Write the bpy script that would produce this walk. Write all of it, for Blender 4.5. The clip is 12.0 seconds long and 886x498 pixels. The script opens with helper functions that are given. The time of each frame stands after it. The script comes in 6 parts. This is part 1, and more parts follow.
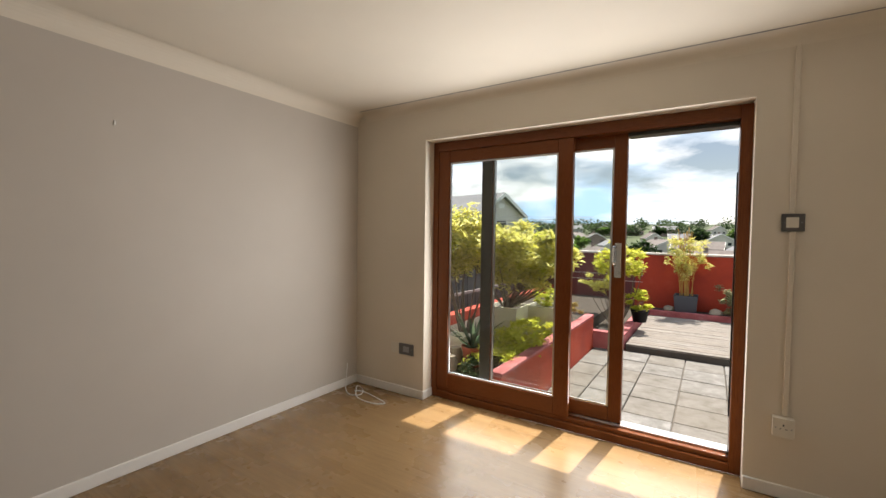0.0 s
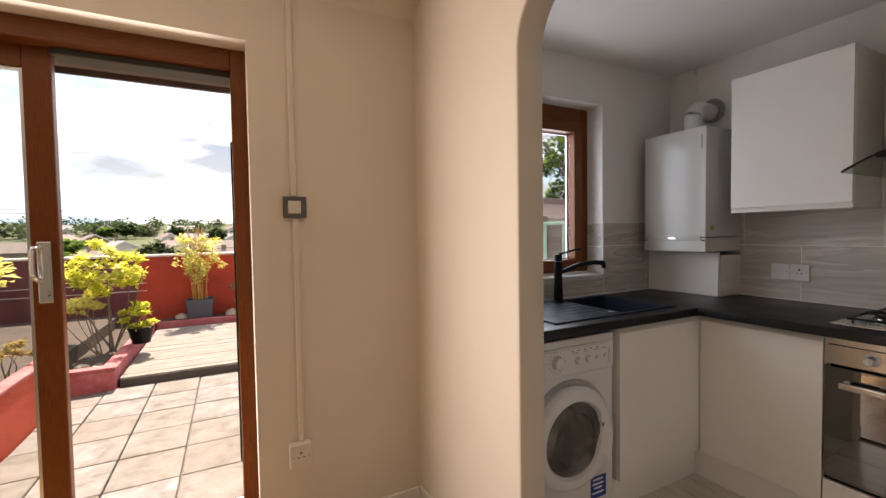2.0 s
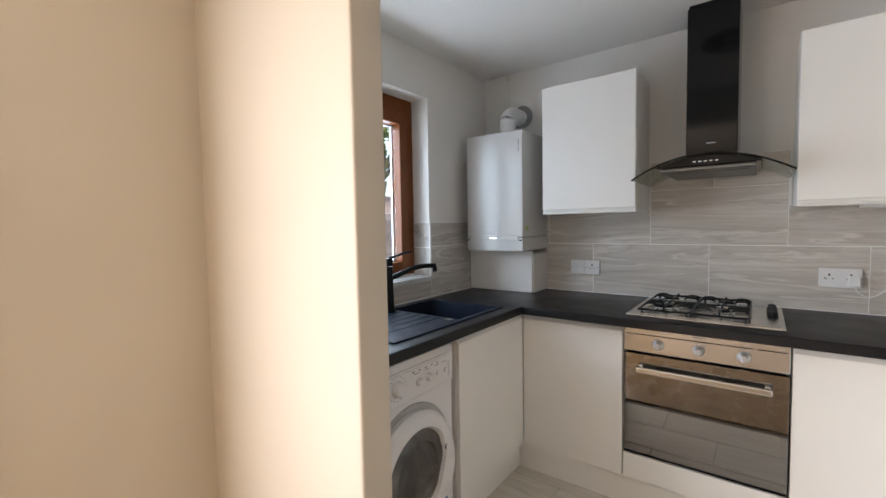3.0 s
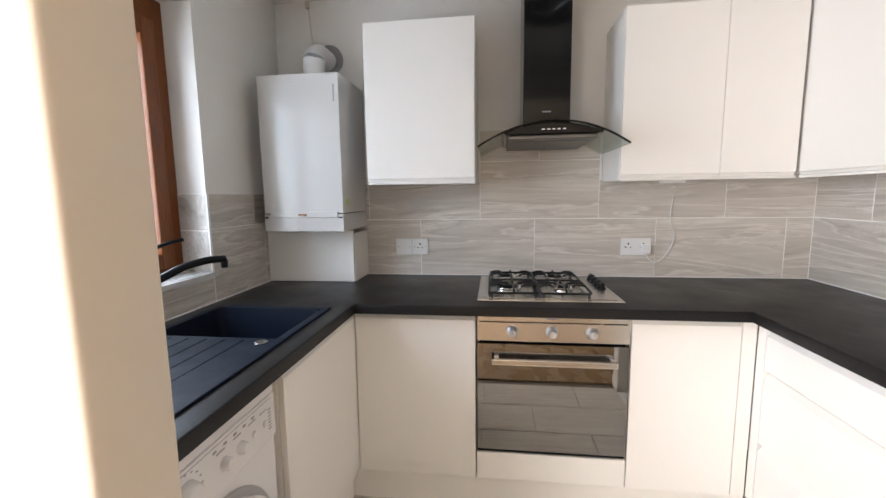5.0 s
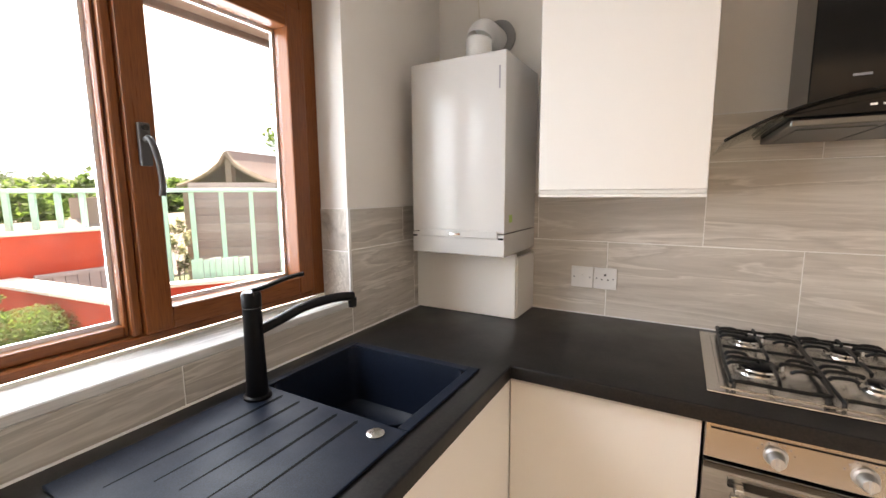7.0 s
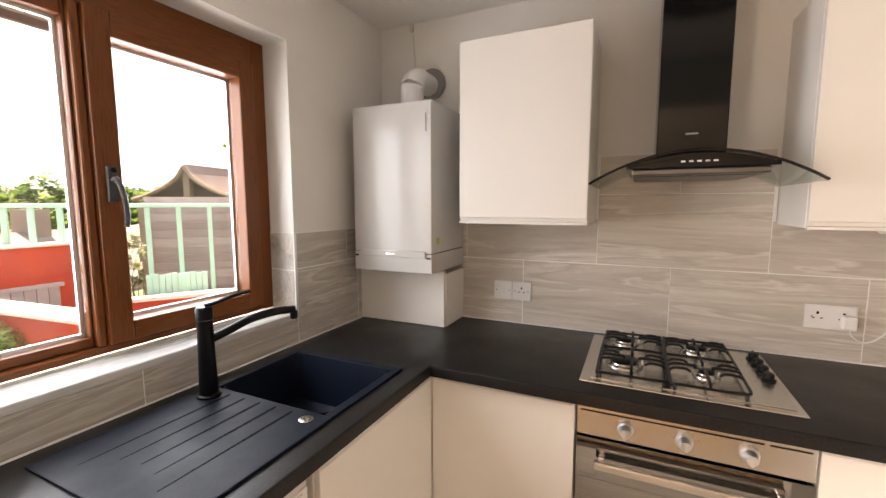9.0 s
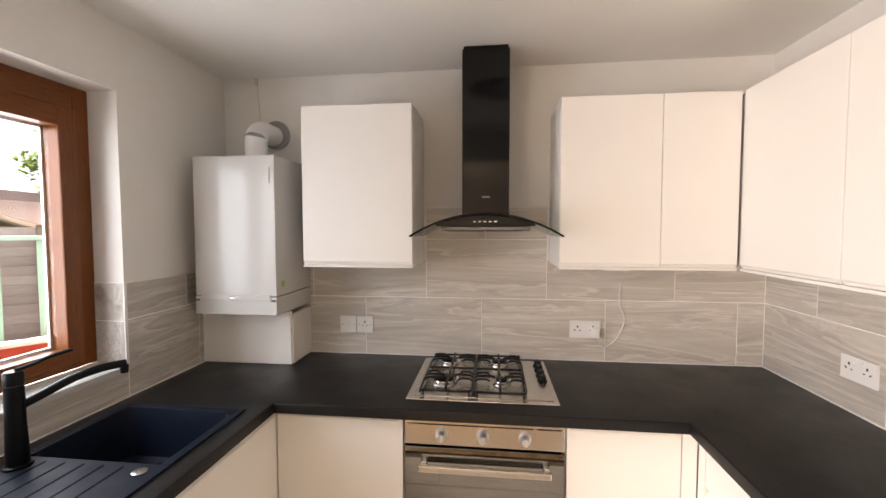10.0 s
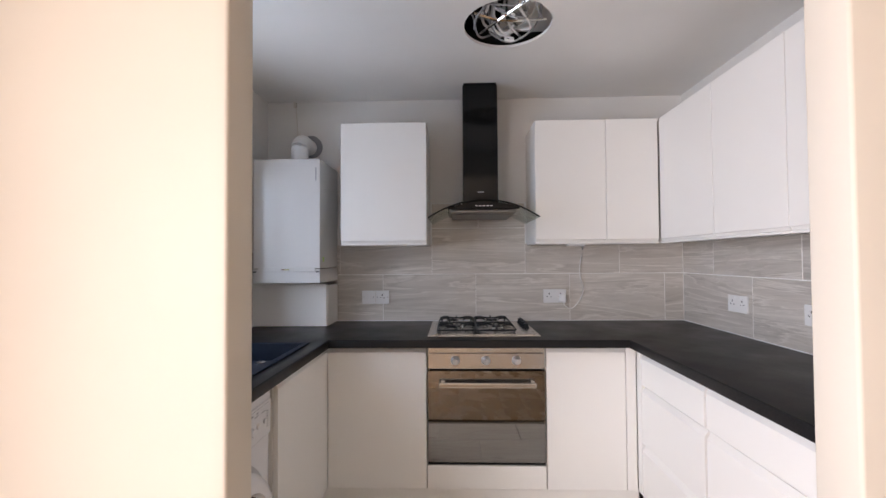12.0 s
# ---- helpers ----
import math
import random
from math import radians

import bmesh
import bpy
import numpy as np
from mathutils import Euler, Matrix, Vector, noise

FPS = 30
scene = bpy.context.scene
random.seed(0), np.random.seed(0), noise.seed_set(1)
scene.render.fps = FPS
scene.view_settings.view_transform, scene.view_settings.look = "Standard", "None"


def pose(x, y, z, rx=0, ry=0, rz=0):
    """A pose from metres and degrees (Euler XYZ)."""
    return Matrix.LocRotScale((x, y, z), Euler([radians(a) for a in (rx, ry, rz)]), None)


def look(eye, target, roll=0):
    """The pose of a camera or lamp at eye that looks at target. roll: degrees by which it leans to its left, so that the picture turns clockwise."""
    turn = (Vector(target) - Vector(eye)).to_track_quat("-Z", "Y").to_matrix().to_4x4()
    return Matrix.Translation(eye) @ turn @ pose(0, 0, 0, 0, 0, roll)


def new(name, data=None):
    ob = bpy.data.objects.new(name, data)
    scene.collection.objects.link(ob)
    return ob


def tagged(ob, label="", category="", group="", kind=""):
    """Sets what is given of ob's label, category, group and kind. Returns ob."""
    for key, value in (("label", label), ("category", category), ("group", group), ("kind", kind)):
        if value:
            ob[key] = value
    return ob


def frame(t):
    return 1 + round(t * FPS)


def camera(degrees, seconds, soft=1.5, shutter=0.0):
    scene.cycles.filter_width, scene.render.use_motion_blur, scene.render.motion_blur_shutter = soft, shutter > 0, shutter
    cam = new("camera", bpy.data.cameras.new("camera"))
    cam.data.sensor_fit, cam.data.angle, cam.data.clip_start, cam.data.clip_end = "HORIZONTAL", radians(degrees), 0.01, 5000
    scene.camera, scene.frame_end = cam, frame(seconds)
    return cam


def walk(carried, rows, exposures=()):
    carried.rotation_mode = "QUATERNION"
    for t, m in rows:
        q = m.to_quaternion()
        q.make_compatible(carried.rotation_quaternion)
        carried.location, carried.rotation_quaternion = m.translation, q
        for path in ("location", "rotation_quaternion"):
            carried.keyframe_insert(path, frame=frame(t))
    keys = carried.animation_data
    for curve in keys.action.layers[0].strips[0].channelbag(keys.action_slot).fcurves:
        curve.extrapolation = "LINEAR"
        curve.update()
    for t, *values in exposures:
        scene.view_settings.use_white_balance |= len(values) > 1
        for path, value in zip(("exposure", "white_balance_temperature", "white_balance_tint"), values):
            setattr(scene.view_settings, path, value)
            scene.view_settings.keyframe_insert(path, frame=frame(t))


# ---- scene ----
cam = camera(93.3, 12.0)
PATH = [
    (0, (0.607, 0.686, 1.34), (-0.471, 2.369, 1.271), 0.8),
    (0.5, (0.525, 0.862, 1.286), (-0.037, 2.782, 1.256), 0.3),
    (1, (0.553, 1.052, 1.279), (0.489, 3.051, 1.267), -0.2),
    (1.5, (0.632, 1.293, 1.312), (1.064, 3.245, 1.254), -0.7),
    (2, (0.701, 1.574, 1.305), (1.612, 3.353, 1.232), -0.9),
    (2.5, (0.768, 1.764, 1.317), (2.059, 3.289, 1.228), -1.0),
    (3, (0.849, 1.879, 1.337), (2.438, 3.089, 1.226), -1.0),
    (3.5, (0.884, 2.023, 1.363), (2.689, 2.873, 1.226), -1.0),
    (5.3, (1.337, 2.338, 1.336), (3.307, 2.568, 1.076), -0.7),
    (5.5, (1.418, 2.362, 1.34), (3.381, 2.635, 1.072), -0.7),
    (6, (1.587, 2.399, 1.368), (3.512, 2.866, 1.093), -0.6),
    (6.5, (1.689, 2.423, 1.424), (3.529, 3.154, 1.138), -0.6),
    (7, (1.694, 2.458, 1.412), (3.419, 3.433, 1.143), -0.4),
    (7.2, (1.688, 2.458, 1.416), (3.368, 3.511, 1.155), -0.5),
    (8.8, (1.57, 2.269, 1.461), (3.323, 3.206, 1.236), -0.0),
    (9, (1.545, 2.223, 1.471), (3.347, 3.063, 1.257), -0.1),
    (9.5, (1.447, 2.085, 1.498), (3.363, 2.634, 1.33), -0.0),
    (10, (1.341, 2.048, 1.567), (3.325, 2.278, 1.467), -0.1),
    (10.5, (1.182, 2.064, 1.531), (3.182, 2.052, 1.497), -0.3),
    (11, (1.02, 2.125, 1.414), (3.016, 1.99, 1.427), -0.4),
    (11.5, (0.892, 2.144, 1.349), (2.887, 2.019, 1.39), -0.5),
    (12, (0.731, 2.226, 1.314), (2.73, 2.285, 1.359), -0.4),
]

# exposure and white balance along the walk
EXPO = [(0.0, 0.94, 7100, 11), (0.5, 1.04, 7500, 18), (1.0, 1.17, 7800, 22), (1.5, 1.22, 8100, 22), (2.0, 1.38, 8100, 23), (2.5, 1.7, 7700, 20), (3.0, 2.12, 7000, 15), (3.5, 2.26, 7100, 19), (5.5, 2.62, 7400, 17), (6.0, 2.64, 7900, 20), (6.5, 2.81, 8300, 21), (7.0, 2.79, 8700, 22), (9.0, 2.57, 9300, 25), (10.0, 2.55, 8700, 24), (11.0, 2.46, 7400, 20), (12.0, 2.08, 6900, 22)]

walk(cam, [(t, look(eye, target, roll)) for t, eye, target, roll in PATH], EXPO)

# ---- world, sun, large lights ----
SUN_DIR = Vector((0.12, 1.0, 1.75)).normalized()      # towards the sun
world = bpy.data.worlds.new("world")
scene.world = world
world.use_nodes = True
wn, wl = world.node_tree.nodes, world.node_tree.links
wn.clear()
w_out = wn.new("ShaderNodeOutputWorld")
w_bg = wn.new("ShaderNodeBackground")
w_sky = wn.new("ShaderNodeTexSky")
w_sky.sky_type = "NISHITA"
w_sky.sun_disc = False
w_sky.sun_elevation = math.asin(SUN_DIR.z)
w_sky.sun_rotation = math.atan2(SUN_DIR.x, SUN_DIR.y)
w_co = wn.new("ShaderNodeTexCoord")
w_map = wn.new("ShaderNodeMapping")
w_map.inputs["Scale"].default_value = (1.0, 1.0, 3.2)
w_map.inputs["Location"].default_value = (0.35, 0.9, 0.1)
w_cl = wn.new("ShaderNodeTexNoise")
w_cl.inputs["Scale"].default_value = 2.6
w_cl.inputs["Detail"].default_value = 7
w_cl.inputs["Roughness"].default_value = 0.56
w_cr = wn.new("ShaderNodeValToRGB")
w_cr.color_ramp.elements[0].position = 0.42
w_cr.color_ramp.elements[1].position = 0.58
w_cc = wn.new("ShaderNodeTexNoise")
w_cc.inputs["Scale"].default_value = 4.1
w_cc.inputs["Detail"].default_value = 4
w_ccr = wn.new("ShaderNodeValToRGB")
w_ccr.color_ramp.elements[0].position, w_ccr.color_ramp.elements[0].color = 0.36, (6.8, 10.8, 16.0, 1)
w_ccr.color_ramp.elements[1].position, w_ccr.color_ramp.elements[1].color = 0.58, (17.5, 18, 18.8, 1)
w_mix = wn.new("ShaderNodeMix")
w_mix.data_type = "RGBA"
wl.new(w_co.outputs["Generated"], w_map.inputs["Vector"])
wl.new(w_map.outputs["Vector"], w_cl.inputs["Vector"])
wl.new(w_map.outputs["Vector"], w_cc.inputs["Vector"])
wl.new(w_cl.outputs["Fac"], w_cr.inputs["Fac"])
wl.new(w_cc.outputs["Fac"], w_ccr.inputs["Fac"])
wl.new(w_cr.outputs["Color"], w_mix.inputs["Factor"])
wl.new(w_sky.outputs["Color"], w_mix.inputs[6])
wl.new(w_ccr.outputs["Color"], w_mix.inputs[7])
wl.new(w_mix.outputs[2], w_bg.inputs["Color"])
w_bg.inputs["Strength"].default_value = 0.05
wl.new(w_bg.outputs["Background"], w_out.inputs["Surface"])

sun = new("sun", bpy.data.lights.new("sun", "SUN"))
sun.data.energy = 5.0
sun.data.angle = radians(0.55)
sun.data.color = (1.0, 0.96, 0.89)
sun.matrix_world = look(SUN_DIR * 30, (0, 0, 0))


def sky_lamp(name, x, y, z, w, h, watts, aim, colour=(0.93, 0.96, 1.0)):
    """An area lamp in an opening, standing in for the sky's light."""
    ob = new(name, bpy.data.lights.new(name, "AREA"))
    ob.data.shape, ob.data.size, ob.data.size_y = "RECTANGLE", w, h
    ob.data.energy, ob.data.color = watts, colour
    ob.matrix_world = look((x, y, z), aim)
    return ob


LAMP_PATIO = sky_lamp("patio_opening_light", -0.27, 3.535, 1.1, 1.9, 1.85, 26, (-0.27, 0, 0.9))
LAMP_KITCHEN = sky_lamp("kitchen_opening_light", 2.25, 3.80, 1.60, 1.3, 1.0, 9.0, (2.2, 0, 0.9), (0.58, 0.77, 1.0))

# ---- building tools ----
ORIGIN = {}


def thing(name, at, label, category="", group="", kind=""):
    """An Empty at the thing's base; its parts are authored in world metres."""
    ob = new(name)
    ob.empty_display_size = 0.1
    ob.location = at
    ORIGIN[ob.name] = Vector(at)
    return tagged(ob, label, category, group, kind)


def part(name, bm, material, parent=None, label="", smooth=False, kind="", category="", group=""):
    """Links a bmesh as one mesh object under a thing or a part, or at top level."""
    origin = ORIGIN.get(parent.name, Vector()) if parent else Vector()
    if origin.length:
        bmesh.ops.translate(bm, verts=bm.verts, vec=-origin)
    me = bpy.data.meshes.new(name)
    bm.to_mesh(me)
    bm.free()
    if smooth:
        for p in me.polygons:
            p.use_smooth = True
        me.set_sharp_from_angle(angle=radians(38))
    for m in (material if isinstance(material, (list, tuple)) else [material]):
        me.materials.append(m)
    ob = new(name, me)
    if parent:
        ob.parent = parent
    ORIGIN[ob.name] = origin.copy()
    return tagged(ob, label, category, group, kind)


def single(name, bm, material, at, label, category="", group="", kind="", smooth=False):
    """A one-mesh thing with its origin at its base."""
    bmesh.ops.translate(bm, verts=bm.verts, vec=-Vector(at))
    ob = part(name, bm, material, None, label, smooth, kind, category, group)
    ob.location = at
    ORIGIN[ob.name] = Vector(at)
    return ob


def box(*b, bevel=0.0, bm=None, segs=1):
    """A box x0, x1, y0, y1, z0, z1 with bevelled edges, added to bm."""
    x0, x1, y0, y1, z0, z1 = b
    own = bmesh.new()
    bmesh.ops.create_cube(own, size=1)
    for v in own.verts:
        v.co = Vector(((x0 + x1) / 2 + v.co.x * (x1 - x0), (y0 + y1) / 2 + v.co.y * (y1 - y0), (z0 + z1) / 2 + v.co.z * (z1 - z0)))
    if bevel:
        bmesh.ops.bevel(own, geom=list(own.edges), offset=bevel, segments=segs, affect="EDGES", profile=0.6)
    return merge(bm, own)


def merge(bm, own):
    if bm is None:
        return own
    me = bpy.data.meshes.new("scratch")
    own.to_mesh(me)
    own.free()
    bm.from_mesh(me)
    bpy.data.meshes.remove(me)
    return bm


def prism(points, axis, a, b, bevel=0.0, bm=None, segs=1):
    """A polygon of 2D points pushed along an axis from a to b. The 2D points are the other two coordinates in x, y, z order."""
    own = bmesh.new()

    def place(p, c):
        return {"x": (c, p[0], p[1]), "y": (p[0], c, p[1]), "z": (p[0], p[1], c)}[axis]
    low = [own.verts.new(place(p, a)) for p in points]
    high = [own.verts.new(place(p, b)) for p in points]
    own.faces.new(low)
    own.faces.new(high[::-1])
    n = len(points)
    for i in range(n):
        own.faces.new((low[i], low[(i + 1) % n], high[(i + 1) % n], high[i]))
    bmesh.ops.recalc_face_normals(own, faces=own.faces)
    if bevel:
        sharp = [e for e in own.edges if len(e.link_faces) == 2 and e.calc_face_angle() > 0.7]
        bmesh.ops.bevel(own, geom=sharp, offset=bevel, segments=segs, affect="EDGES", profile=0.6)
    return merge(bm, own)


def lathe(rings, centre=(0, 0, 0), axis="z", n=24, bm=None, cap=True):
    """Rings of (radius, height) round an axis through centre."""
    own = bmesh.new()
    turn = {"z": Matrix.Identity(3), "x": Matrix(((0, 0, 1), (1, 0, 0), (0, 1, 0))), "y": Matrix(((0, 1, 0), (0, 0, 1), (1, 0, 0)))}[axis]
    loops = []
    for r, h in rings:
        loops.append([own.verts.new(turn @ Vector((r * math.cos(2 * math.pi * i / n), r * math.sin(2 * math.pi * i / n), h)) + Vector(centre)) for i in range(n)])
    for a, b in zip(loops, loops[1:]):
        for i in range(n):
            own.faces.new((a[i], a[(i + 1) % n], b[(i + 1) % n], b[i]))
    if cap:
        own.faces.new(loops[0][::-1])
        own.faces.new(loops[-1])
    bmesh.ops.recalc_face_normals(own, faces=own.faces)
    return merge(bm, own)


def tube(points, r, n=8, bm=None, radii=None, closed=False):
    """A round tube along points."""
    own = bmesh.new()
    pts = [Vector(p) for p in points]
    loops = []
    up = Vector((0, 0, 1))
    for i, p in enumerate(pts):
        a = pts[(i - 1) % len(pts)] if (i or closed) else p
        b = pts[(i + 1) % len(pts)] if (i < len(pts) - 1 or closed) else p
        d = (b - a).normalized()
        ref = up if abs(d.z) < 0.95 else Vector((1, 0, 0))
        u = d.cross(ref).normalized()
        v = u.cross(d)
        rr = radii[i] if radii else r
        loops.append([own.verts.new(p + rr * (math.cos(2 * math.pi * k / n) * u + math.sin(2 * math.pi * k / n) * v)) for k in range(n)])
    pairs = list(zip(loops, loops[1:])) + ([(loops[-1], loops[0])] if closed else [])
    for a, b in pairs:
        for k in range(n):
            own.faces.new((a[k], a[(k + 1) % n], b[(k + 1) % n], b[k]))
    if not closed:
        own.faces.new(loops[0][::-1])
        own.faces.new(loops[-1])
    bmesh.ops.recalc_face_normals(own, faces=own.faces)
    return merge(bm, own)


def curve(points, steps=6):
    """A smooth run through points (Catmull-Rom)."""
    p = [Vector(q) for q in points]
    p = [2 * p[0] - p[1]] + p + [2 * p[-1] - p[-2]]
    out = []
    for a, b, c, d in zip(p, p[1:], p[2:], p[3:]):
        for k in range(steps):
            t = k / steps
            out.append(0.5 * (2 * b + (c - a) * t + (2 * a - 5 * b + 4 * c - d) * t * t + (3 * b - a - 3 * c + d) * t ** 3))
    return out + [p[-2]]


def slab(xs, ys, holes, z0, z1, bevel, keep=None):
    """A flat board on a grid of xs by ys, without the cells in holes, with its outer edges rounded."""
    own = bmesh.new()
    grid = {}

    def v(i, j):
        if (i, j) not in grid:
            grid[i, j] = own.verts.new((xs[i], ys[j], z1))
        return grid[i, j]
    for i in range(len(xs) - 1):
        for j in range(len(ys) - 1):
            if (i, j) not in holes:
                own.faces.new((v(i, j), v(i + 1, j), v(i + 1, j + 1), v(i, j + 1)))
    top = list(own.faces)
    ret = bmesh.ops.extrude_face_region(own, geom=top)
    bmesh.ops.translate(own, verts=[g for g in ret["geom"] if isinstance(g, bmesh.types.BMVert)], vec=(0, 0, z0 - z1))
    bmesh.ops.recalc_face_normals(own, faces=own.faces)
    bmesh.ops.dissolve_limit(own, angle_limit=0.01, verts=own.verts, edges=own.edges)
    sharp = [e for e in own.edges if len(e.link_faces) == 2 and e.calc_face_angle() > 0.7 and abs(e.verts[0].co.z - z1) < 1e-5 and abs(e.verts[1].co.z - z1) < 1e-5]
    if bevel:
        bmesh.ops.bevel(own, geom=sharp, offset=bevel, segments=3, affect="EDGES", profile=0.5)
    return own


def pieces(name, boxes, material, parent, bevel=0.002, jitter=0.0, seed=1):
    """Many boards or tiles as objects of their own; alike sizes share one mesh."""
    rnd = random.Random(seed)
    cache = {}
    origin = ORIGIN.get(parent.name, Vector())
    for x0, x1, y0, y1, z0, z1 in boxes:
        size = (round(x1 - x0, 3), round(y1 - y0, 3), round(z1 - z0, 3))
        if min(size) <= 0.0005:
            continue
        if size not in cache:
            bm = box(0, size[0], 0, size[1], 0, size[2], bevel=min(bevel, min(size) * 0.4))
            me = bpy.data.meshes.new(name)
            bm.to_mesh(me)
            bm.free()
            me.materials.append(material)
            cache[size] = me
        ob = new(name, cache[size])
        ob.parent = parent
        ob.location = Vector((x0, y0, z0 + rnd.uniform(-jitter, jitter))) - origin

# ---- materials ----
def rgb(c):
    return (*c, 1.0)


class Mat:
    """A node material round one Principled shader."""

    def __init__(self, name, base=(0.5, 0.5, 0.5), rough=0.5, metal=0.0, **more):
        self.m = bpy.data.materials.new(name)
        self.m.use_nodes = True
        self.n, self.l = self.m.node_tree.nodes, self.m.node_tree.links
        self.p = self.n["Principled BSDF"]
        self.p.inputs["Base Color"].default_value = rgb(base)
        self.p.inputs["Roughness"].default_value = rough
        self.p.inputs["Metallic"].default_value = metal
        for key, value in more.items():
            self.p.inputs[key.replace("_", " ")].default_value = value
        self.co = self.n.new("ShaderNodeTexCoord").outputs["Object"]

    def vec(self, scale=(1, 1, 1), rot=(0, 0, 0), shift=None, source=None):
        mp = self.n.new("ShaderNodeMapping")
        mp.inputs["Scale"].default_value = scale
        mp.inputs["Rotation"].default_value = rot
        self.l.new(source or self.co, mp.inputs["Vector"])
        if shift:
            self.l.new(shift, mp.inputs["Location"])
        return mp.outputs["Vector"]

    def each(self, spread=40.0):
        """A shift of the pattern, piece by piece."""
        info = self.n.new("ShaderNodeObjectInfo")
        mul = self.n.new("ShaderNodeVectorMath")
        mul.operation = "SCALE"
        mul.inputs[0].default_value = (1.0, 0.63, 0.37)
        sc = self.n.new("ShaderNodeMath")
        sc.operation = "MULTIPLY"
        sc.inputs[1].default_value = spread
        self.l.new(info.outputs["Random"], sc.inputs[0])
        self.l.new(sc.outputs[0], mul.inputs["Scale"])
        return mul.outputs[0]

    def random(self):
        return self.n.new("ShaderNodeObjectInfo").outputs["Random"]

    def island(self):
        return self.n.new("ShaderNodeNewGeometry").outputs["Random Per Island"]

    def noise(self, scale, vec=None, detail=4, rough=0.55, distort=0.0):
        t = self.n.new("ShaderNodeTexNoise")
        t.inputs["Scale"].default_value = scale
        t.inputs["Detail"].default_value = detail
        t.inputs["Roughness"].default_value = rough
        t.inputs["Distortion"].default_value = distort
        self.l.new(vec or self.co, t.inputs["Vector"])
        return t.outputs["Fac"]

    def ramp(self, fac, stops, smooth=False):
        r = self.n.new("ShaderNodeValToRGB")
        e = r.color_ramp.elements
        while len(e) < len(stops):
            e.new(0.5)
        for el, (pos, c) in zip(e, stops):
            el.position = pos
            el.color = rgb(c) if isinstance(c, tuple) else (c, c, c, 1)
        if smooth:
            r.color_ramp.interpolation = "EASE"
        self.l.new(fac, r.inputs["Fac"])
        return r.outputs["Color"]

    def mix(self, fac, a, b, mode="MIX"):
        x = self.n.new("ShaderNodeMix")
        x.data_type, x.blend_type = "RGBA", mode
        for k, s in ((0, fac), (6, a), (7, b)):
            if isinstance(s, (int, float)):
                x.inputs[k].default_value = s
            elif isinstance(s, tuple):
                x.inputs[k].default_value = rgb(s)
            else:
                self.l.new(s, x.inputs[k])
        return x.outputs[2]

    def base(self, out):
        self.l.new(out, self.p.inputs["Base Color"])
        return self

    def rough(self, fac, a, b):
        self.l.new(self.ramp(fac, [(0.3, a), (0.7, b)]), self.p.inputs["Roughness"])
        return self

    def bump(self, fac, strength=0.2, dist=0.002):
        b = self.n.new("ShaderNodeBump")
        b.inputs["Strength"].default_value = strength
        b.inputs["Distance"].default_value = dist
        self.l.new(fac, b.inputs["Height"])
        self.l.new(b.outputs["Normal"], self.p.inputs["Normal"])
        return self


def paint(name, c, rough=0.6, var=0.05, grain=0.15, scale=1.3, ripple=320):
    k = Mat(name, c, rough)
    dark = tuple(v * (1 - var) for v in c)
    lite = tuple(min(1, v * (1 + var * 0.6)) for v in c)
    big = k.noise(scale, detail=5)
    k.base(k.ramp(big, [(0.3, dark), (0.7, lite)]))
    k.bump(k.noise(ripple, detail=2), grain, 0.0006)
    return k.m


M = {}
M["wall"] = paint("warm_white_wall_paint", (0.71, 0.645, 0.55), 0.62, 0.04)
M["wall_grey"] = paint("pale_grey_wall_paint", (0.53, 0.485, 0.435), 0.62, 0.05)
M["wall_kitchen"] = paint("kitchen_white_wall_paint", (0.79, 0.77, 0.735), 0.6, 0.05)
M["ceiling"] = paint("cream_ceiling_paint", (0.75, 0.69, 0.595), 0.75, 0.04)
M["ceiling_k"] = paint("kitchen_ceiling_paint", (0.80, 0.785, 0.755), 0.7, 0.05)
M["gloss_trim"] = paint("white_gloss_trim", (0.78, 0.76, 0.73), 0.3, 0.04)
M["white_unit"] = paint("white_unit_laminate", (0.86, 0.84, 0.80), 0.28, 0.015, 0.04)
M["white_plastic"] = paint("white_plastic", (0.80, 0.80, 0.79), 0.3, 0.02, 0.02)
M["old_plastic"] = paint("aged_white_plastic", (0.70, 0.66, 0.58), 0.4, 0.04, 0.03)
M["boiler"] = paint("boiler_white_enamel", (0.63, 0.625, 0.61), 0.10, 0.01, 0.0)
M["boiler"].node_tree.nodes["Principled BSDF"].inputs["Specular IOR Level"].default_value = 0.25
M["appliance"] = paint("appliance_white_enamel", (0.78, 0.78, 0.79), 0.25, 0.02, 0.02)
M["black_gloss"] = Mat("black_gloss_enamel", (0.004, 0.004, 0.004), 0.10, Specular_IOR_Level=0.32).m
M["black_matt"] = Mat("black_matt", (0.003, 0.003, 0.004), 0.36, Specular_IOR_Level=0.2).m
M["rubber"] = Mat("dark_rubber", (0.03, 0.03, 0.032), 0.6).m
M["cast"] = paint("cast_iron_enamel", (0.004, 0.004, 0.004), 0.4, 0.1, 0.3)
M["cast"].node_tree.nodes["Principled BSDF"].inputs["Specular IOR Level"].default_value = 0.3
M["appliance_shade"] = paint("appliance_shade_grey", (0.42, 0.42, 0.43), 0.4, 0.02, 0.02)
M["chrome"] = Mat("chrome", (0.75, 0.75, 0.74), 0.08, 1.0).m
M["grey_line"] = Mat("grey_print", (0.28, 0.28, 0.30), 0.5).m
M["blue_label"] = Mat("blue_label", (0.01, 0.05, 0.30), 0.4).m
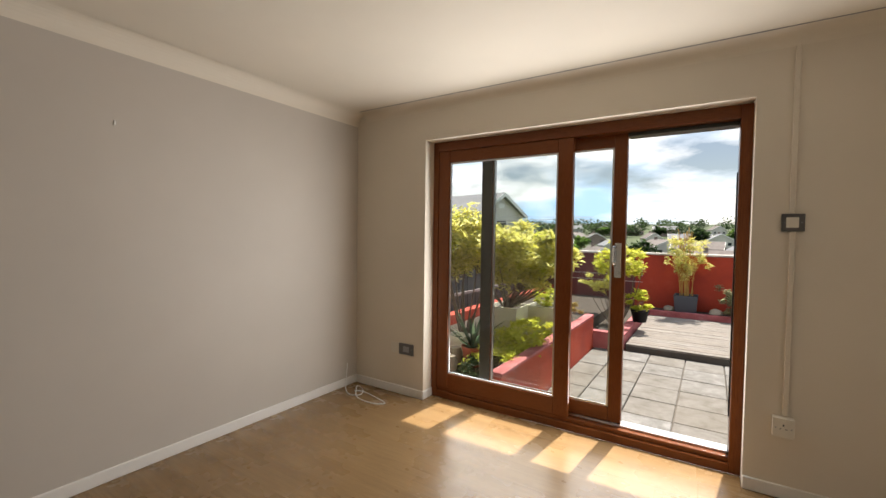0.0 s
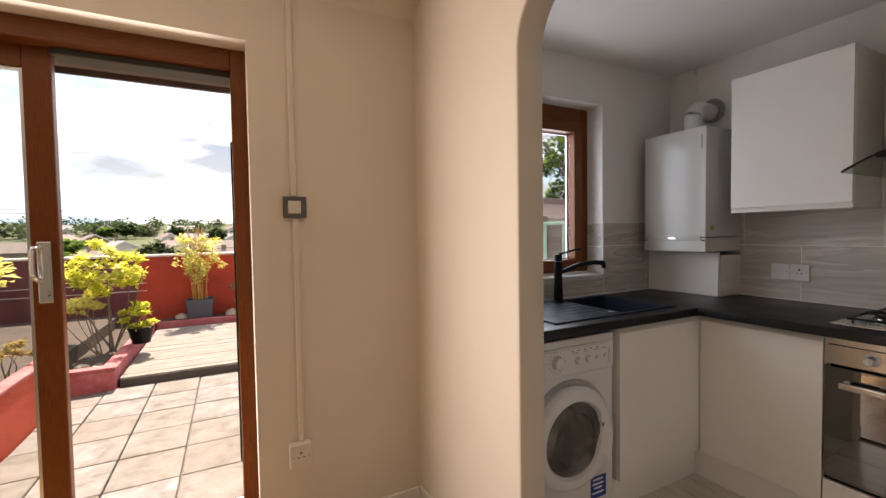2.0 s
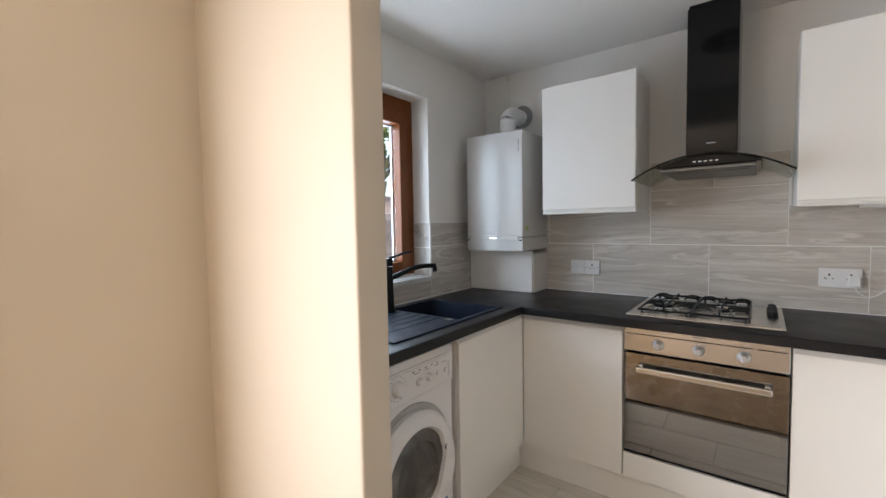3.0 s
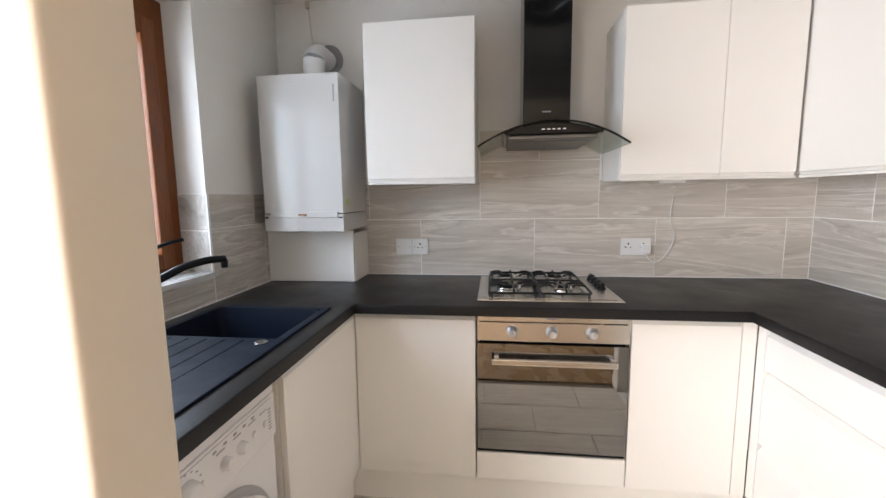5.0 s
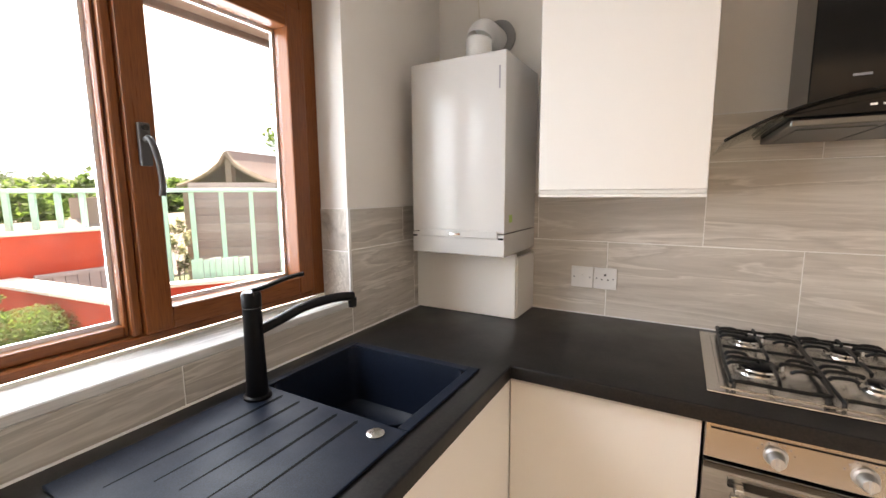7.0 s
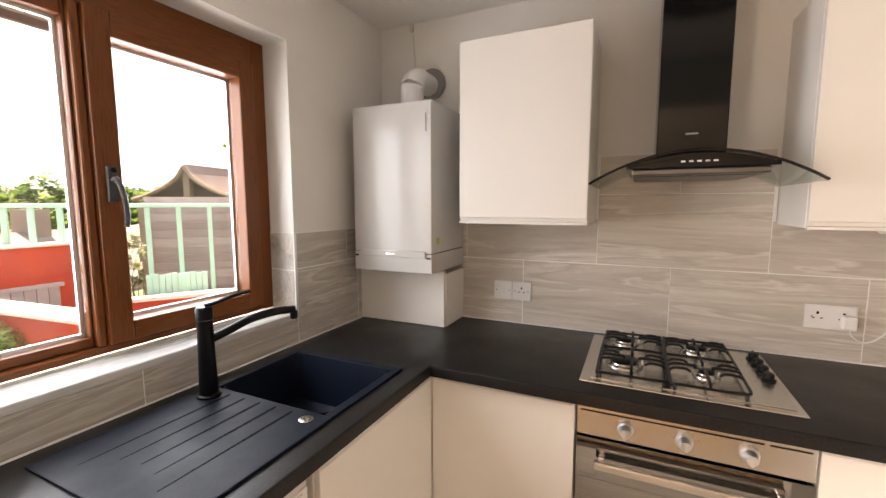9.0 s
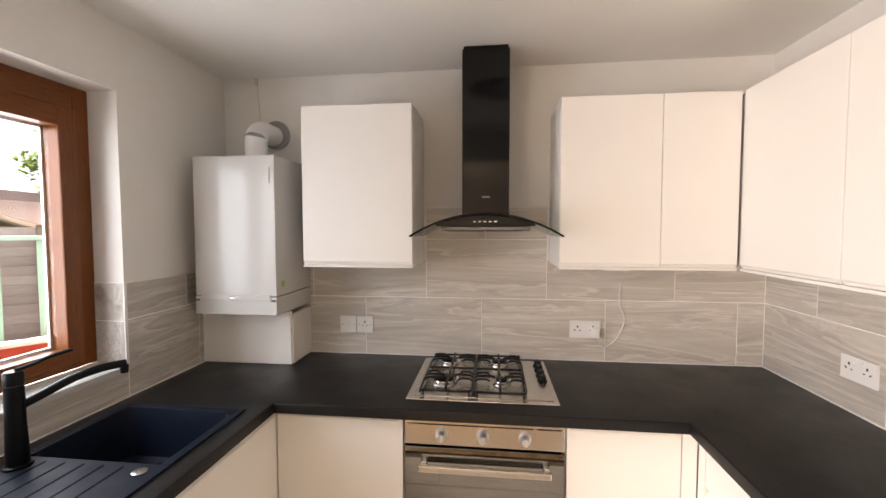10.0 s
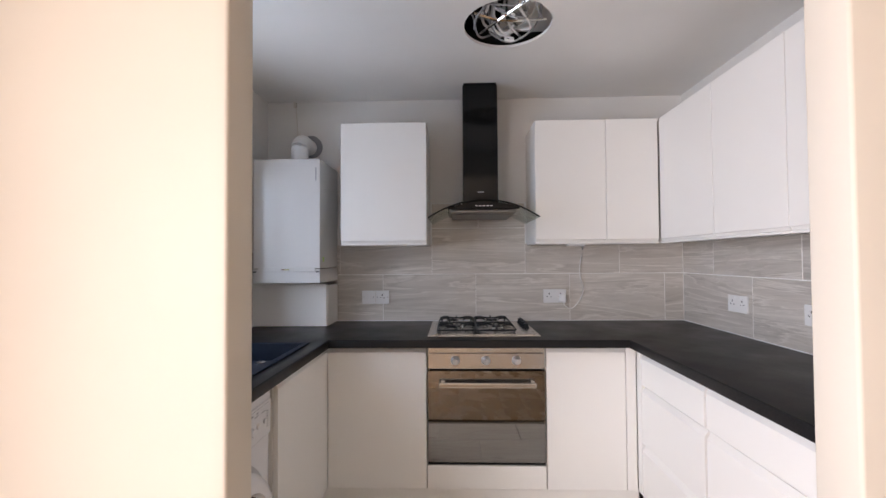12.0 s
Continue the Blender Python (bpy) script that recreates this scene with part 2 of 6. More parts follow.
M["green_label"] = Mat("green_label", (0.30, 0.50, 0.08), 0.4).m
M["grout"] = paint("pale_grout", (0.88, 0.87, 0.84), 0.8, 0.05, 0.2)
M["groove"] = Mat("groove_shade_black", (0.0035, 0.0035, 0.004), 0.8, Specular_IOR_Level=0.1).m
M["window_lever"] = paint("dark_worn_lever", (0.06, 0.058, 0.06), 0.4, 0.1, 0.1)
M["dark_gap"] = Mat("dark_recess", (0.02, 0.02, 0.02), 0.8).m
M["grey_pvc"] = paint("grey_pvc_duct", (0.30, 0.30, 0.30), 0.5, 0.08)


def steel(name, c, rough=0.28, along=(1, 60, 60)):
    k = Mat(name, c, rough, 1.0)
    g = k.noise(60, k.vec(along), 3)
    k.base(k.ramp(g, [(0.3, tuple(v * 0.99 for v in c)), (0.7, c)]))
    return k.m


M["steel"] = steel("brushed_steel", (0.60, 0.59, 0.57), 0.27, (60, 1, 60))
M["handle_metal"] = steel("worn_handle_metal", (0.16, 0.155, 0.15), 0.35, (60, 60, 1))
M["filter_metal"] = steel("dark_filter_metal", (0.20, 0.20, 0.19), 0.45, (60, 1, 60))
M["satin"] = steel("satin_chrome", (0.55, 0.54, 0.52), 0.22, (60, 60, 1))

M["knob_metal"] = steel("satin_knob_metal", (0.62, 0.61, 0.60), 0.5, (1, 60, 60))

k = Mat("oak_woodgrain_frame", (0.22, 0.07, 0.02), 0.32)
g = k.noise(12, k.vec((34, 34, 1.4)), 5, 0.55, 0.3)
k.base(k.ramp(g, [(0.25, (0.115, 0.030, 0.0075)), (0.5, (0.175, 0.050, 0.0125)), (0.78, (0.23, 0.074, 0.020))]))
k.p.inputs["Specular IOR Level"].default_value = 0.3
k.rough(g, 0.26, 0.42).bump(g, 0.12, 0.0006)
M["frame"] = k.m
k = Mat("oak_woodgrain_rail", (0.22, 0.07, 0.02), 0.32)
g = k.noise(12, k.vec((1.4, 34, 34)), 5, 0.55, 0.3)
k.base(k.ramp(g, [(0.25, (0.115, 0.030, 0.0075)), (0.5, (0.175, 0.050, 0.0125)), (0.78, (0.23, 0.074, 0.020))]))
k.p.inputs["Specular IOR Level"].default_value = 0.3
k.rough(g, 0.26, 0.42).bump(g, 0.12, 0.0006)
M["frame_h"] = k.m

def thin_glass(name, tint, gloss=0.02):
    """Thin sheet glass: straight through, with a mirror sheen by Fresnel."""
    k = Mat(name)
    tr = k.n.new("ShaderNodeBsdfTransparent")
    tr.inputs["Color"].default_value = rgb(tint)
    gl = k.n.new("ShaderNodeBsdfGlossy")
    gl.inputs["Roughness"].default_value = gloss
    lw = k.n.new("ShaderNodeLayerWeight")
    lw.inputs["Blend"].default_value = 0.5
    pw = k.n.new("ShaderNodeMath")
    pw.operation = "POWER"
    pw.inputs[1].default_value = 5
    fr = k.n.new("ShaderNodeMath")
    fr.operation = "MULTIPLY_ADD"
    fr.inputs[1].default_value, fr.inputs[2].default_value = 0.9, 0.04
    k.l.new(lw.outputs["Facing"], pw.inputs[0])
    k.l.new(pw.outputs[0], fr.inputs[0])
    mx = k.n.new("ShaderNodeMixShader")
    k.l.new(fr.outputs[0], mx.inputs[0])
    k.l.new(tr.outputs[0], mx.inputs[1])
    k.l.new(gl.outputs[0], mx.inputs[2])
    k.l.new(mx.outputs[0], k.n["Material Output"].inputs["Surface"])
    return k.m


M["glass"] = thin_glass("window_glass", (0.97, 0.985, 0.98))
M["glass_hood"] = thin_glass("hood_glass", (0.80, 0.86, 0.83))
k = Mat("oven_glass", (0.010, 0.009, 0.008), 0.03, IOR=1.6)
k.p.inputs["Coat Weight"].default_value = 1.0
k.p.inputs["Coat IOR"].default_value = 2.7
k.p.inputs["Coat Roughness"].default_value = 0.02
M["oven_glass"] = k.m
k = Mat("washer_porthole", (0.10, 0.095, 0.09), 0.08, IOR=1.6)
k.base(k.ramp(k.noise(6, detail=3, distort=0.8), [(0.35, (0.05, 0.047, 0.045)), (0.65, (0.17, 0.16, 0.15))]))
M["porthole"] = k.m

# laminate floor: printed oak strips, three to a board, each with its own grain and tone
k = Mat("oak_laminate", (0.4, 0.22, 0.1), 0.3)
v = k.vec((1.4, 16, 10), shift=k.each())
g = k.noise(3.2, v, 7, 0.6, 0.6)
fine = k.noise(30, v, 3)
tone = k.ramp(g, [(0.25, (0.175, 0.100, 0.041)), (0.5, (0.275, 0.168, 0.076)), (0.75, (0.35, 0.228, 0.112))])
tone = k.mix(0.2, tone, k.ramp(fine, [(0.35, (0.15, 0.08, 0.032)), (0.6, (0.34, 0.215, 0.105))]))
bk = k.n.new("ShaderNodeTexBrick")
bk.offset, bk.offset_frequency, bk.squash = 0.37, 2, 1.0
for key, val in (("Scale", 1.0), ("Mortar Size", 0.0), ("Brick Width", 0.38), ("Row Height", 0.064), ("Color1", (0, 0, 0, 1)), ("Color2", (1, 1, 1, 1))):
    bk.inputs[key].default_value = val
k.l.new(k.co, bk.inputs["Vector"])
tone = k.mix(k.ramp(bk.outputs["Color"], [(0, 0.0), (1, 0.34)]), tone, (0.165, 0.095, 0.040))
tone = k.mix(k.ramp(k.random(), [(0, 0.0), (1, 0.18)]), tone, (0.20, 0.115, 0.05))
tone = k.mix(k.ramp(k.noise(1.1, detail=5), [(0.4, 0.0), (0.7, 0.22)]), tone, (0.20, 0.15, 0.075))
k.base(tone)
k.rough(k.noise(2.2), 0.22, 0.36).bump(fine, 0.04, 0.0004)
M["laminate"] = k.m


def vein_tile(name, light, mid, dark, along, rough=0.25):
    """Porcelain with long soft veins along one axis."""
    k = Mat(name, mid, rough)
    sc = {"x": (0.6, 7, 7), "y": (7, 0.6, 7)}[along]
    v = k.vec(sc, shift=k.each(60))
    big = k.noise(1.1, v, 5, 0.55, 1.1)
    fine = k.noise(4.0, v, 4, 0.6, 0.8)
    c = k.ramp(big, [(0.26, dark), (0.42, mid), (0.60, mid), (0.78, light)])
    line = k.ramp(big, [(0.462, 0.0), (0.490, 0.6), (0.505, 0.0)])
    c = k.mix(line, c, light)
    c = k.mix(k.ramp(big, [(0.505, 0.0), (0.517, 0.45), (0.560, 0.0)]), c, dark)
    c = k.mix(k.ramp(big, [(0.580, 0.0), (0.594, 0.42), (0.612, 0.0)]), c, light)
    c = k.mix(k.ramp(k.noise(2.0, v, 3, 0.5, 1.4), [(0.52, 0.0), (0.60, 0.22), (0.64, 0.0)]), c, light)
    c = k.mix(k.ramp(fine, [(0.46, 0.0), (0.6, 0.32)]), c, dark)
    c = k.mix(k.ramp(k.random(), [(0, 0.0), (1, 0.16)]), c, dark)
    k.base(c)
    k.rough(fine, rough * 0.8, rough * 1.4)
    return k.m


# one tile; the hob wall's copy is lighter, its brighter light put into the colour
M["tile_y"] = vein_tile("grey_vein_tile_back_lit", (0.88, 0.84, 0.78), (0.63, 0.585, 0.53), (0.42, 0.38, 0.335), "y")
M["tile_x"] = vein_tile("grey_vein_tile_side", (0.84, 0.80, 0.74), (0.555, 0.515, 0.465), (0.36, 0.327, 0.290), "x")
M["tile_floor"] = vein_tile("beige_floor_tile", (0.78, 0.74, 0.67), (0.66, 0.62, 0.55), (0.52, 0.475, 0.415), "y", 0.3)
# sill's copy of the tile, paler and cooler: sky light put into the colour
M["tile_sill"] = vein_tile("skylit_pale_sill_tile", (0.74, 0.74, 0.73), (0.62, 0.62, 0.61), (0.50, 0.50, 0.49), "x")

k = Mat("black_worktop_laminate", (0.016, 0.016, 0.018), 0.42)
k.p.inputs["Specular IOR Level"].default_value = 0.32
g = k.noise(140, detail=3)
k.base(k.ramp(g, [(0.35, (0.004, 0.004, 0.005)), (0.7, (0.013, 0.012, 0.012))]))
k.rough(k.noise(5), 0.33, 0.46).bump(g, 0.08, 0.0004)
M["worktop"] = k.m
# black sink; the sky's blue sheen is put into the base colour
k = Mat("black_sink_blue_sheen", (0.012, 0.013, 0.017), 0.5)
k.p.inputs["Specular IOR Level"].default_value = 0.2
g = k.noise(420, detail=2)
k.base(k.ramp(g, [(0.4, (0.002, 0.0055, 0.013)), (0.75, (0.006, 0.013, 0.030))]))
k.rough(k.noise(7), 0.42, 0.6).bump(g, 0.12, 0.0003)
M["sink"] = k.m

# outdoors
k = Mat("red_masonry_paint", (0.42, 0.045, 0.02), 0.75)
g = k.noise(1.8, detail=8, rough=0.65)
c = k.ramp(g, [(0.3, (0.30, 0.030, 0.018)), (0.55, (0.44, 0.048, 0.020)), (0.8, (0.50, 0.085, 0.045))])
k.base(c).bump(k.noise(45, detail=5), 0.5, 0.004)
M["red"] = k.m
k = Mat("faded_pink_coping", (0.42, 0.10, 0.12), 0.75)
g = k.noise(5, detail=8, rough=0.7)
k.base(k.ramp(g, [(0.3, (0.28, 0.045, 0.05)), (0.55, (0.42, 0.12, 0.13)), (0.75, (0.48, 0.26, 0.26))]))
k.bump(k.noise(60, detail=4), 0.5, 0.003)
M["pink"] = k.m
# darker maroon copy of the red render, with shade put into the colour
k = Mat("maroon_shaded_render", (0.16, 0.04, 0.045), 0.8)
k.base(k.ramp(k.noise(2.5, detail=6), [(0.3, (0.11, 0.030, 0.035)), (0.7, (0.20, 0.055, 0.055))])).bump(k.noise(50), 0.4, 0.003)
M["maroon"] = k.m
k = Mat("riven_paving_slab", (0.36, 0.34, 0.30), 0.85)
v = k.vec((1, 1, 1), shift=k.each(30))
g = k.noise(5.5, v, 8, 0.65, 0.4)
c = k.ramp(g, [(0.25, (0.07, 0.068, 0.065)), (0.42, (0.17, 0.168, 0.165)), (0.75, (0.31, 0.308, 0.308))])
c = k.mix(k.ramp(k.random(), [(0, 0.0), (1, 0.65)]), c, (0.15, 0.13, 0.105))
k.base(c).bump(k.noise(14, v, 7, 0.65), 0.6, 0.006)
M["slab"] = k.m
k = Mat("weathered_deck_board", (0.30, 0.27, 0.24), 0.85)
v = k.vec((1.2, 22, 10), shift=k.each(30))
g = k.noise(4, v, 7, 0.65, 0.3)
c = k.ramp(g, [(0.3, (0.08, 0.072, 0.066)), (0.46, (0.19, 0.178, 0.166)), (0.72, (0.41, 0.39, 0.375))])
c = k.mix(k.ramp(k.random(), [(0, 0.0), (1, 0.45)]), c, (0.22, 0.18, 0.15))
k.base(c).bump(g, 0.5, 0.003)
M["deck"] = k.m
M["deck_edge"] = paint("dark_deck_edge", (0.07, 0.062, 0.055), 0.8, 0.2, 0.4, 5, 80)
M["sandy"] = paint("mortar_sand", (0.16, 0.14, 0.12), 0.95, 0.25, 0.6, 8, 90)
M["soil"] = paint("dark_soil", (0.055, 0.042, 0.032), 0.95, 0.3, 0.9, 9, 60)
M["mint"] = paint("mint_green_paint", (0.30, 0.55, 0.48), 0.5, 0.07, 0.1, 6)
M["coping_white"] = paint("pale_coping_stone", (0.62, 0.58, 0.54), 0.8, 0.14, 0.4, 4, 60)
M["slate"] = paint("slate_grey_planter", (0.065, 0.075, 0.095), 0.55, 0.08, 0.1)
M["cream_planter"] = paint("cream_planter", (0.64, 0.62, 0.53), 0.7, 0.1, 0.2, 5)
M["terracotta"] = paint("terracotta", (0.34, 0.08, 0.045), 0.75, 0.14, 0.3, 6, 80)
M["stone"] = paint("pale_garden_stone", (0.36, 0.31, 0.25), 0.85, 0.2, 0.6, 7, 40)
M["fascia"] = paint("brown_fascia", (0.10, 0.065, 0.055), 0.5, 0.08, 0.1, 3)
M["soffit"] = paint("brown_grey_soffit", (0.17, 0.125, 0.108), 0.6, 0.08, 0.1, 3)
M["render_wall"] = paint("outer_wall_render", (0.55, 0.50, 0.42), 0.85, 0.1, 0.5, 2, 60)
M["alu"] = steel("aluminium_threshold", (0.7, 0.72, 0.75), 0.35, (1, 60, 60))
M["dark_stile"] = paint("dark_outer_frame", (0.045, 0.050, 0.046), 0.5, 0.1, 0.1)
M["bark"] = paint("grey_bark", (0.16, 0.13, 0.10), 0.9, 0.25, 0.6, 12, 40)
M["cane"] = paint("bamboo_cane", (0.50, 0.30, 0.07), 0.5, 0.2, 0.1, 20)
k = Mat("lap_fence_board", (0.24, 0.20, 0.17), 0.85)
g = k.noise(5, k.vec((1.5, 1.5, 20)), 7, 0.65, 0.4)
c = k.ramp(g, [(0.25, (0.25, 0.22, 0.225)), (0.5, (0.38, 0.34, 0.355)), (0.75, (0.48, 0.44, 0.455))])
c = k.mix(k.ramp(k.random(), [(0, 0.0), (1, 0.55)]), c, (0.15, 0.12, 0.125))
k.base(c).bump(g, 0.4, 0.003)
M["lap"] = k.m
k = Mat("dark_fence_board", (0.035, 0.035, 0.04), 0.8)
g = k.noise(5, k.vec((18, 18, 1.5)), 6, 0.6, 0.3)
k.base(k.ramp(g, [(0.3, (0.022, 0.022, 0.026)), (0.7, (0.055, 0.055, 0.062))])).bump(g, 0.4, 0.003)
M["dark_fence"] = k.m


def leaf(name, stops, rough=0.75):
    """Foliage whose leaves differ one by one, and let some light through."""
    k = Mat(name, stops[0], rough)
    n = len(stops) - 1
    c = k.ramp(k.island(), [(i / n, s) for i, s in enumerate(stops)])
    k.base(c)
    tr = k.n.new("ShaderNodeBsdfTranslucent")
    k.l.new(c, tr.inputs["Color"])
    mx = k.n.new("ShaderNodeMixShader")
    mx.inputs[0].default_value = 0.6
    k.l.new(k.p.outputs[0], mx.inputs[1])
    k.l.new(tr.outputs[0], mx.inputs[2])
    k.l.new(mx.outputs[0], k.n["Material Output"].inputs["Surface"])
    return k.m


M["leaf_gold"] = leaf("golden_leaves", [(0.56, 0.54, 0.14), (0.74, 0.70, 0.19), (0.84, 0.80, 0.38), (0.34, 0.37, 0.09)])
M["leaf_lime"] = leaf("lime_leaves", [(0.36, 0.43, 0.06), (0.64, 0.66, 0.09), (0.80, 0.77, 0.17)])
M["leaf_green"] = leaf("green_leaves", [(0.045, 0.09, 0.02), (0.085, 0.16, 0.03), (0.15, 0.24, 0.05)])
M["leaf_dark"] = leaf("dark_green_leaves", [(0.020, 0.040, 0.015), (0.035, 0.065, 0.022), (0.055, 0.09, 0.03)])
M["leaf_pale"] = leaf("pale_variegated_leaves", [(0.16, 0.20, 0.08), (0.36, 0.38, 0.22), (0.45, 0.44, 0.30)])
M["leaf_straw"] = leaf("straw_leaves", [(0.30, 0.24, 0.10), (0.42, 0.30, 0.10), (0.22, 0.20, 0.08)])
M["leaf_agave"] = leaf("grey_green_blades", [(0.08, 0.14, 0.08), (0.14, 0.20, 0.12)])
# brown and grey roofs and cream walls paled: distance haze put into the colour
M["roof_tile"] = paint("hazy_brown_roof_tiles", (0.20, 0.175, 0.165), 0.9, 0.2, 0.5, 0.8, 20)
M["shelter_roof"] = paint("shelter_shingles", (0.075, 0.056, 0.058), 0.85, 0.25, 0.5, 3, 25)
M["roof_grey"] = paint("hazy_grey_roof_tiles", (0.25, 0.25, 0.265), 0.9, 0.2, 0.5, 0.6, 20)
M["house_cream"] = paint("hazy_cream_house_wall", (0.58, 0.55, 0.51), 0.85, 0.1, 0.3, 0.5, 20)
M["house_brick"] = paint("brick_house_wall", (0.24, 0.18, 0.155), 0.85, 0.15, 0.3, 0.8, 20)
M["white_board"] = paint("white_bargeboard", (0.75, 0.75, 0.74), 0.5, 0.05)
M["dark_window"] = Mat("dark_window_glass", (0.03, 0.035, 0.04), 0.08).m
M["grass_far"] = paint("far_green_ground", (0.06, 0.085, 0.03), 0.95, 0.35, 0.5, 0.05, 2)
for key in ("roof_tile", "roof_grey", "shelter_roof", "lap", "slab", "deck"):
    M[key].node_tree.nodes["Principled BSDF"].inputs["Specular IOR Level"].default_value = 0.15

# ---- the rooms ----
LX0, LX1, LY0, PY = -2.064, 1.543, -2.7, 3.43          # lounge, and its patio wall
KX0, KX1, KY0, KY1 = 1.65, 3.455, 0.765, 3.463         # kitchen
CEIL, CEILK, OUT = 2.38, 2.355, 3.73


def structure(name, bm, mat, label, smooth=False):
    return part(name, bm, mat, None, label, smooth, "structure")


structure("wall_west", box(LX0 - 0.14, LX0, LY0, OUT, -0.3, CEIL + 0.1), M["wall_grey"], "plain pale grey painted lounge wall")
structure("wall_south", box(LX0 - 0.14, KX0, LY0 - 0.14, LY0, -0.3, CEIL + 0.1), M["wall"], "plain warm white lounge wall behind the walk")
DX0, DX1, DZ = -1.325, 0.785, 2.085                    # patio door opening
b = box(LX0, DX0, PY, OUT, -0.3, CEIL + 0.1)
box(DX1, KX0, PY, OUT, -0.3, CEIL + 0.1, bm=b)
box(DX0, DX1, PY, OUT, DZ, CEIL + 0.1, bm=b)
structure("wall_north", b, M["wall"], "warm white painted wall round the patio door")
WX0, WX1, WZ0, WZ1 = 1.70, 2.80, 1.012, 2.09           # kitchen window opening
b = box(KX0, WX0, KY1, OUT, -0.3, CEILK + 0.1)
box(WX1, KX1 + 0.14, KY1, OUT, -0.3, CEILK + 0.1, bm=b)
box(WX0, WX1, KY1, OUT, WZ1, CEILK + 0.1, bm=b)
box(WX0, WX1, KY1, OUT, -0.3, WZ0, bm=b)
structure("wall_kitchen_window", b, M["wall_kitchen"], "white painted kitchen wall round the window")
structure("wall_east", box(KX1, KX1 + 0.14, KY0 - 0.14, KY1, -0.3, CEILK + 0.1), M["wall_kitchen"], "white painted kitchen wall behind the hob")
structure("wall_kitchen_side", box(KX0, KX1, KY0 - 0.14, KY0, -0.3, CEILK + 0.1), M["wall_kitchen"], "white painted kitchen side wall")

# dividing wall with a round-cornered opening
AY0, AY1, AR, AZ = 1.470, 2.676, 0.20, 1.895
prof = [(LY0, -0.3), (AY0, -0.3), (AY0, AZ)]
prof += [(AY0 + AR - AR * math.cos(a), AZ + AR * math.sin(a)) for a in [math.pi / 2 * i / 10 for i in range(1, 11)]]
prof += [(AY1 - AR + AR * math.sin(a), AZ + AR * math.cos(a)) for a in [math.pi / 2 * i / 10 for i in range(0, 10)]]
AE = 2.710
prof += [(AY1, AZ), (AY1, -0.3), (AE, -0.3), (AE, CEIL + 0.1), (LY0, CEIL + 0.1)]
b = prism(prof, "x", LX1, KX0)
rim = [e for e in b.edges if len(e.link_faces) == 2 and e.calc_face_angle() > 0.7 and all(AY0 - 0.001 < v.co.y < AY1 + 0.001 and v.co.z > -0.29 for v in e.verts)]
rim += [e for e in b.edges if len(e.link_faces) == 2 and e.calc_face_angle() > 0.7 and e not in rim and all(AY0 - 0.001 < v.co.y < AY1 + 0.001 for v in e.verts) and abs(e.verts[0].co.z - e.verts[1].co.z) > 1]
bmesh.ops.bevel(b, geom=rim, offset=0.008, segments=3, affect="EDGES", profile=0.5)
prism([(LX1, AE), (LX1 - 0.030, PY), (KX0, PY), (KX0, AE)], "z", -0.3, CEIL + 0.1, bm=b)
structure("wall_divider", b, M["wall"], "warm white dividing wall with a rounded archway", True)

structure("ceiling", box(LX0, LX1, LY0, PY, CEIL, CEIL + 0.1), M["ceiling"], "cream painted lounge ceiling")
# kitchen ceiling with a round hole for a light
HC, HR = (2.59, 1.985), 0.195
bm = bmesh.new()
n = 40
ring = [(HC[0] + HR * math.cos(2 * math.pi * i / n), HC[1] + HR * math.sin(2 * math.pi * i / n)) for i in range(n)]
outer = []
for i in range(n):
    c, s = math.cos(2 * math.pi * i / n), math.sin(2 * math.pi * i / n)
    tx = ((KX1 - HC[0]) / c if c > 0 else (KX0 - HC[0]) / c) if abs(c) > 1e-6 else 9e9
    ty = ((KY1 - HC[1]) / s if s > 0 else (KY0 - HC[1]) / s) if abs(s) > 1e-6 else 9e9
    t = min(tx, ty)
    outer.append((HC[0] + t * c, HC[1] + t * s))
for z, h in ((CEILK, 0), (CEILK + 0.012, 1)):
    vi = [bm.verts.new((*p, z)) for p in ring]
    vo = [bm.verts.new((*p, z)) for p in outer]
    for i in range(n):
        j = (i + 1) % n
        bm.faces.new((vi[i], vi[j], vo[j], vo[i]))
    for a in range(n):        # the four corners
        p, q = outer[a], outer[(a + 1) % n]
        if abs(p[0] - q[0]) > 1e-4 and abs(p[1] - q[1]) > 1e-4:
            cx = KX1 if (p[0] + q[0]) / 2 > HC[0] else KX0
            cy = KY1 if (p[1] + q[1]) / 2 > HC[1] else KY0
            bm.faces.new((vo[a], vo[(a + 1) % n], bm.verts.new((cx, cy, z))))
    if h == 0:
        low = vi
for i in range(n):
    j = (i + 1) % n
    bm.faces.new((low[i], low[j], vi[j], vi[i]))
bmesh.ops.recalc_face_normals(bm, faces=bm.faces)
structure("ceiling_kitchen", bm, M["ceiling_k"], "white painted kitchen ceiling with an open round hole")
# added black sheet paints the unlit void above the round hole
structure("ceiling_void", box(KX0, KX1, KY0, KY1, CEILK + 0.16, CEILK + 0.2), M["black_matt"], "black sheet above the kitchen ceiling, the void's darkness in its colour")

structure("ceiling_lining", box(HC[0] - 0.24, HC[0] + 0.24, HC[1] - 0.26, HC[1] + 0.015, CEILK + 0.10, CEILK + 0.12), M["ceiling_k"], "older pale plasterboard above the round hole")

# floors
fl = structure("floor", box(LX0, LX1 + 0.072, LY0, 3.56, -0.3, -0.0125), M["bark"], "oak laminate floor of the lounge")
fk = structure("floor_kitchen", box(LX1 + 0.072, KX1, KY0, KY1, -0.3, -0.0095), M["grout"], "beige stone-look tiled kitchen floor")

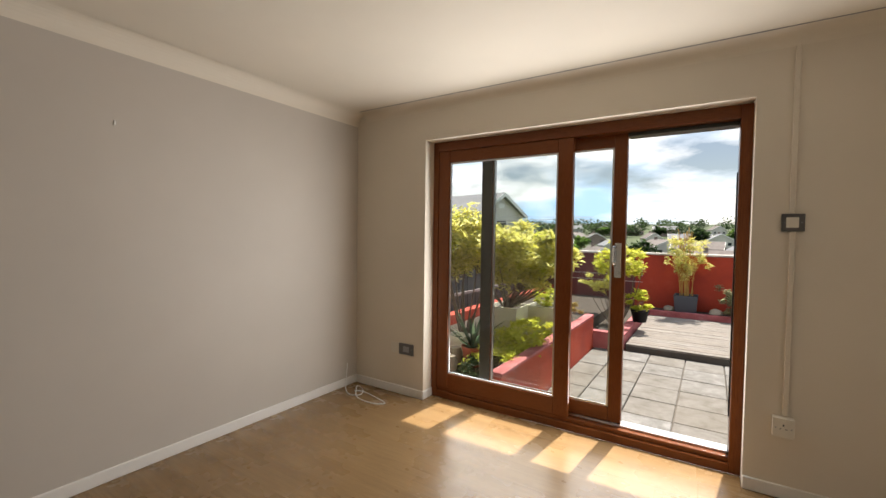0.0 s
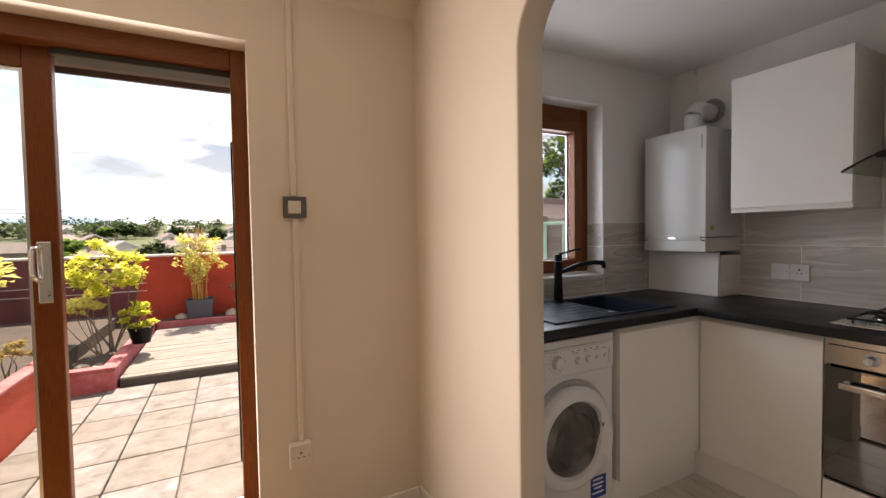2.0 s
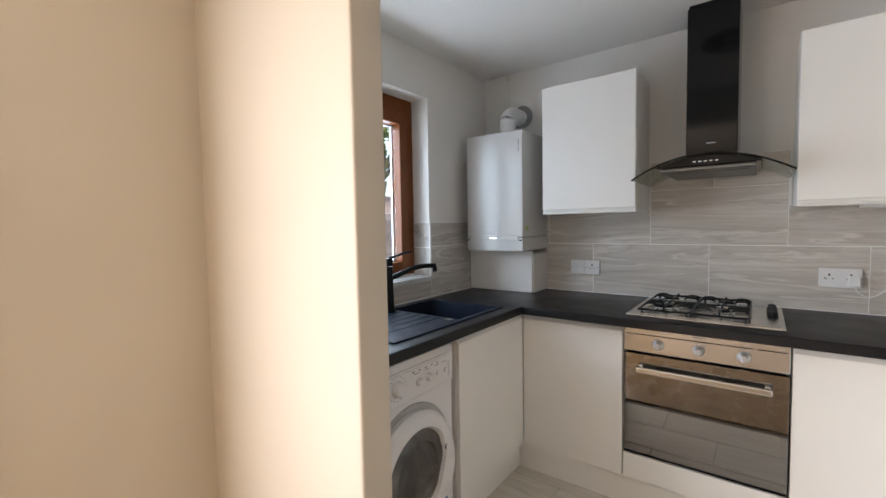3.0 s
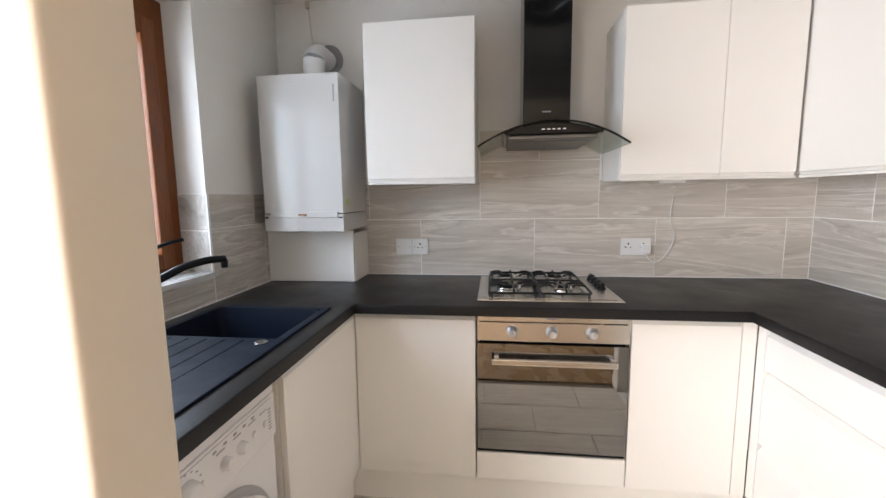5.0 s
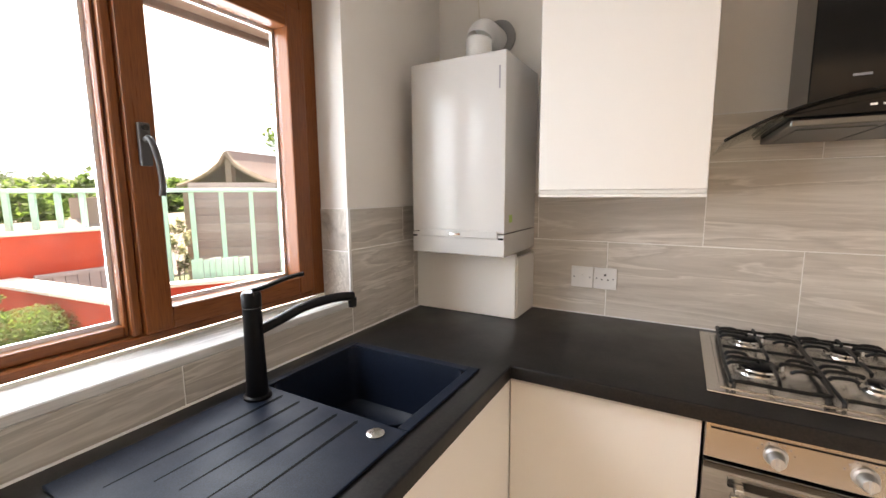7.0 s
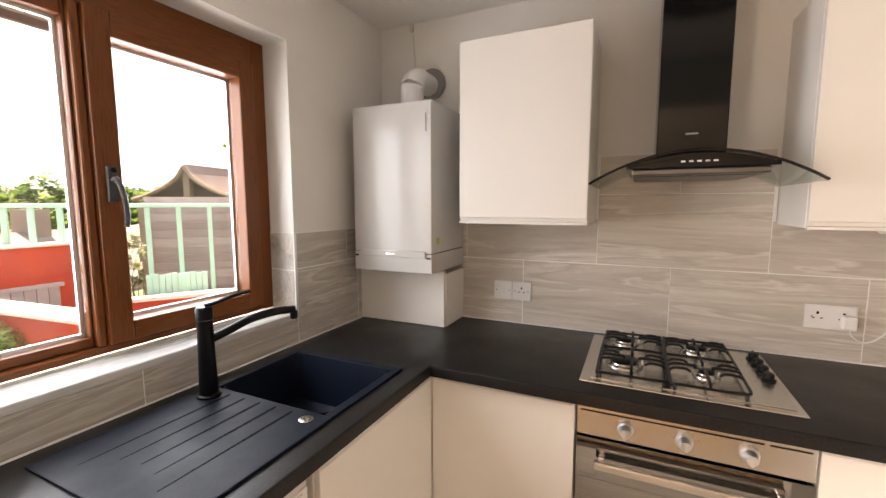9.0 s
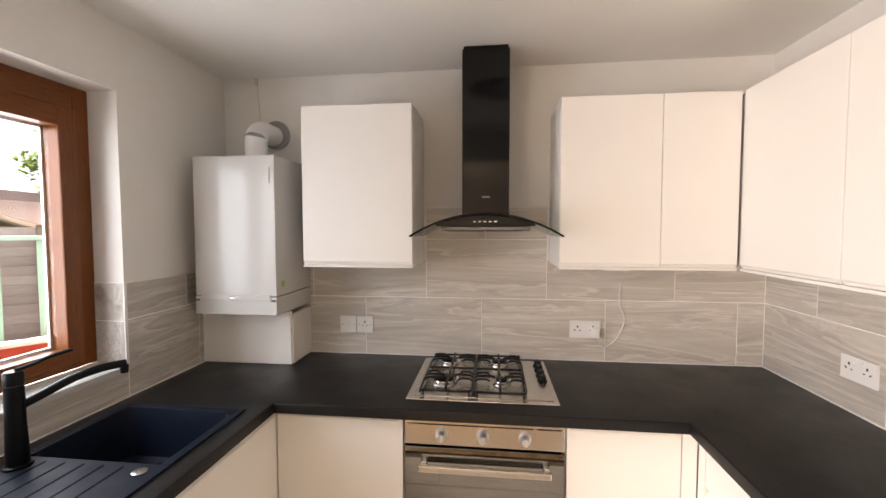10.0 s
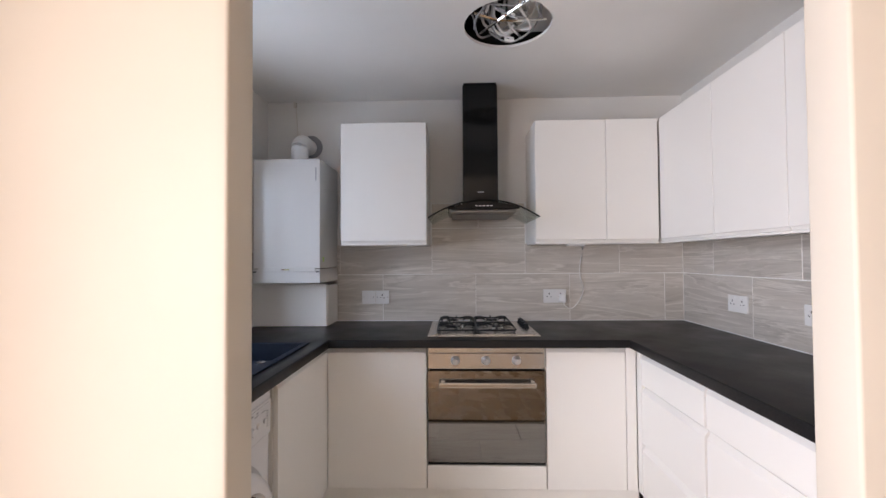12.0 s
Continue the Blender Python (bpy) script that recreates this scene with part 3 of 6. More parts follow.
# skirting and coving
b = box(LX0, LX0 + 0.014, LY0, PY, 0, 0.07, bevel=0.004)
structure("baseboard_west", b, M["gloss_trim"], "white gloss skirting board along the grey wall")
b = box(LX0 + 0.014, DX0, PY - 0.014, PY, 0, 0.07, bevel=0.004)
structure("baseboard_north", b, M["gloss_trim"], "white gloss skirting board beside the patio door")
structure("baseboard_reveal", box(DX0, DX0 + 0.012, PY - 0.014, 3.545, 0, 0.07, bevel=0.004), M["gloss_trim"], "short white skirting in the door reveal")
b = box(DX1, LX1 - 0.045, PY - 0.014, PY, 0, 0.07, bevel=0.004)
structure("baseboard_nook", b, M["gloss_trim"], "white gloss skirting board below the socket")
structure("baseboard_divider", prism([(LX1 - 0.014, AY1), (LX1 - 0.044, PY), (LX1 - 0.0301, PY), (LX1, AY1)], "z", 0, 0.07, bevel=0.004), M["gloss_trim"], "white gloss skirting on the dividing wall")
structure("baseboard_divider_south", box(LX1 - 0.014, LX1, LY0, AY0, 0, 0.07, bevel=0.004), M["gloss_trim"], "white gloss skirting on the dividing wall")


def cove(d, n=8):
    """A hollow quarter profile, as (out from the wall, down from the ceiling)."""
    return [(0, 0.003)] + [(0, d)] + [(d * (1 - math.cos(a)), d * (1 - math.sin(a)) + 0.003) for a in [math.pi / 2 * i / n for i in range(1, n)]] + [(d, 0.003)]


c = cove(0.07)
structure("crack", box(LX0 + 0.1, LX1 - 0.031, PY - 0.092, PY - 0.0865, CEIL - 0.0025, CEIL + 0.002), M["grey_line"], "thin dark crack between ceiling and coving")
structure("coving_north", prism([(PY - u * 1.22, CEIL - v) for u, v in c], "x", LX0 + 0.1, LX1 - 0.024), M["ceiling"], "cream plaster coving over the patio door")
c = cove(0.10)
structure("coving_west", prism([(LX0 + u, CEIL - v) for u, v in c], "y", LY0, PY), M["ceiling"], "cream plaster coving along the grey wall")

# ---- sliding patio door ----
door = thing("door_1", (-0.27, 3.6, 0), "oak-effect sliding patio door, one leaf slid open", "patio door", kind="structure")
FY = 3.545
b = box(DX0, DX0 + 0.048, FY, 3.70, 0, DZ, bevel=0.003)
box(DX1 - 0.058, DX1, FY, 3.70, 0, DZ, bevel=0.003, bm=b)
part("frame_jamb", b, M["frame"], door)
b = box(DX0 + 0.048, DX1 - 0.058, FY, 3.70, DZ - 0.075, DZ, bevel=0.003)
box(DX0 + 0.048, DX1 - 0.058, FY, 3.70, 0, 0.055, bevel=0.003, bm=b)
box(DX0 + 0.048, DX1 - 0.058, FY + 0.018, 3.70, 0.0555, 0.085, bevel=0.003, bm=b)
part("frame_rail", b, M["frame_h"], door)


def leaf_frame(name, x0, x1, gx0, gx1, gz0, gz1, z0, z1, y0, y1, mats, label):
    f = part(name, box(x0, gx0, y0, y1, z0, z1, bevel=0.006, segs=2), mats[0], door, label)
    b = box(gx1, x1, y0, y1, z0, z1, bevel=0.006, segs=2)
    part("stile", b, mats[0], f)
    b = box(gx0, gx1, y0 + 0.002, y1 - 0.002, z0, gz0, bevel=0.005, segs=2)
    box(gx0, gx1, y0 + 0.002, y1 - 0.002, gz1, z1, bevel=0.005, segs=2, bm=b)
    part("rail", b, mats[1], f)
    # glazing beads
    b = box(gx0, gx0 + 0.012, y0 + 0.012, y0 + 0.02, gz0, gz1)
    box(gx1 - 0.012, gx1, y0 + 0.012, y0 + 0.02, gz0, gz1, bm=b)
    box(gx0 + 0.012, gx1 - 0.012, y0 + 0.012, y0 + 0.02, gz0, gz0 + 0.012, bm=b)
    box(gx0 + 0.012, gx1 - 0.012, y0 + 0.012, y0 + 0.02, gz1 - 0.012, gz1, bm=b)
    part("glazing_bead", b, M["alu"], f, "grey metal glazing bead")
    p = part("pane", box(gx0 + 0.003, gx1 - 0.003, y0 + 0.021, y0 + 0.025, gz0 + 0.002, gz1 - 0.002), M["glass"], f, "clear glass pane")
    p.visible_shadow = False
    return f


leaf_frame("fixed_leaf", -1.277, -0.193, -1.178, -0.298, 0.205, 1.918, 0.086, 2.01, 3.556, 3.604, (M["frame"], M["frame_h"]), "fixed oak-effect door leaf")
sl = leaf_frame("sliding_leaf", -0.915, 0.137, -0.822, 0.055, 0.197, 1.93, 0.10, 2.02, 3.622, 3.668, (M["frame"], M["frame_h"]), "sliding oak-effect door leaf, half open")
# dark strips added over the sliding stile, its shadow put into their colour
b = box(-0.916, -0.821, 3.6685, 3.682, 0.10, 2.02, bevel=0.003)
part("outer_cover", b, M["dark_stile"], sl, "dark outer strip of the leaf, stile shade in its colour")
part("inner_shade_strip", box(-0.914, -0.824, 3.612, 3.6215, 0.10, 2.02, bevel=0.002), M["dark_stile"], sl, "dark inner strip of the leaf, stile shade in its colour")
b = box(0.075, 0.118, 3.606, 3.6215, 1.07, 1.30, bevel=0.005, segs=2)
h = part("door_handle", b, M["chrome"], sl, "chrome pull handle with a key lock")
b = tube(curve([(0.083, 3.606, 1.285), (0.075, 3.575, 1.27), (0.073, 3.57, 1.22), (0.075, 3.575, 1.17), (0.083, 3.606, 1.155)]), 0.008, 8)
part("grip", b, M["chrome"], h, smooth=True)
part("key_barrel", lathe([(0.011, 0), (0.011, 0.012), (0.008, 0.014)], (0.097, 3.594, 1.105), "y", 12), M["chrome"], h)
b = box(DX0 + 0.05, DX1 - 0.06, 3.61, 3.70, 0.0855, 0.098, bevel=0.002)
box(0.14, DX1 - 0.06, 3.70, 3.745, 0.05, 0.075, bevel=0.002, bm=b)
part("track", b, M["alu"], door, "aluminium sliding track")
part("top_track", box(0.139, DX1 - 0.06, 3.60, 3.70, 1.985, 2.0095, bevel=0.002), M["dark_stile"], door, "dark sliding track")
part("edge_strip", box(DX1 - 0.065, DX1 - 0.0585, 3.63, 3.66, 0.30, 1.72), M["rubber"], door, "black draught strip")

# ---- kitchen window ----
win = thing("window_1", (2.25, 3.6, WZ0), "oak-effect casement window over the sink", "window", kind="structure")
WY = 3.585
fz0, fz1 = 1.046, WZ1
b = box(WX0, WX0 + 0.090, WY, 3.66, fz0, fz1, bevel=0.004)
box(WX1 - 0.063, WX1, WY, 3.66, fz0, fz1, bevel=0.004, bm=b)
box(2.172, 2.194, WY, 3.66, fz0 + 0.023, fz1 - 0.088, bevel=0.004, bm=b)
part("frame_upright", b, M["frame"], win)
b = box(WX0 + 0.090, WX1 - 0.063, WY, 3.66, fz0, fz0 + 0.023, bevel=0.004)
box(WX0 + 0.090, WX1 - 0.063, WY, 3.66, fz1 - 0.088, fz1, bevel=0.004, bm=b)
part("frame_rail", b, M["frame_h"], win)


def sash(x0, x1, z0, z1, w, wz, y0, name, label):
    s = part(name, box(x0, x0 + w, y0, 3.645, z0, z1, bevel=0.006, segs=2), M["frame"], win, label)
    part("stile", box(x1 - w, x1, y0, 3.645, z0, z1, bevel=0.006, segs=2), M["frame"], s)
    b = box(x0 + w, x1 - w, y0, 3.645, z0, z0 + wz, bevel=0.005, segs=2)
    box(x0 + w, x1 - w, y0, 3.645, z1 - wz - 0.01, z1, bevel=0.005, segs=2, bm=b)
    part("rail", b, M["frame_h"], s)
    gx0, gx1, gz0, gz1 = x0 + w, x1 - w, z0 + wz, z1 - wz - 0.01
    b = box(gx0, gx0 + 0.010, 3.633, 3.641, gz0, gz1)
    box(gx1 - 0.010, gx1, 3.633, 3.641, gz0, gz1, bm=b)
    box(gx0 + 0.01, gx1 - 0.01, 3.633, 3.641, gz0, gz0 + 0.010, bm=b)
    box(gx0 + 0.01, gx1 - 0.01, 3.633, 3.641, gz1 - 0.010, gz1, bm=b)
    part("glazing_bead", b, M["alu"], s, "grey metal glazing bead")
    p = part("pane", box(gx0 + 0.003, gx1 - 0.003, 3.6115, 3.6455, gz0 + 0.002, gz1 - 0.002), M["glass"], s, "clear glass pane")
    p.visible_shadow = False
    return s


sash(1.791, 2.171, 1.070, 2.001, 0.008, 0.028, 3.605, "fixed_light", "fixed window light")
cs = sash(2.195, 2.736, 1.070, 2.001, 0.064, 0.058, 3.57, "casement", "closed opening casement")
b = box(2.214, 2.240, 3.556, 3.5695, 1.478, 1.578, bevel=0.004, segs=2)
h = part("window_handle", b, M["window_lever"], cs, "worn dark grey window handle")
b = tube(curve([(2.227, 3.557, 1.538), (2.229, 3.545, 1.541), (2.233, 3.535, 1.523), (2.240, 3.532, 1.483), (2.244, 3.534, 1.433), (2.242, 3.537, 1.408)]), 0.0075, 10)
part("lever", b, M["window_lever"], h, smooth=True)
part("lock_button", lathe([(0.007, 0), (0.007, 0.006)], (2.227, 3.549, 1.566), "y", 12), M["black_matt"], h)
part("window_sill", box(WX0, WX1, KY1 - 0.012, WY + 0.02, WZ0, 1.037, bevel=0.003), M["tile_sill"], win, "pale tiled window sill")
part("sealant", box(WX0, WX1, WY - 0.006, WY, 1.037, 1.046), M["old_plastic"], win, "white sealant bead")

# ---- kitchen wall tiles ----
TB = KX1 - 0.009         # face of the tiles on the hob wall
TS = KY0 + 0.009         # on the side wall
TW = KY1 - 0.009         # on the window wall
g = 0.0035
R1, R1B, R2, TOP2, TOPC, R3, R3B = 0.914, 1.2105, 1.2145, 1.355, 1.405, 1.511, 1.667


def run(cuts, lo, hi):
    """Pieces between lo and hi, cut at cuts, less a joint."""
    c = [lo] + sorted(x for x in cuts if lo + 0.01 < x < hi - 0.01) + [hi]
    return [(a + g / 2, b - g / 2) for a, b in zip(c, c[1:])]


b = box(TB + 0.0012, KX1, KY0, KY1, 0.90, TOPC)
box(TB + 0.0012, KX1, 1.775, 2.38, TOPC, R3B, bm=b)
tw_e = structure("tiling_east", b, M["grout"], "grey veined wall tiles behind the hob")
tw_s = structure("tiling_side", box(KX0, TB, KY0, TS - 0.0012, 0.90, TOPC), M["grout"], "grey veined wall tiles above the side worktop")
b = box(WX1, TB, TW + 0.0012, KY1, 0.90, TOP2)
box(KX0, WX1, TW + 0.0012, KY1, 0.90, WZ0, bm=b)
box(WX1 - 0.006, WX1, KY1, WY, 1.038, TOP2 + 0.004, bm=b)
tw_w = structure("tiling_window", b, M["grout"], "grey veined wall tiles round the window")
bx = []
for a, c in run([2.698, 2.095, 1.493, 0.892], TS, TW):
    bx.append((TB, TB + 0.008, a, c, R1, R1B))
for a, c in run([2.98, 2.378, 1.776, 1.175], TS, TW):
    bx.append((TB, TB + 0.008, a, c, R2, R3 - 0.0035 if 1.7 < a < 2.0 else TOPC - 0.001))
for a, c in run([2.077], 1.776, 2.378):
    bx.append((TB, TB + 0.008, a, c, R3, R3B))
WALL_TILES = [(tw_e, bx, "tile_y")]
bx = []
for a, c in run([2.826, 2.224], KX0, TB):
    bx.append((a, c, TS - 0.008, TS, R1, R1B))
for a, c in run([3.132, 2.527, 1.925], KX0, TB):
    bx.append((a, c, TS - 0.008, TS, R2, TOPC - 0.001))
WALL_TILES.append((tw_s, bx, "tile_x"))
bx = []
for a, c in run([3.2], WX1, TB):
    bx.append((a, c, TW, TW + 0.008, R1, R1B))
for a, c in run([3.12], WX1, TB):
    bx.append((a, c, TW, TW + 0.008, R2, TOP2))
for a, c in run([2.208], KX0, WX1):
    bx.append((a, c, TW, TW + 0.008, R1, WZ0 - 0.001))
bx.append((WX1 - 0.009, WX1 - 0.003, TW, WY - 0.001, 1.039, R1B - 0.004))
bx.append((WX1 - 0.009, WX1 - 0.003, TW, WY - 0.001, R2 - 0.004, TOP2))
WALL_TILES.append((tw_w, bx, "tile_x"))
b = box(TB - 0.001, TB + 0.009, 1.766, 1.7745, TOPC, R3B + 0.006)
box(TB - 0.001, TB + 0.009, 2.3805, 2.389, TOPC, R3B + 0.006, bm=b)
box(TB - 0.001, TB + 0.009, 1.7745, 2.3805, R3B, R3B + 0.006, bm=b)
structure("trim_tiles", b, M["white_plastic"], "white tile edge trim behind the hood")
b = box(WX1 - 0.0105, WX1 + 0.0015, TW - 0.0015, TW + 0.004, 1.038, TOP2 + 0.004)
box(WX1 + 0.0015, 3.14, TW - 0.0015, TW + 0.006, TOP2, TOP2 + 0.004, bm=b)
structure("trim_window", b, M["white_plastic"], "white tile edge trim beside the window")

# ---- worktop ----
WT0, WT1 = 0.872, 0.911
xs = [KX0 + 0.002, 1.955, 2.385, 2.705, 2.80, TB - 0.001]
ys = [TS + 0.001, 1.382, 2.858, 2.935, 3.375, TW - 0.001]
holes = {(i, 1) for i in range(4)} | {(1, 3), (2, 3)}
b = slab(xs, ys, holes, WT0, WT1, 0.006)
wt = single("worktop", b, M["worktop"], (2.8, 2.0, WT0), "continuous matt black laminate worktop round three sides", "worktop", smooth=True)
b = tube([(KX0 + 0.01, TW - 0.002, WT1), (TB - 0.002, TW - 0.002, WT1)], 0.004, 6)
tube([(TB - 0.002, TW - 0.004, WT1), (TB - 0.002, TS + 0.004, WT1)], 0.004, 6, bm=b)
tube([(TB - 0.004, TS + 0.002, WT1), (KX0 + 0.01, TS + 0.002, WT1)], 0.004, 6, bm=b)
part("sealant_strip", b, M["white_plastic"], wt, "white sealant line")

# ---- base units ----
FX, FYW, FYS = 2.857, 2.882, 1.327      # door fronts of the three runs


def door_front(name, a, c, z0, z1, run_, unit, label="", split=True):
    """A handleless slab door with a sloped finger pull at its top."""
    t, ch = 0.019, 0.016
    if run_ == "x":        # faces -x
        prof = [(FX + ch, z1), (FX, z1 - 0.024), (FX, z0), (FX + t, z0), (FX + t, z1)]
        bm = prism([(p[0], p[1]) for p in prof], "y", a, c, bevel=0.0012)
    elif run_ == "y-":     # faces -y
        prof = [(FYW + ch, z1), (FYW, z1 - 0.024), (FYW, z0), (FYW + t, z0), (FYW + t, z1)]
        bm = prism(prof, "x", a, c, bevel=0.0012)
    else:
        prof = [(FYS - ch, z1), (FYS, z1 - 0.024), (FYS, z0), (FYS - t, z0), (FYS - t, z1)]
        bm = prism(prof, "x", a, c, bevel=0.0012)
    return part(name, bm, M["white_unit"], unit, label)


def carcass(unit, x0, x1, y0, y1, z0=0.15, z1=0.8715):
    return part("body", box(x0, x1, y0, y1, z0, z1, bevel=0.001), M["white_unit"], unit)


UB = FX + 0.0205
u = thing("base_unit", (3.1, 2.62, 0), "white handleless corner base unit beside the oven", "kitchen cabinet", "base units")
carcass(u, UB, TB - 0.05, 2.376, 2.860)
part("corner_post", box(FX + 0.001, 2.90, 2.8825, 2.92, 0.155, 0.871), M["white_unit"], u)
door_front("door", 2.378, 2.879, 0.155, 0.862, "x", u)
u = thing("base_unit", (3.1, 1.6, 0), "white handleless base unit on the other side of the oven", "kitchen cabinet", "base units")
carcass(u, UB, TB - 0.05, 1.345, 1.776)
door_front("door", 1.383, 1.774, 0.155, 0.862, "x", u)
part("filler", box(FX, FX + 0.02, 1.330, 1.380, 0.155, 0.871, bevel=0.001), M["white_unit"], u)
u = thing("base_unit", (2.55, 3.15, 0), "white handleless sink base unit under the window", "kitchen cabinet", "base units")
part("body", box(2.262, 2.28, FYW + 0.0205, 3.42, 0.15, 0.8715, bevel=0.001), M["white_unit"], u)
part("side", box(2.834, 2.852, FYW + 0.0205, 3.42, 0.15, 0.8715, bevel=0.001), M["white_unit"], u)
door_front("door", 2.264, 2.8545, 0.155, 0.862, "y-", u)
pl = thing("plinth", (2.88, 2.3, 0), "white kitchen plinth along the base units", "plinth")
part("board", box(2.893, 2.908, 1.31, 2.935, 0.0, 0.150, bevel=0.001), M["white_unit"], pl)
part("board", box(2.262, 2.892, 2.925, 2.940, 0.0, 0.150, bevel=0.001), M["white_unit"], pl)
part("board", box(KX0 + 0.01, 2.892, 1.275, 1.290, 0.0, 0.150, bevel=0.001), M["white_unit"], pl)
for x0, x1 in ((2.292, 2.806), (1.70, 2.278)):
    u = thing("drawer_unit", ((x0 + x1) / 2, 1.05, 0), "white handleless three-drawer base unit", "kitchen cabinet", "drawer units")
    carcass(u, x0 - 0.004, x1 + 0.004, TS + 0.03, FYS - 0.021)
    for z0, z1 in ((0.694, 0.845), (0.412, 0.682), (0.155, 0.400)):
        door_front("drawer_front", x0, x1, z0, z1, "y+", u)
u = thing("filler_panel", (2.83, 1.2, 0), "white corner filler panel between two base units", "filler panel")
part("panel", box(2.812, 2.8565, FYS - 0.02, FYS, 0.155, 0.871, bevel=0.001), M["white_unit"], u)

# ---- wall cabinets ----
CX, CZ0, CZ1 = 3.141, 1.392, 2.106


def wall_cab_x(y0, y1, doors, label):
    u = thing("wall_cabinet", (3.3, (y0 + y1) / 2, CZ0), label, "kitchen cabinet", "wall cabinets")
    part("body", box(CX + 0.0205, KX1, y0, y1, CZ0 + 0.004, CZ1, bevel=0.001), M["white_unit"], u)
    for a, c in doors:
        prof = [(CX, CZ0 + 0.026), (CX, CZ1), (CX + 0.019, CZ1), (CX + 0.019, CZ0 + 0.012), (CX + 0.010, CZ0 + 0.012), (CX + 0.006, CZ0 + 0.022)]
        part("door", prism(prof, "y", a + 0.0012, c - 0.0012, bevel=0.001), M["white_unit"], u)
    part("lower_rail", box(CX + 0.002, CX + 0.0195, y0, y1, CZ0, CZ0 + 0.0105, bevel=0.001), M["white_unit"], u)
    return u


wall_cab_x(2.391, 2.893, [(2.391, 2.893)], "white handleless wall cabinet between the boiler and the hood")
ub = wall_cab_x(1.066, 1.763, [(1.361, 1.763), (1.066, 1.361)], "white handleless two-door wall cabinet beside the hood")
CYS = 1.060
for x0, x1 in ((2.652, 3.138), (2.228, 2.650), (1.70, 2.226)):
    u = thing("wall_cabinet", ((x0 + x1) / 2, 0.9, CZ0), "white handleless wall cabinet over the side worktop", "kitchen cabinet", "wall cabinets")
    part("body", box(x0, x1 if x1 < 3 else KX1, KY0, CYS - 0.0205, CZ0 + 0.016, CZ1, bevel=0.001), M["white_unit"], u)
    prof = [(CYS, CZ0 + 0.026), (CYS, CZ1), (CYS - 0.019, CZ1), (CYS - 0.019, CZ0 + 0.012), (CYS - 0.010, CZ0 + 0.012), (CYS - 0.006, CZ0 + 0.022)]
    part("door", prism(prof, "x", x0 + 0.0012, x1 - 0.0012, bevel=0.001), M["white_unit"], u)
    part("lower_rail", box(x0, x1, CYS - 0.0195, CYS - 0.002, CZ0, CZ0 + 0.0105, bevel=0.001), M["white_unit"], u)
part("transformer", box(3.22, 3.26, 1.46, 1.56, CZ0 - 0.012, CZ0 + 0.003, bevel=0.002), M["white_plastic"], ub, "white under-cabinet light driver")

# ---- oven ----
ov = thing("oven", (2.9, 2.076, 0.27), "built-in stainless steel single oven with dark glass", "oven")
OY0, OY1 = 1.781, 2.371
part("body", box(FX + 0.02, 3.38, OY0 + 0.01, OY1 - 0.01, 0.276, 0.86, bevel=0.001), M["black_matt"], ov)
cp = part("control_panel", box(FX - 0.004, FX + 0.0195, OY0, OY1, 0.757, 0.866, bevel=0.003, segs=2), M["steel"], ov, "brushed steel control panel")
part("slot", box(FX - 0.0055, FX - 0.0035, OY0 + 0.012, OY0 + 0.10, 0.834, 0.838), M["black_matt"], cp)
part("slot", box(FX - 0.0055, FX - 0.0035, OY0 + 0.113, OY1 - 0.012, 0.834, 0.838), M["black_matt"], cp)
part("badge", box(FX - 0.0055, FX - 0.0035, 2.05, 2.10, 0.850, 0.855), M["grey_line"], cp, "small grey maker's mark")
for y in (2.230, 2.077, 1.924):
    kn = part("knob", lathe([(0.0, -0.034), (0.013, -0.034), (0.016, -0.030), (0.018, -0.010), (0.023, -0.006), (0.024, 0.0)], (FX - 0.0042, y, 0.799), "x", 24, cap=False), M["knob_metal"], ov, "satin metal control knob", smooth=True)
    part("knob_ridge", box(FX - 0.043, FX - 0.036, y - 0.004, y + 0.004, 0.784, 0.815, bevel=0.002), M["knob_metal"], kn)
    b = bmesh.new()
    for a in range(7):
        an = math.pi * (0.1 + 0.8 * a / 6)
        cy, cz = y + 0.036 * math.cos(an), 0.799 + 0.036 * math.sin(an) * 0.9
        box(FX - 0.0052, FX - 0.0040, cy - 0.0016, cy + 0.0016, cz - 0.0016, cz + 0.0016, bm=b)
    part("markings", b, M["grey_line"], kn)
od = part("oven_door", box(FX + 0.002, FX + 0.0195, OY0, OY1, 0.290, 0.746, bevel=0.002), M["black_gloss"], ov, "dark glass oven door")
part("glass", box(FX - 0.003, FX + 0.0015, OY0 + 0.001, OY1 - 0.001, 0.290, 0.746, bevel=0.001), M["oven_glass"], od, "dark mirror-like glass")
hd = part("handle", box(FX - 0.047, FX - 0.029, 1.832, 2.313, 0.672, 0.697, bevel=0.005, segs=2), M["steel"], od, "flat steel bar handle")
for y in (1.845, 2.29):
    part("bracket", box(FX - 0.0295, FX - 0.0035, y - 0.006, y + 0.012, 0.676, 0.704, bevel=0.002), M["steel"], hd)
part("vent_strip", box(FX + 0.004, FX + 0.0195, OY0, OY1, 0.276, 0.288, bevel=0.001), M["black_matt"], ov, "black lower vent strip")
u = thing("base_unit", (3.1, 2.07, 0.15), "narrow white panel below the oven", "kitchen cabinet", "base units")
part("panel", box(FX, FX + 0.019, OY0 - 0.002, OY1 + 0.002, 0.155, 0.272, bevel=0.0015), M["white_unit"], u)
part("body", box(UB, TB - 0.05, OY0, OY1, 0.1505, 0.27, bevel=0.001), M["white_unit"], u)

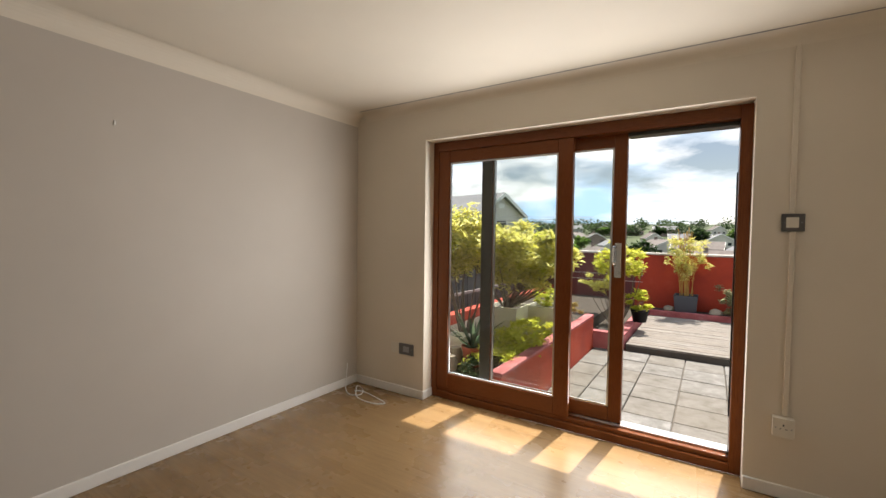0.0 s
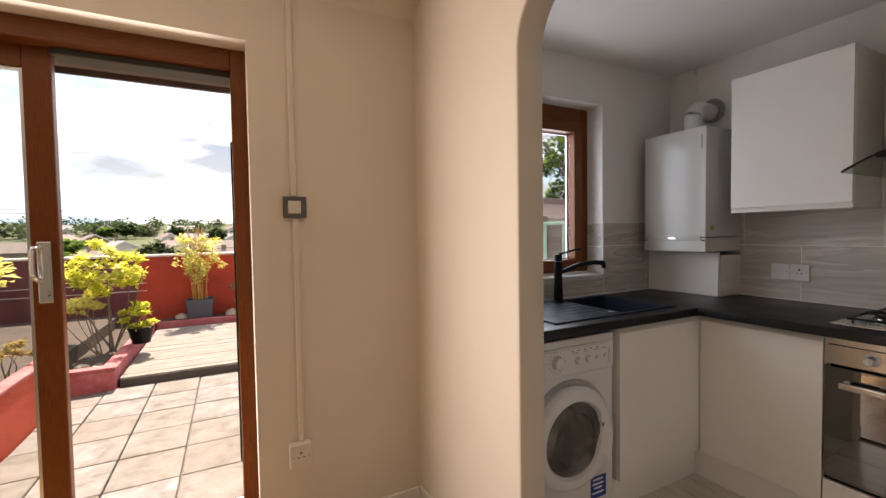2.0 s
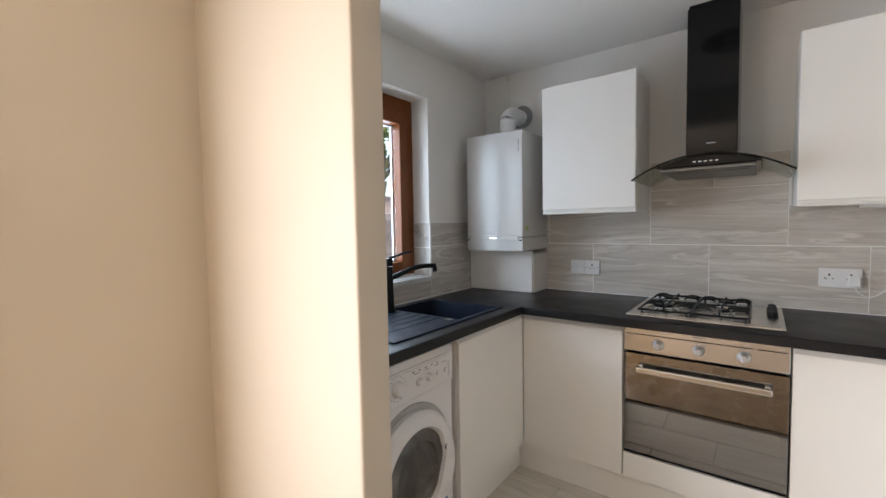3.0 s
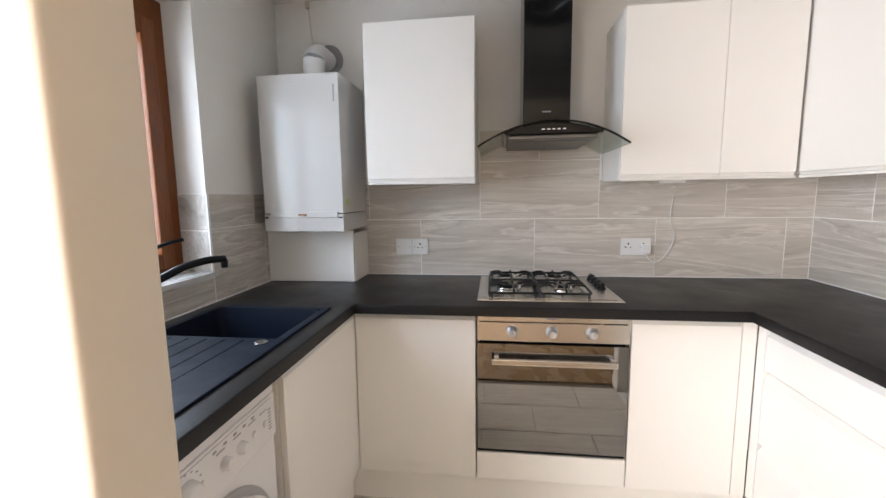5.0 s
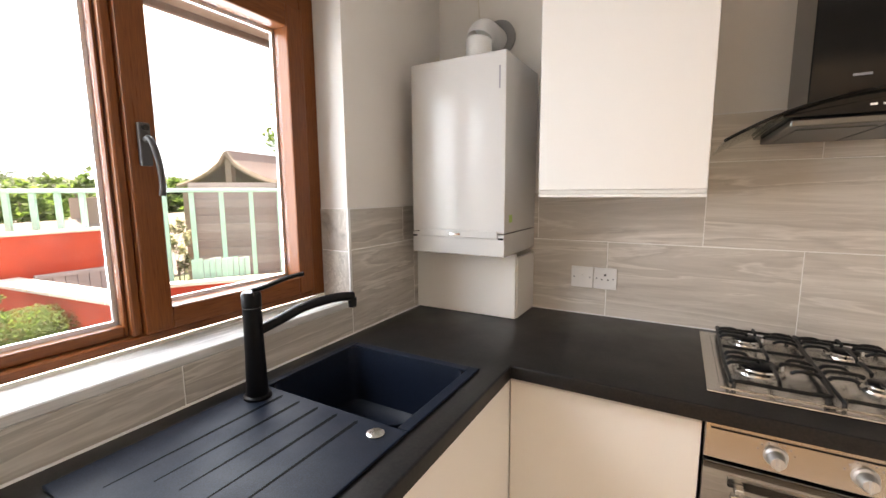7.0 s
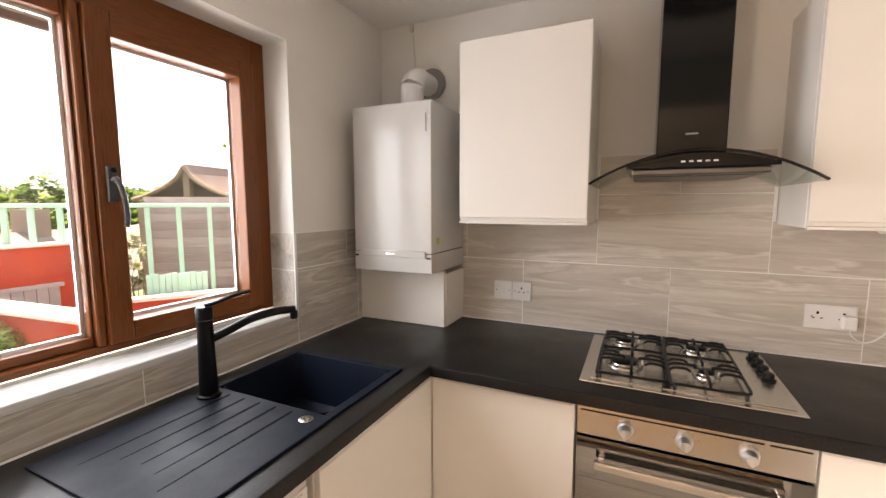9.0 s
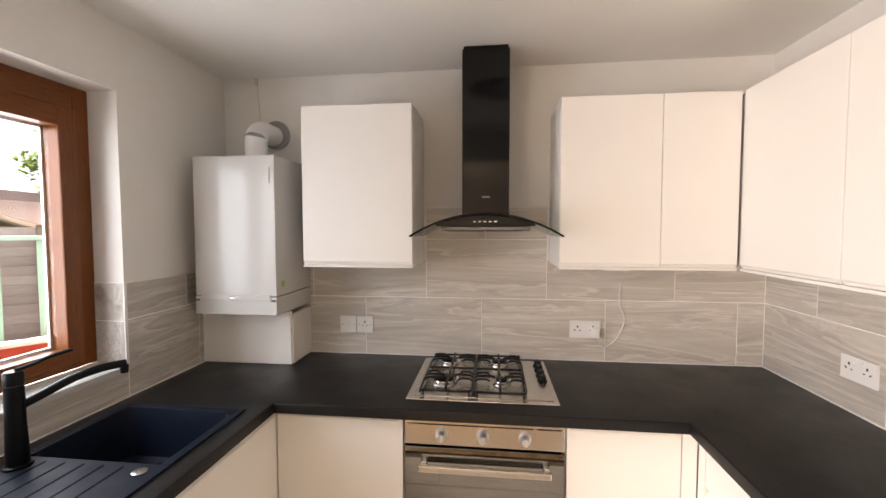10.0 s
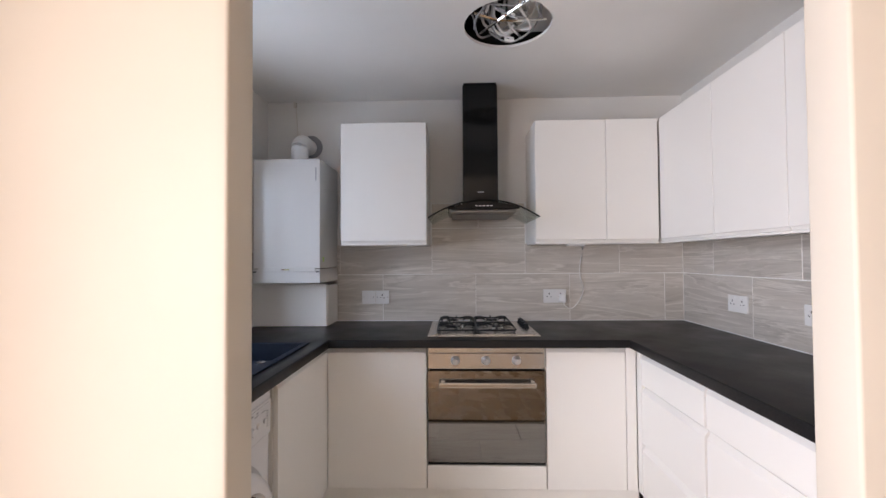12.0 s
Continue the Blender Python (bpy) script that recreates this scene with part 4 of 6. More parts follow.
# ---- gas hob ----
HZ = WT1
hob = thing("gas_hob", (3.15, 2.08, HZ), "stainless steel four-burner gas hob on the black worktop", "hob")
HX0, HX1, HY0, HY1 = 2.884, 3.392, 1.794, 2.372
b = box(HX0, HX1, HY0, HY1, HZ, HZ + 0.006, bevel=0.003, segs=2)
box(HX0 + 0.03, HX1 - 0.03, HY0 + 0.02, HY1 - 0.03, HZ + 0.0062, HZ + 0.009, bevel=0.0025, bm=b, segs=2)
part("plate", b, M["steel"], hob, "brushed steel hob plate")
P0 = HZ + 0.009
for x, y, r in ((3.066, 2.245, 0.046), (3.310, 2.247, 0.036), (3.066, 2.004, 0.026), (3.310, 2.008, 0.036)):
    bn = part("burner", lathe([(r + 0.014, 0), (r + 0.012, 0.006), (r + 0.002, 0.010), (r, 0.014)], (x, y, P0), n=28), M["satin"], hob, "satin metal gas burner", smooth=True)
    part("burner_cap", lathe([(r - 0.003, 0.0142), (r - 0.002, 0.020), (r - 0.006, 0.023)], (x, y, P0), n=28), M["black_matt"], bn, smooth=True)
    part("igniter", lathe([(0.003, 0.0), (0.003, 0.016)], (x + 0.5 * r, y - r - 0.010, P0), n=8), M["white_plastic"], bn)
for y0, y1 in ((2.122, 2.322), (1.912, 2.112)):
    s = thing("pan_support", ((HX0 + HX1) / 2, (y0 + y1) / 2, P0), "black cast pan support on the hob", "pan support", "pan supports")
    zt = P0 + 0.031
    x0, x1 = 2.918, 3.392 - 0.014
    r = 0.0047
    k = 0.022
    b = tube(curve([(x0 + k, y0, zt - 0.012), (x1 - k, y0, zt - 0.012), (x1, y0 + k, zt - 0.012), (x1, y1 - k, zt - 0.012), (x1 - k, y1, zt - 0.012), (x0 + k, y1, zt - 0.012), (x0, y1 - k, zt - 0.012), (x0, y0 + k, zt - 0.012), (x0 + k, y0, zt - 0.012)], 4)[:-1], r, 8, closed=True)
    part("rim", b, M["cast"], s, smooth=True)
    for xc in (3.066, 3.310):
        yc = (y0 + y1) / 2
        for off in (-0.040, 0.040):
            for sy in (-1, 1):
                ey = yc + sy * (y1 - y0) / 2
                b = tube(curve([(xc + off, ey, zt - 0.012), (xc + off, ey - sy * 0.012, zt - 0.002), (xc + off, yc + sy * 0.055, zt), (xc + off * 0.85, yc + sy * 0.040, zt - 0.010)], 4), r, 6)
                part("finger", b, M["cast"], s, smooth=True)
        for sx, sy in ((1, 0), (-1, 0), (0, 1), (0, -1)):
            ex = xc + sx * (0.122 if sx * (xc - 3.188) < 0 else (x1 - xc if sx > 0 else xc - x0))
            ey = yc + sy * (y1 - y0) / 2
            b = tube(curve([(ex, ey, zt - 0.012), (xc + (ex - xc) * 0.86, yc + (ey - yc) * 0.86, zt), (xc + (ex - xc) * 0.28, yc + (ey - yc) * 0.28, zt), (xc + (ex - xc) * 0.24, yc + (ey - yc) * 0.24, zt - 0.008)], 4), r, 6)
            part("finger", b, M["cast"], s, smooth=True)
    part("bar", tube([(3.188, y0, zt - 0.012), (3.188, y1, zt - 0.012)], r, 6), M["cast"], s, smooth=True)
    for x, y in ((x0 + 0.01, y0 + 0.01), (x1 - 0.01, y0 + 0.01), (x0 + 0.01, y1 - 0.01), (x1 - 0.01, y1 - 0.01)):
        part("foot", tube([(x, y, P0), (x, y, zt - 0.013)], 0.005, 8), M["rubber"], s, smooth=True)
for i, x in enumerate((3.115, 3.18, 3.245, 3.31)):
    kn = part("knob", lathe([(0.021, 0), (0.021, 0.005), (0.016, 0.008), (0.0155, 0.021), (0.013, 0.024)], (x, 1.832, P0), n=24), M["black_matt"], hob, "black control knob", smooth=True)
    part("knob_ridge", box(x - 0.018, x + 0.018, 1.829, 1.835, P0 + 0.020, P0 + 0.029, bevel=0.002), M["black_matt"], kn)
for x in (3.085, 3.35):
    part("marking", box(x - 0.004, x + 0.004, 1.868, 1.876, HZ + 0.0091, HZ + 0.0096), M["grey_line"], hob)

# ---- extractor hood ----
hood = thing("cooker_hood", (3.2, 2.073, 1.52), "black chimney cooker hood with a curved glass canopy", "cooker hood")
b = box(3.19, KX1, 1.972, 2.177, 1.60, 2.341, bevel=0.003)
ch = part("chimney", b, M["black_gloss"], hood, "glossy black chimney")
part("upper_sleeve", box(3.196, KX1, 1.978, 2.171, 2.341, CEILK, bevel=0.001), M["black_gloss"], ch)
HYC, HW = 2.073, 0.298


def arc(y):
    t = (y - HYC) / HW
    return 1.531 + 0.088 * (1 - t * t)


bm = bmesh.new()
N = 24
for top in (0, 1):
    rows = []
    for j in range(N + 1):
        y = HYC - HW + 2 * HW * j / N
        bow = 0.045 * (1 - ((y - HYC) / HW) ** 2)
        rows.append([bm.verts.new((x, y, arc(y) + 0.006 * top)) for x in (2.975 - bow, 3.19, KX1 - 0.004)])
    if top:
        up = rows
    else:
        lo = rows
for r, flip in ((lo, True), (up, False)):
    for a, c in zip(r, r[1:]):
        for i in range(2):
            f = (a[i], a[i + 1], c[i + 1], c[i])
            bm.faces.new(f[::-1] if flip else f)
for i in (0, 2):
    for j in range(N):
        bm.faces.new((lo[j][i], lo[j + 1][i], up[j + 1][i], up[j][i]))
for j in (0, N):
    for i in range(2):
        bm.faces.new((lo[j][i], lo[j][i + 1], up[j][i + 1], up[j][i]))
bmesh.ops.recalc_face_normals(bm, faces=bm.faces)
cg = part("glass_canopy", bm, M["glass_hood"], hood, "curved clear glass canopy", smooth=True)
pts = [(2.973 - 0.045 * (1 - ((HYC - HW + 2 * HW * j / 20 - HYC) / HW) ** 2), HYC - HW + 2 * HW * j / 20, arc(HYC - HW + 2 * HW * j / 20) + 0.003) for j in range(21)]
part("glass_edge", tube(pts, 0.0042, 6), M["black_gloss"], cg, "dark polished glass edge", smooth=True)
prof = [(1.886, 1.571), (2.260, 1.571), (2.262, 1.582)] + [(2.262 - 0.378 * i / 12, arc(2.262 - 0.378 * i / 12) - 0.003) for i in range(13)] + [(1.884, 1.582)]
prof = [(y, max(z, 1.583) if 1.884 < y < 2.262 else z) for y, z in prof]
body = part("body", prism(prof[2:-1] + [(1.884, 1.574), (2.262, 1.574)], "x", 2.945, 3.43, bevel=0.0015), M["black_gloss"], hood, "black hood body")
b = box(2.965, 3.40, 1.90, 2.246, 1.556, 1.5735, bevel=0.003)
un = part("underside", b, M["filter_metal"], hood, "grey metal grease filter")
for i in range(2):
    part("filter_mesh", box(3.02, 3.36, 1.925 + i * 0.155, 2.070 + i * 0.155, 1.553, 1.5558, bevel=0.001), M["filter_metal"], un)
for i in range(5):
    y = 2.073 + (i - 2) * 0.020
    part("button", box(2.9425, 2.9448, y - 0.0055, y + 0.0055, 1.589, 1.5935), M["white_plastic"], body, "small pale push button")
part("badge", box(3.1885, 3.1898, 2.055, 2.092, 1.70, 1.706), M["grey_line"], ch, "small grey maker's mark")

# ---- boiler and its boxing ----
bo = thing("boiler", (3.27, 3.19, 1.18), "white glossy wall-hung gas boiler in the corner", "boiler")
BX, BY0, BY1 = 3.094, 2.998, 3.385
part("casing", box(BX, KX1, BY0, BY1, 1.262, 1.890, bevel=0.004, segs=2), M["boiler"], bo, "glossy white steel casing")
lc = part("lower_cover", box(BX - 0.002, KX1, BY0 - 0.001, BY1 + 0.001, 1.178, 1.259, bevel=0.003, segs=2), M["boiler"], bo)
part("flap", box(BX - 0.010, BX - 0.0025, BY0 + 0.025, BY1 - 0.035, 1.243, 1.272, bevel=0.003, segs=2), M["boiler"], lc, "raised white flap")
part("clip", box(BX - 0.006, BX - 0.0045 + 0.003, BY0 + 0.003, BY0 + 0.022, 1.240, 1.247), M["black_matt"], lc)
part("clip", box(BX - 0.006, BX - 0.0045 + 0.003, BY1 - 0.02, BY1 - 0.002, 1.240, 1.247), M["black_matt"], lc)
part("maker_badge", box(BX - 0.0112, BX - 0.0102, 3.17, 3.215, 1.252, 1.259), M["chrome"], lc, "small chrome maker's mark")
part("rating_mark", box(BX - 0.001, BX + 0.0005, 3.018, 3.024, 1.765, 1.84), M["grey_line"], bo, "thin grey lettering bar")
part("energy_label", box(3.14, 3.17, BY0 - 0.001, BY0 + 0.0005, 1.30, 1.328), M["green_label"], bo, "small green label")
fx, fy = 3.27, 3.180
part("flue_collar", lathe([(0.068, 0), (0.068, 0.008), (0.060, 0.016)], (fx, fy, 1.8895), n=28), M["old_plastic"], bo, smooth=True)
pts = [(fx, fy, 1.90), (fx, fy, 1.975)] + [(fx + 0.075 * (1 - math.cos(a)), fy, 1.985 + 0.06 * math.sin(a)) for a in [math.pi / 2 * i / 10 for i in range(11)]] + [(KX1 - 0.02, fy, 2.045)]
part("flue_pipe", tube(pts, 0.051, 24), M["white_plastic"], bo, "white elbow flue pipe", smooth=True)
part("wall_seal", lathe([(0.074, 0), (0.072, 0.014), (0.055, 0.018)][::-1], (KX1 - 0.018, fy - 0.012, 2.052), "x", 28), M["grey_pvc"], bo, "grey flue wall seal", smooth=True)
bx_ = thing("pipe_boxing", (3.34, 3.2, WT1), "white painted boxing below the boiler", "pipe boxing")
part("front", box(3.226, 3.242, 3.001, TW, WT1 + 0.001, 1.170, bevel=0.002), M["white_unit"], bx_)
part("side", box(3.2425, TB, 2.996, 3.012, WT1 + 0.001, 1.155, bevel=0.002), M["white_unit"], bx_)
cb = thing("gas_pipe_stub", (KX1 - 0.01, 3.27, 2.1), "thin white cable with a plastic clip on the wall", "cable")
part("cable", tube(curve([(KX1 - 0.004, 3.258, 2.105), (KX1 - 0.004, 3.264, 2.18), (KX1 - 0.004, 3.27, 2.26), (KX1 - 0.004, 3.276, CEILK)]), 0.0022, 6), M["old_plastic"], cb)
part("clip", box(KX1 - 0.02, KX1, 3.268, 3.286, 2.315, 2.352, bevel=0.003), M["old_plastic"], cb)

# ---- sink and tap ----
SZ = WT1 + 0.0005
sk = thing("sink", (2.32, 3.15, WT1), "black composite sink with a grooved drainer", "sink")
xs = [1.925, 1.955, 2.385, 2.395, 2.685, 2.705, 2.725]
b = bmesh.new()
SY0, SY1 = 2.925, 3.385
# rim as a raised frame, the drainer and tap ledge
box(1.925, 2.365, SY0, SY1, SZ, SZ + 0.006, bevel=0.003, segs=2, bm=b)
rim = part("drainer", b, M["sink"], sk, "grooved black drainer")
b = box(2.3655, 2.725, SY0, SY0 + 0.028, SZ, SZ + 0.006, bevel=0.003, segs=2)
box(2.3655, 2.725, SY1 - 0.022, SY1, SZ, SZ + 0.006, bevel=0.003, segs=2, bm=b)
box(2.695, 2.725, SY0 + 0.0285, SY1 - 0.0225, SZ, SZ + 0.006, bevel=0.003, segs=2, bm=b)
part("rim", b, M["sink"], sk)
bm = bmesh.new()
loops = []
for z, ins in ((SZ + 0.003, 0.0), (SZ - 0.02, 0.004), (0.745, 0.012), (0.728, 0.030), (0.724, 0.06)):
    x0, x1, y0, y1 = 2.366 + ins, 2.694 - ins, SY0 + 0.029 + ins, SY1 - 0.023 - ins
    rr = 0.035
    lp = []
    for cx, cy, a0 in ((x1 - rr, y1 - rr, 0), (x0 + rr, y1 - rr, 90), (x0 + rr, y0 + rr, 180), (x1 - rr, y0 + rr, 270)):
        for q in range(6):
            a = radians(a0 + 90 * q / 5)
            lp.append(bm.verts.new((cx + rr * math.cos(a), cy + rr * math.sin(a), z)))
    loops.append(lp)
for a, c in zip(loops, loops[1:]):
    for i in range(len(a)):
        bm.faces.new((a[i], a[(i + 1) % len(a)], c[(i + 1) % len(a)], c[i]))
bm.faces.new(loops[-1])
bmesh.ops.recalc_face_normals(bm, faces=bm.faces)
for f in bm.faces:
    f.normal_flip()
bw = part("bowl", bm, M["sink"], sk, "deep black bowl", smooth=True)
part("waste", lathe([(0.038, 0), (0.040, 0.003), (0.030, 0.004)], (2.53, 3.16, 0.7245), n=24), M["satin"], bw, smooth=True)
# near-black strips laid on the drainer paint the shade inside its grooves
for i, y in enumerate((3.285, 3.225, 3.165, 3.105, 3.045)):
    x0 = 1.975 + (0, 0.05, 0.06, 0.05, 0.02)[i]
    b = prism([(x0, y - 0.0012), (2.20, y - 0.0042), (2.34, y - 0.0058), (2.348, y), (2.34, y + 0.0038), (2.20, y + 0.0028), (x0, y + 0.0008)], "z", SZ + 0.003, SZ + 0.0064)
    part("groove", b, M["groove"], rim, "dark strip for a drainage groove, its shade in the colour")
part("overflow_cap", lathe([(0.019, 0), (0.019, 0.003), (0.015, 0.005)], (2.325, 2.978, SZ + 0.006), n=24), M["satin"], sk, "round steel waste control", smooth=True)
tp = thing("tap", (2.315, 3.335, SZ + 0.006), "matt black single-lever kitchen mixer tap", "tap")
tz = SZ + 0.006
part("base_ring", lathe([(0.033, 0), (0.033, 0.006), (0.028, 0.009)], (2.315, 3.335, tz), n=24), M["black_matt"], tp, smooth=True)
part("column", lathe([(0.026, 0.009), (0.0225, 0.12), (0.0215, 0.225)], (2.315, 3.335, tz), n=28), M["black_matt"], tp, "black tap column", smooth=True)
part("head", lathe([(0.0225, 0.227), (0.0225, 0.258), (0.019, 0.264)], (2.315, 3.335, tz), n=28), M["black_matt"], tp, smooth=True)
part("lever", tube(curve([(2.315, 3.330, tz + 0.266), (2.345, 3.318, tz + 0.272), (2.385, 3.300, tz + 0.285), (2.43, 3.282, tz + 0.292)]), 0.006, 8, radii=None), M["black_matt"], tp, "thin black lever", smooth=True)
pts = curve([(2.325, 3.330, tz + 0.165), (2.37, 3.31, tz + 0.182), (2.43, 3.285, tz + 0.205), (2.50, 3.255, tz + 0.215), (2.555, 3.232, tz + 0.212)])
part("spout", tube(pts, 0.0125, 12), M["black_matt"], tp, "curved black spout", smooth=True)
part("nozzle", lathe([(0.011, -0.018), (0.012, 0.0), (0.012, 0.008)], (2.553, 3.233, tz + 0.200), n=16), M["black_matt"], tp, smooth=True)

# ---- washing machine ----
wm = thing("washing_machine", (1.95, 3.15, 0), "white front-loading washing machine under the worktop", "washing machine")
MX0, MX1, MY = 1.652, 2.242, 2.905
part("cabinet", box(MX0, MX1, MY + 0.002, 3.42, 0.02, 0.69, bevel=0.004, segs=2), M["appliance"], wm)
part("top", box(MX0, MX1, MY - 0.004, 3.42, 0.815, 0.848, bevel=0.005, segs=2), M["appliance"], wm)
cp = part("control_panel", box(MX0, MX1, MY - 0.006, 3.42, 0.692, 0.8145, bevel=0.006, segs=2), M["appliance"], wm)
part("detergent_drawer", box(MX0 + 0.012, MX0 + 0.19, MY - 0.0105, MY - 0.0062, 0.705, 0.80, bevel=0.003), M["appliance"], cp)
for i in range(7):
    part("print", box(MX0 + 0.02, MX0 + 0.10, MY - 0.0113, MY - 0.0107, 0.785 - i * 0.010, 0.788 - i * 0.010), M["grey_line"], cp)
dl = part("programme_dial", lathe([(0.022, -0.022), (0.026, -0.018), (0.030, 0.0)], (MX0 + 0.255, MY - 0.0062, 0.758), "y", 28), M["appliance"], cp, "white programme dial", smooth=True)
for i in range(16):
    a = 2 * math.pi * i / 16
    x, z = MX0 + 0.255 + 0.044 * math.cos(a), 0.758 + 0.044 * math.sin(a)
    part("mark", box(x - 0.003, x + 0.003, MY - 0.0068, MY - 0.0060, z - 0.0015, z + 0.0015), M["grey_line"], dl)
for x in (0.37, 0.43):
    part("small_dial", lathe([(0.011, -0.016), (0.014, -0.012), (0.016, 0.0)], (MX0 + x, MY - 0.0062, 0.750), "y", 20), M["appliance"], cp, smooth=True)
for x in (0.36, 0.42, 0.48, 0.53):
    part("print", box(MX0 + x - 0.015, MX0 + x + 0.015, MY - 0.0068, MY - 0.0060, 0.783, 0.786), M["grey_line"], cp)
for i in range(5):
    part("print", box(MX0 + 0.335 + i * 0.036, MX0 + 0.347 + i * 0.036, MY - 0.0068, MY - 0.0060, 0.791, 0.797), M["grey_line"], cp)
for i in range(7):
    part("print", box(MX0 + 0.553, MX0 + 0.566, MY - 0.0068, MY - 0.0060, 0.722 + i * 0.009, 0.725 + i * 0.009), M["grey_line"], cp)
part("print", box(MX0 + 0.005, MX1 - 0.02, MY - 0.0068, MY - 0.0060, 0.8050, 0.8062), M["grey_line"], cp)
for x in (0.485, 0.535):
    part("button", lathe([(0.008, -0.006), (0.009, 0.0)], (MX0 + x, MY - 0.0062, 0.750), "y", 16), M["appliance"], cp, smooth=True)
DC = (1.978, MY, 0.425)
# grey disc on the front; the shade of the door's hollow is its colour
part("door_recess_shade", lathe([(0.236, -0.0005), (0.233, -0.005), (0.20, -0.001)], (DC[0], DC[1], DC[2] + 0.012), "y", 48), M["appliance_shade"], wm, "grey disc round the door, the hollow's shade in its colour", smooth=True)


def bulge(a):
    """How far the door's grip swells, by the angle round the door; nought is towards the hinge's far side."""
    return max(0.0, math.cos(1.7 * (a + 0.35))) ** 2 if abs(a + 0.35) < 0.92 else 0.0


bm = bmesh.new()
loops = []
for ro, ri, y in ((0.222, 0, -0.002), (0.224, 0, -0.022), (0.212, 0, -0.040), (0.190, 0, -0.050), (0, 0.168, -0.048), (0, 0.158, -0.030)):
    lp = []
    for i in range(72):
        a = -math.pi + 2 * math.pi * i / 72
        w = bulge(a)
        rr = ro + 0.014 * w if ro else ri - 0.034 * w - 0.012 * math.exp(-((a - 0.42) / 0.10) ** 2)
        lp.append(bm.verts.new((DC[0] + rr * math.cos(a), DC[1] + y - (0.008 * w if -0.045 > y else 0), DC[2] + rr * math.sin(a))))
    loops.append(lp)
for p, q in zip(loops, loops[1:]):
    for i in range(72):
        bm.faces.new((p[i], p[(i + 1) % 72], q[(i + 1) % 72], q[i]))
bmesh.ops.recalc_face_normals(bm, faces=bm.faces)
dr = part("door", bm, M["appliance"], wm, "white round door ring with a moulded grip", smooth=True)
part("porthole", lathe([(0.159, -0.030), (0.14, -0.040), (0.115, -0.042), (0.105, -0.026), (0.06, -0.020), (0.02, -0.018)], DC, "y", 48), M["porthole"], dr, "smoky grey bowl-shaped glass", smooth=True)
part("latch", box(DC[0] + 0.150, DC[0] + 0.163, MY - 0.050, MY - 0.044, 0.455, 0.475), M["black_matt"], dr)
st = part("energy_sticker", box(2.105, 2.20, MY + 0.0010, MY + 0.0019, 0.105, 0.205), M["blue_label"], wm, "blue product sticker with white print")
for z, w in ((0.185, 0.06), (0.165, 0.07), (0.147, 0.05), (0.125, 0.07)):
    part("print", box(2.15 - w / 2, 2.15 + w / 2, MY + 0.0003, MY + 0.0009, z, z + 0.008), M["white_plastic"], st)
part("kick_strip", box(MX0 + 0.01, MX1 - 0.01, MY + 0.03, 3.40, 0.0, 0.019), M["black_matt"], wm)

# ---- sockets and switches ----


def socket(name, centre, w, h, facing, mat, label, holes=1, rocker=1, proud=0.009, screw=True):
    """A wall plate that faces -x, +x, -y or +y."""
    d = {"-x": (-1, 0), "+x": (1, 0), "-y": (0, -1), "+y": (0, 1)}[facing]
    s = (-d[1], d[0])      # along the wall

    def b3(u0, u1, z0, z1, o0, o1, bevel=0.0, bm=None):
        xs_ = sorted((centre[0] + s[0] * u0 + d[0] * o0, centre[0] + s[0] * u1 + d[0] * o1))
        ys_ = sorted((centre[1] + s[1] * u0 + d[1] * o0, centre[1] + s[1] * u1 + d[1] * o1))
        return box(xs_[0], xs_[1], ys_[0], ys_[1], centre[2] + z0, centre[2] + z1, bevel=bevel, bm=bm, segs=2)
    t = thing(name, centre, label, "electrical fitting")
    pl_ = part("plate", b3(-w / 2, w / 2, -h / 2, h / 2, 0, proud, 0.002), mat, t)
    for i in range(holes):
        u = (i - (holes - 1) / 2) * w / 2
        b_ = b3(u - 0.0035, u + 0.0035, 0.010, 0.019, proud, proud + 0.0006)
        b3(u - 0.015, u - 0.008, -0.006, -0.002, proud, proud + 0.0006, bm=b_)
        b3(u + 0.008, u + 0.015, -0.006, -0.002, proud, proud + 0.0006, bm=b_)
        part("pin_slots", b_, M["black_matt"], pl_)
    for i in range(rocker):
        u = (i - (rocker - 1) / 2) * 0.03 if holes != 2 else (i - 0.5) * 0.034
        part("rocker", b3(u - 0.006, u + 0.006, 0.022 if holes else -0.010, 0.036 if holes else 0.010, proud, proud + 0.004, 0.0012), mat if mat != M["satin"] else M["white_plastic"], pl_, "rocker switch")
    if screw:
        for u in (-w * 0.36, w * 0.36):
            part("screw", b3(u - 0.0025, u + 0.0025, -0.0025, 0.0025, proud, proud + 0.0005), M["grey_line"], pl_)
    return t, b3


socket("switched_spur", (TB, 2.791, 1.065), 0.086, 0.086, "-x", M["white_plastic"], "white fused switch plate on grey tiles", 0, 1)
socket("single_socket", (TB, 2.702, 1.065), 0.086, 0.086, "-x", M["white_plastic"], "white single wall socket on grey tiles", 1, 1)
socket("double_socket", (TB, 1.590, 1.068), 0.146, 0.086, "-x", M["white_plastic"], "white double wall socket with a small plug in it", 2, 2)
socket("double_socket", (2.926, TS, 1.070), 0.146, 0.086, "+y", M["white_plastic"], "white double wall socket over the side worktop", 2, 2)
socket("double_socket", (2.44, TS, 1.070), 0.146, 0.086, "+y", M["white_plastic"], "white double wall socket over the side worktop", 2, 2)
pg = thing("plug", (TB - 0.012, 1.548, 1.055), "small white plug-in adaptor with a thin lead", "plug")
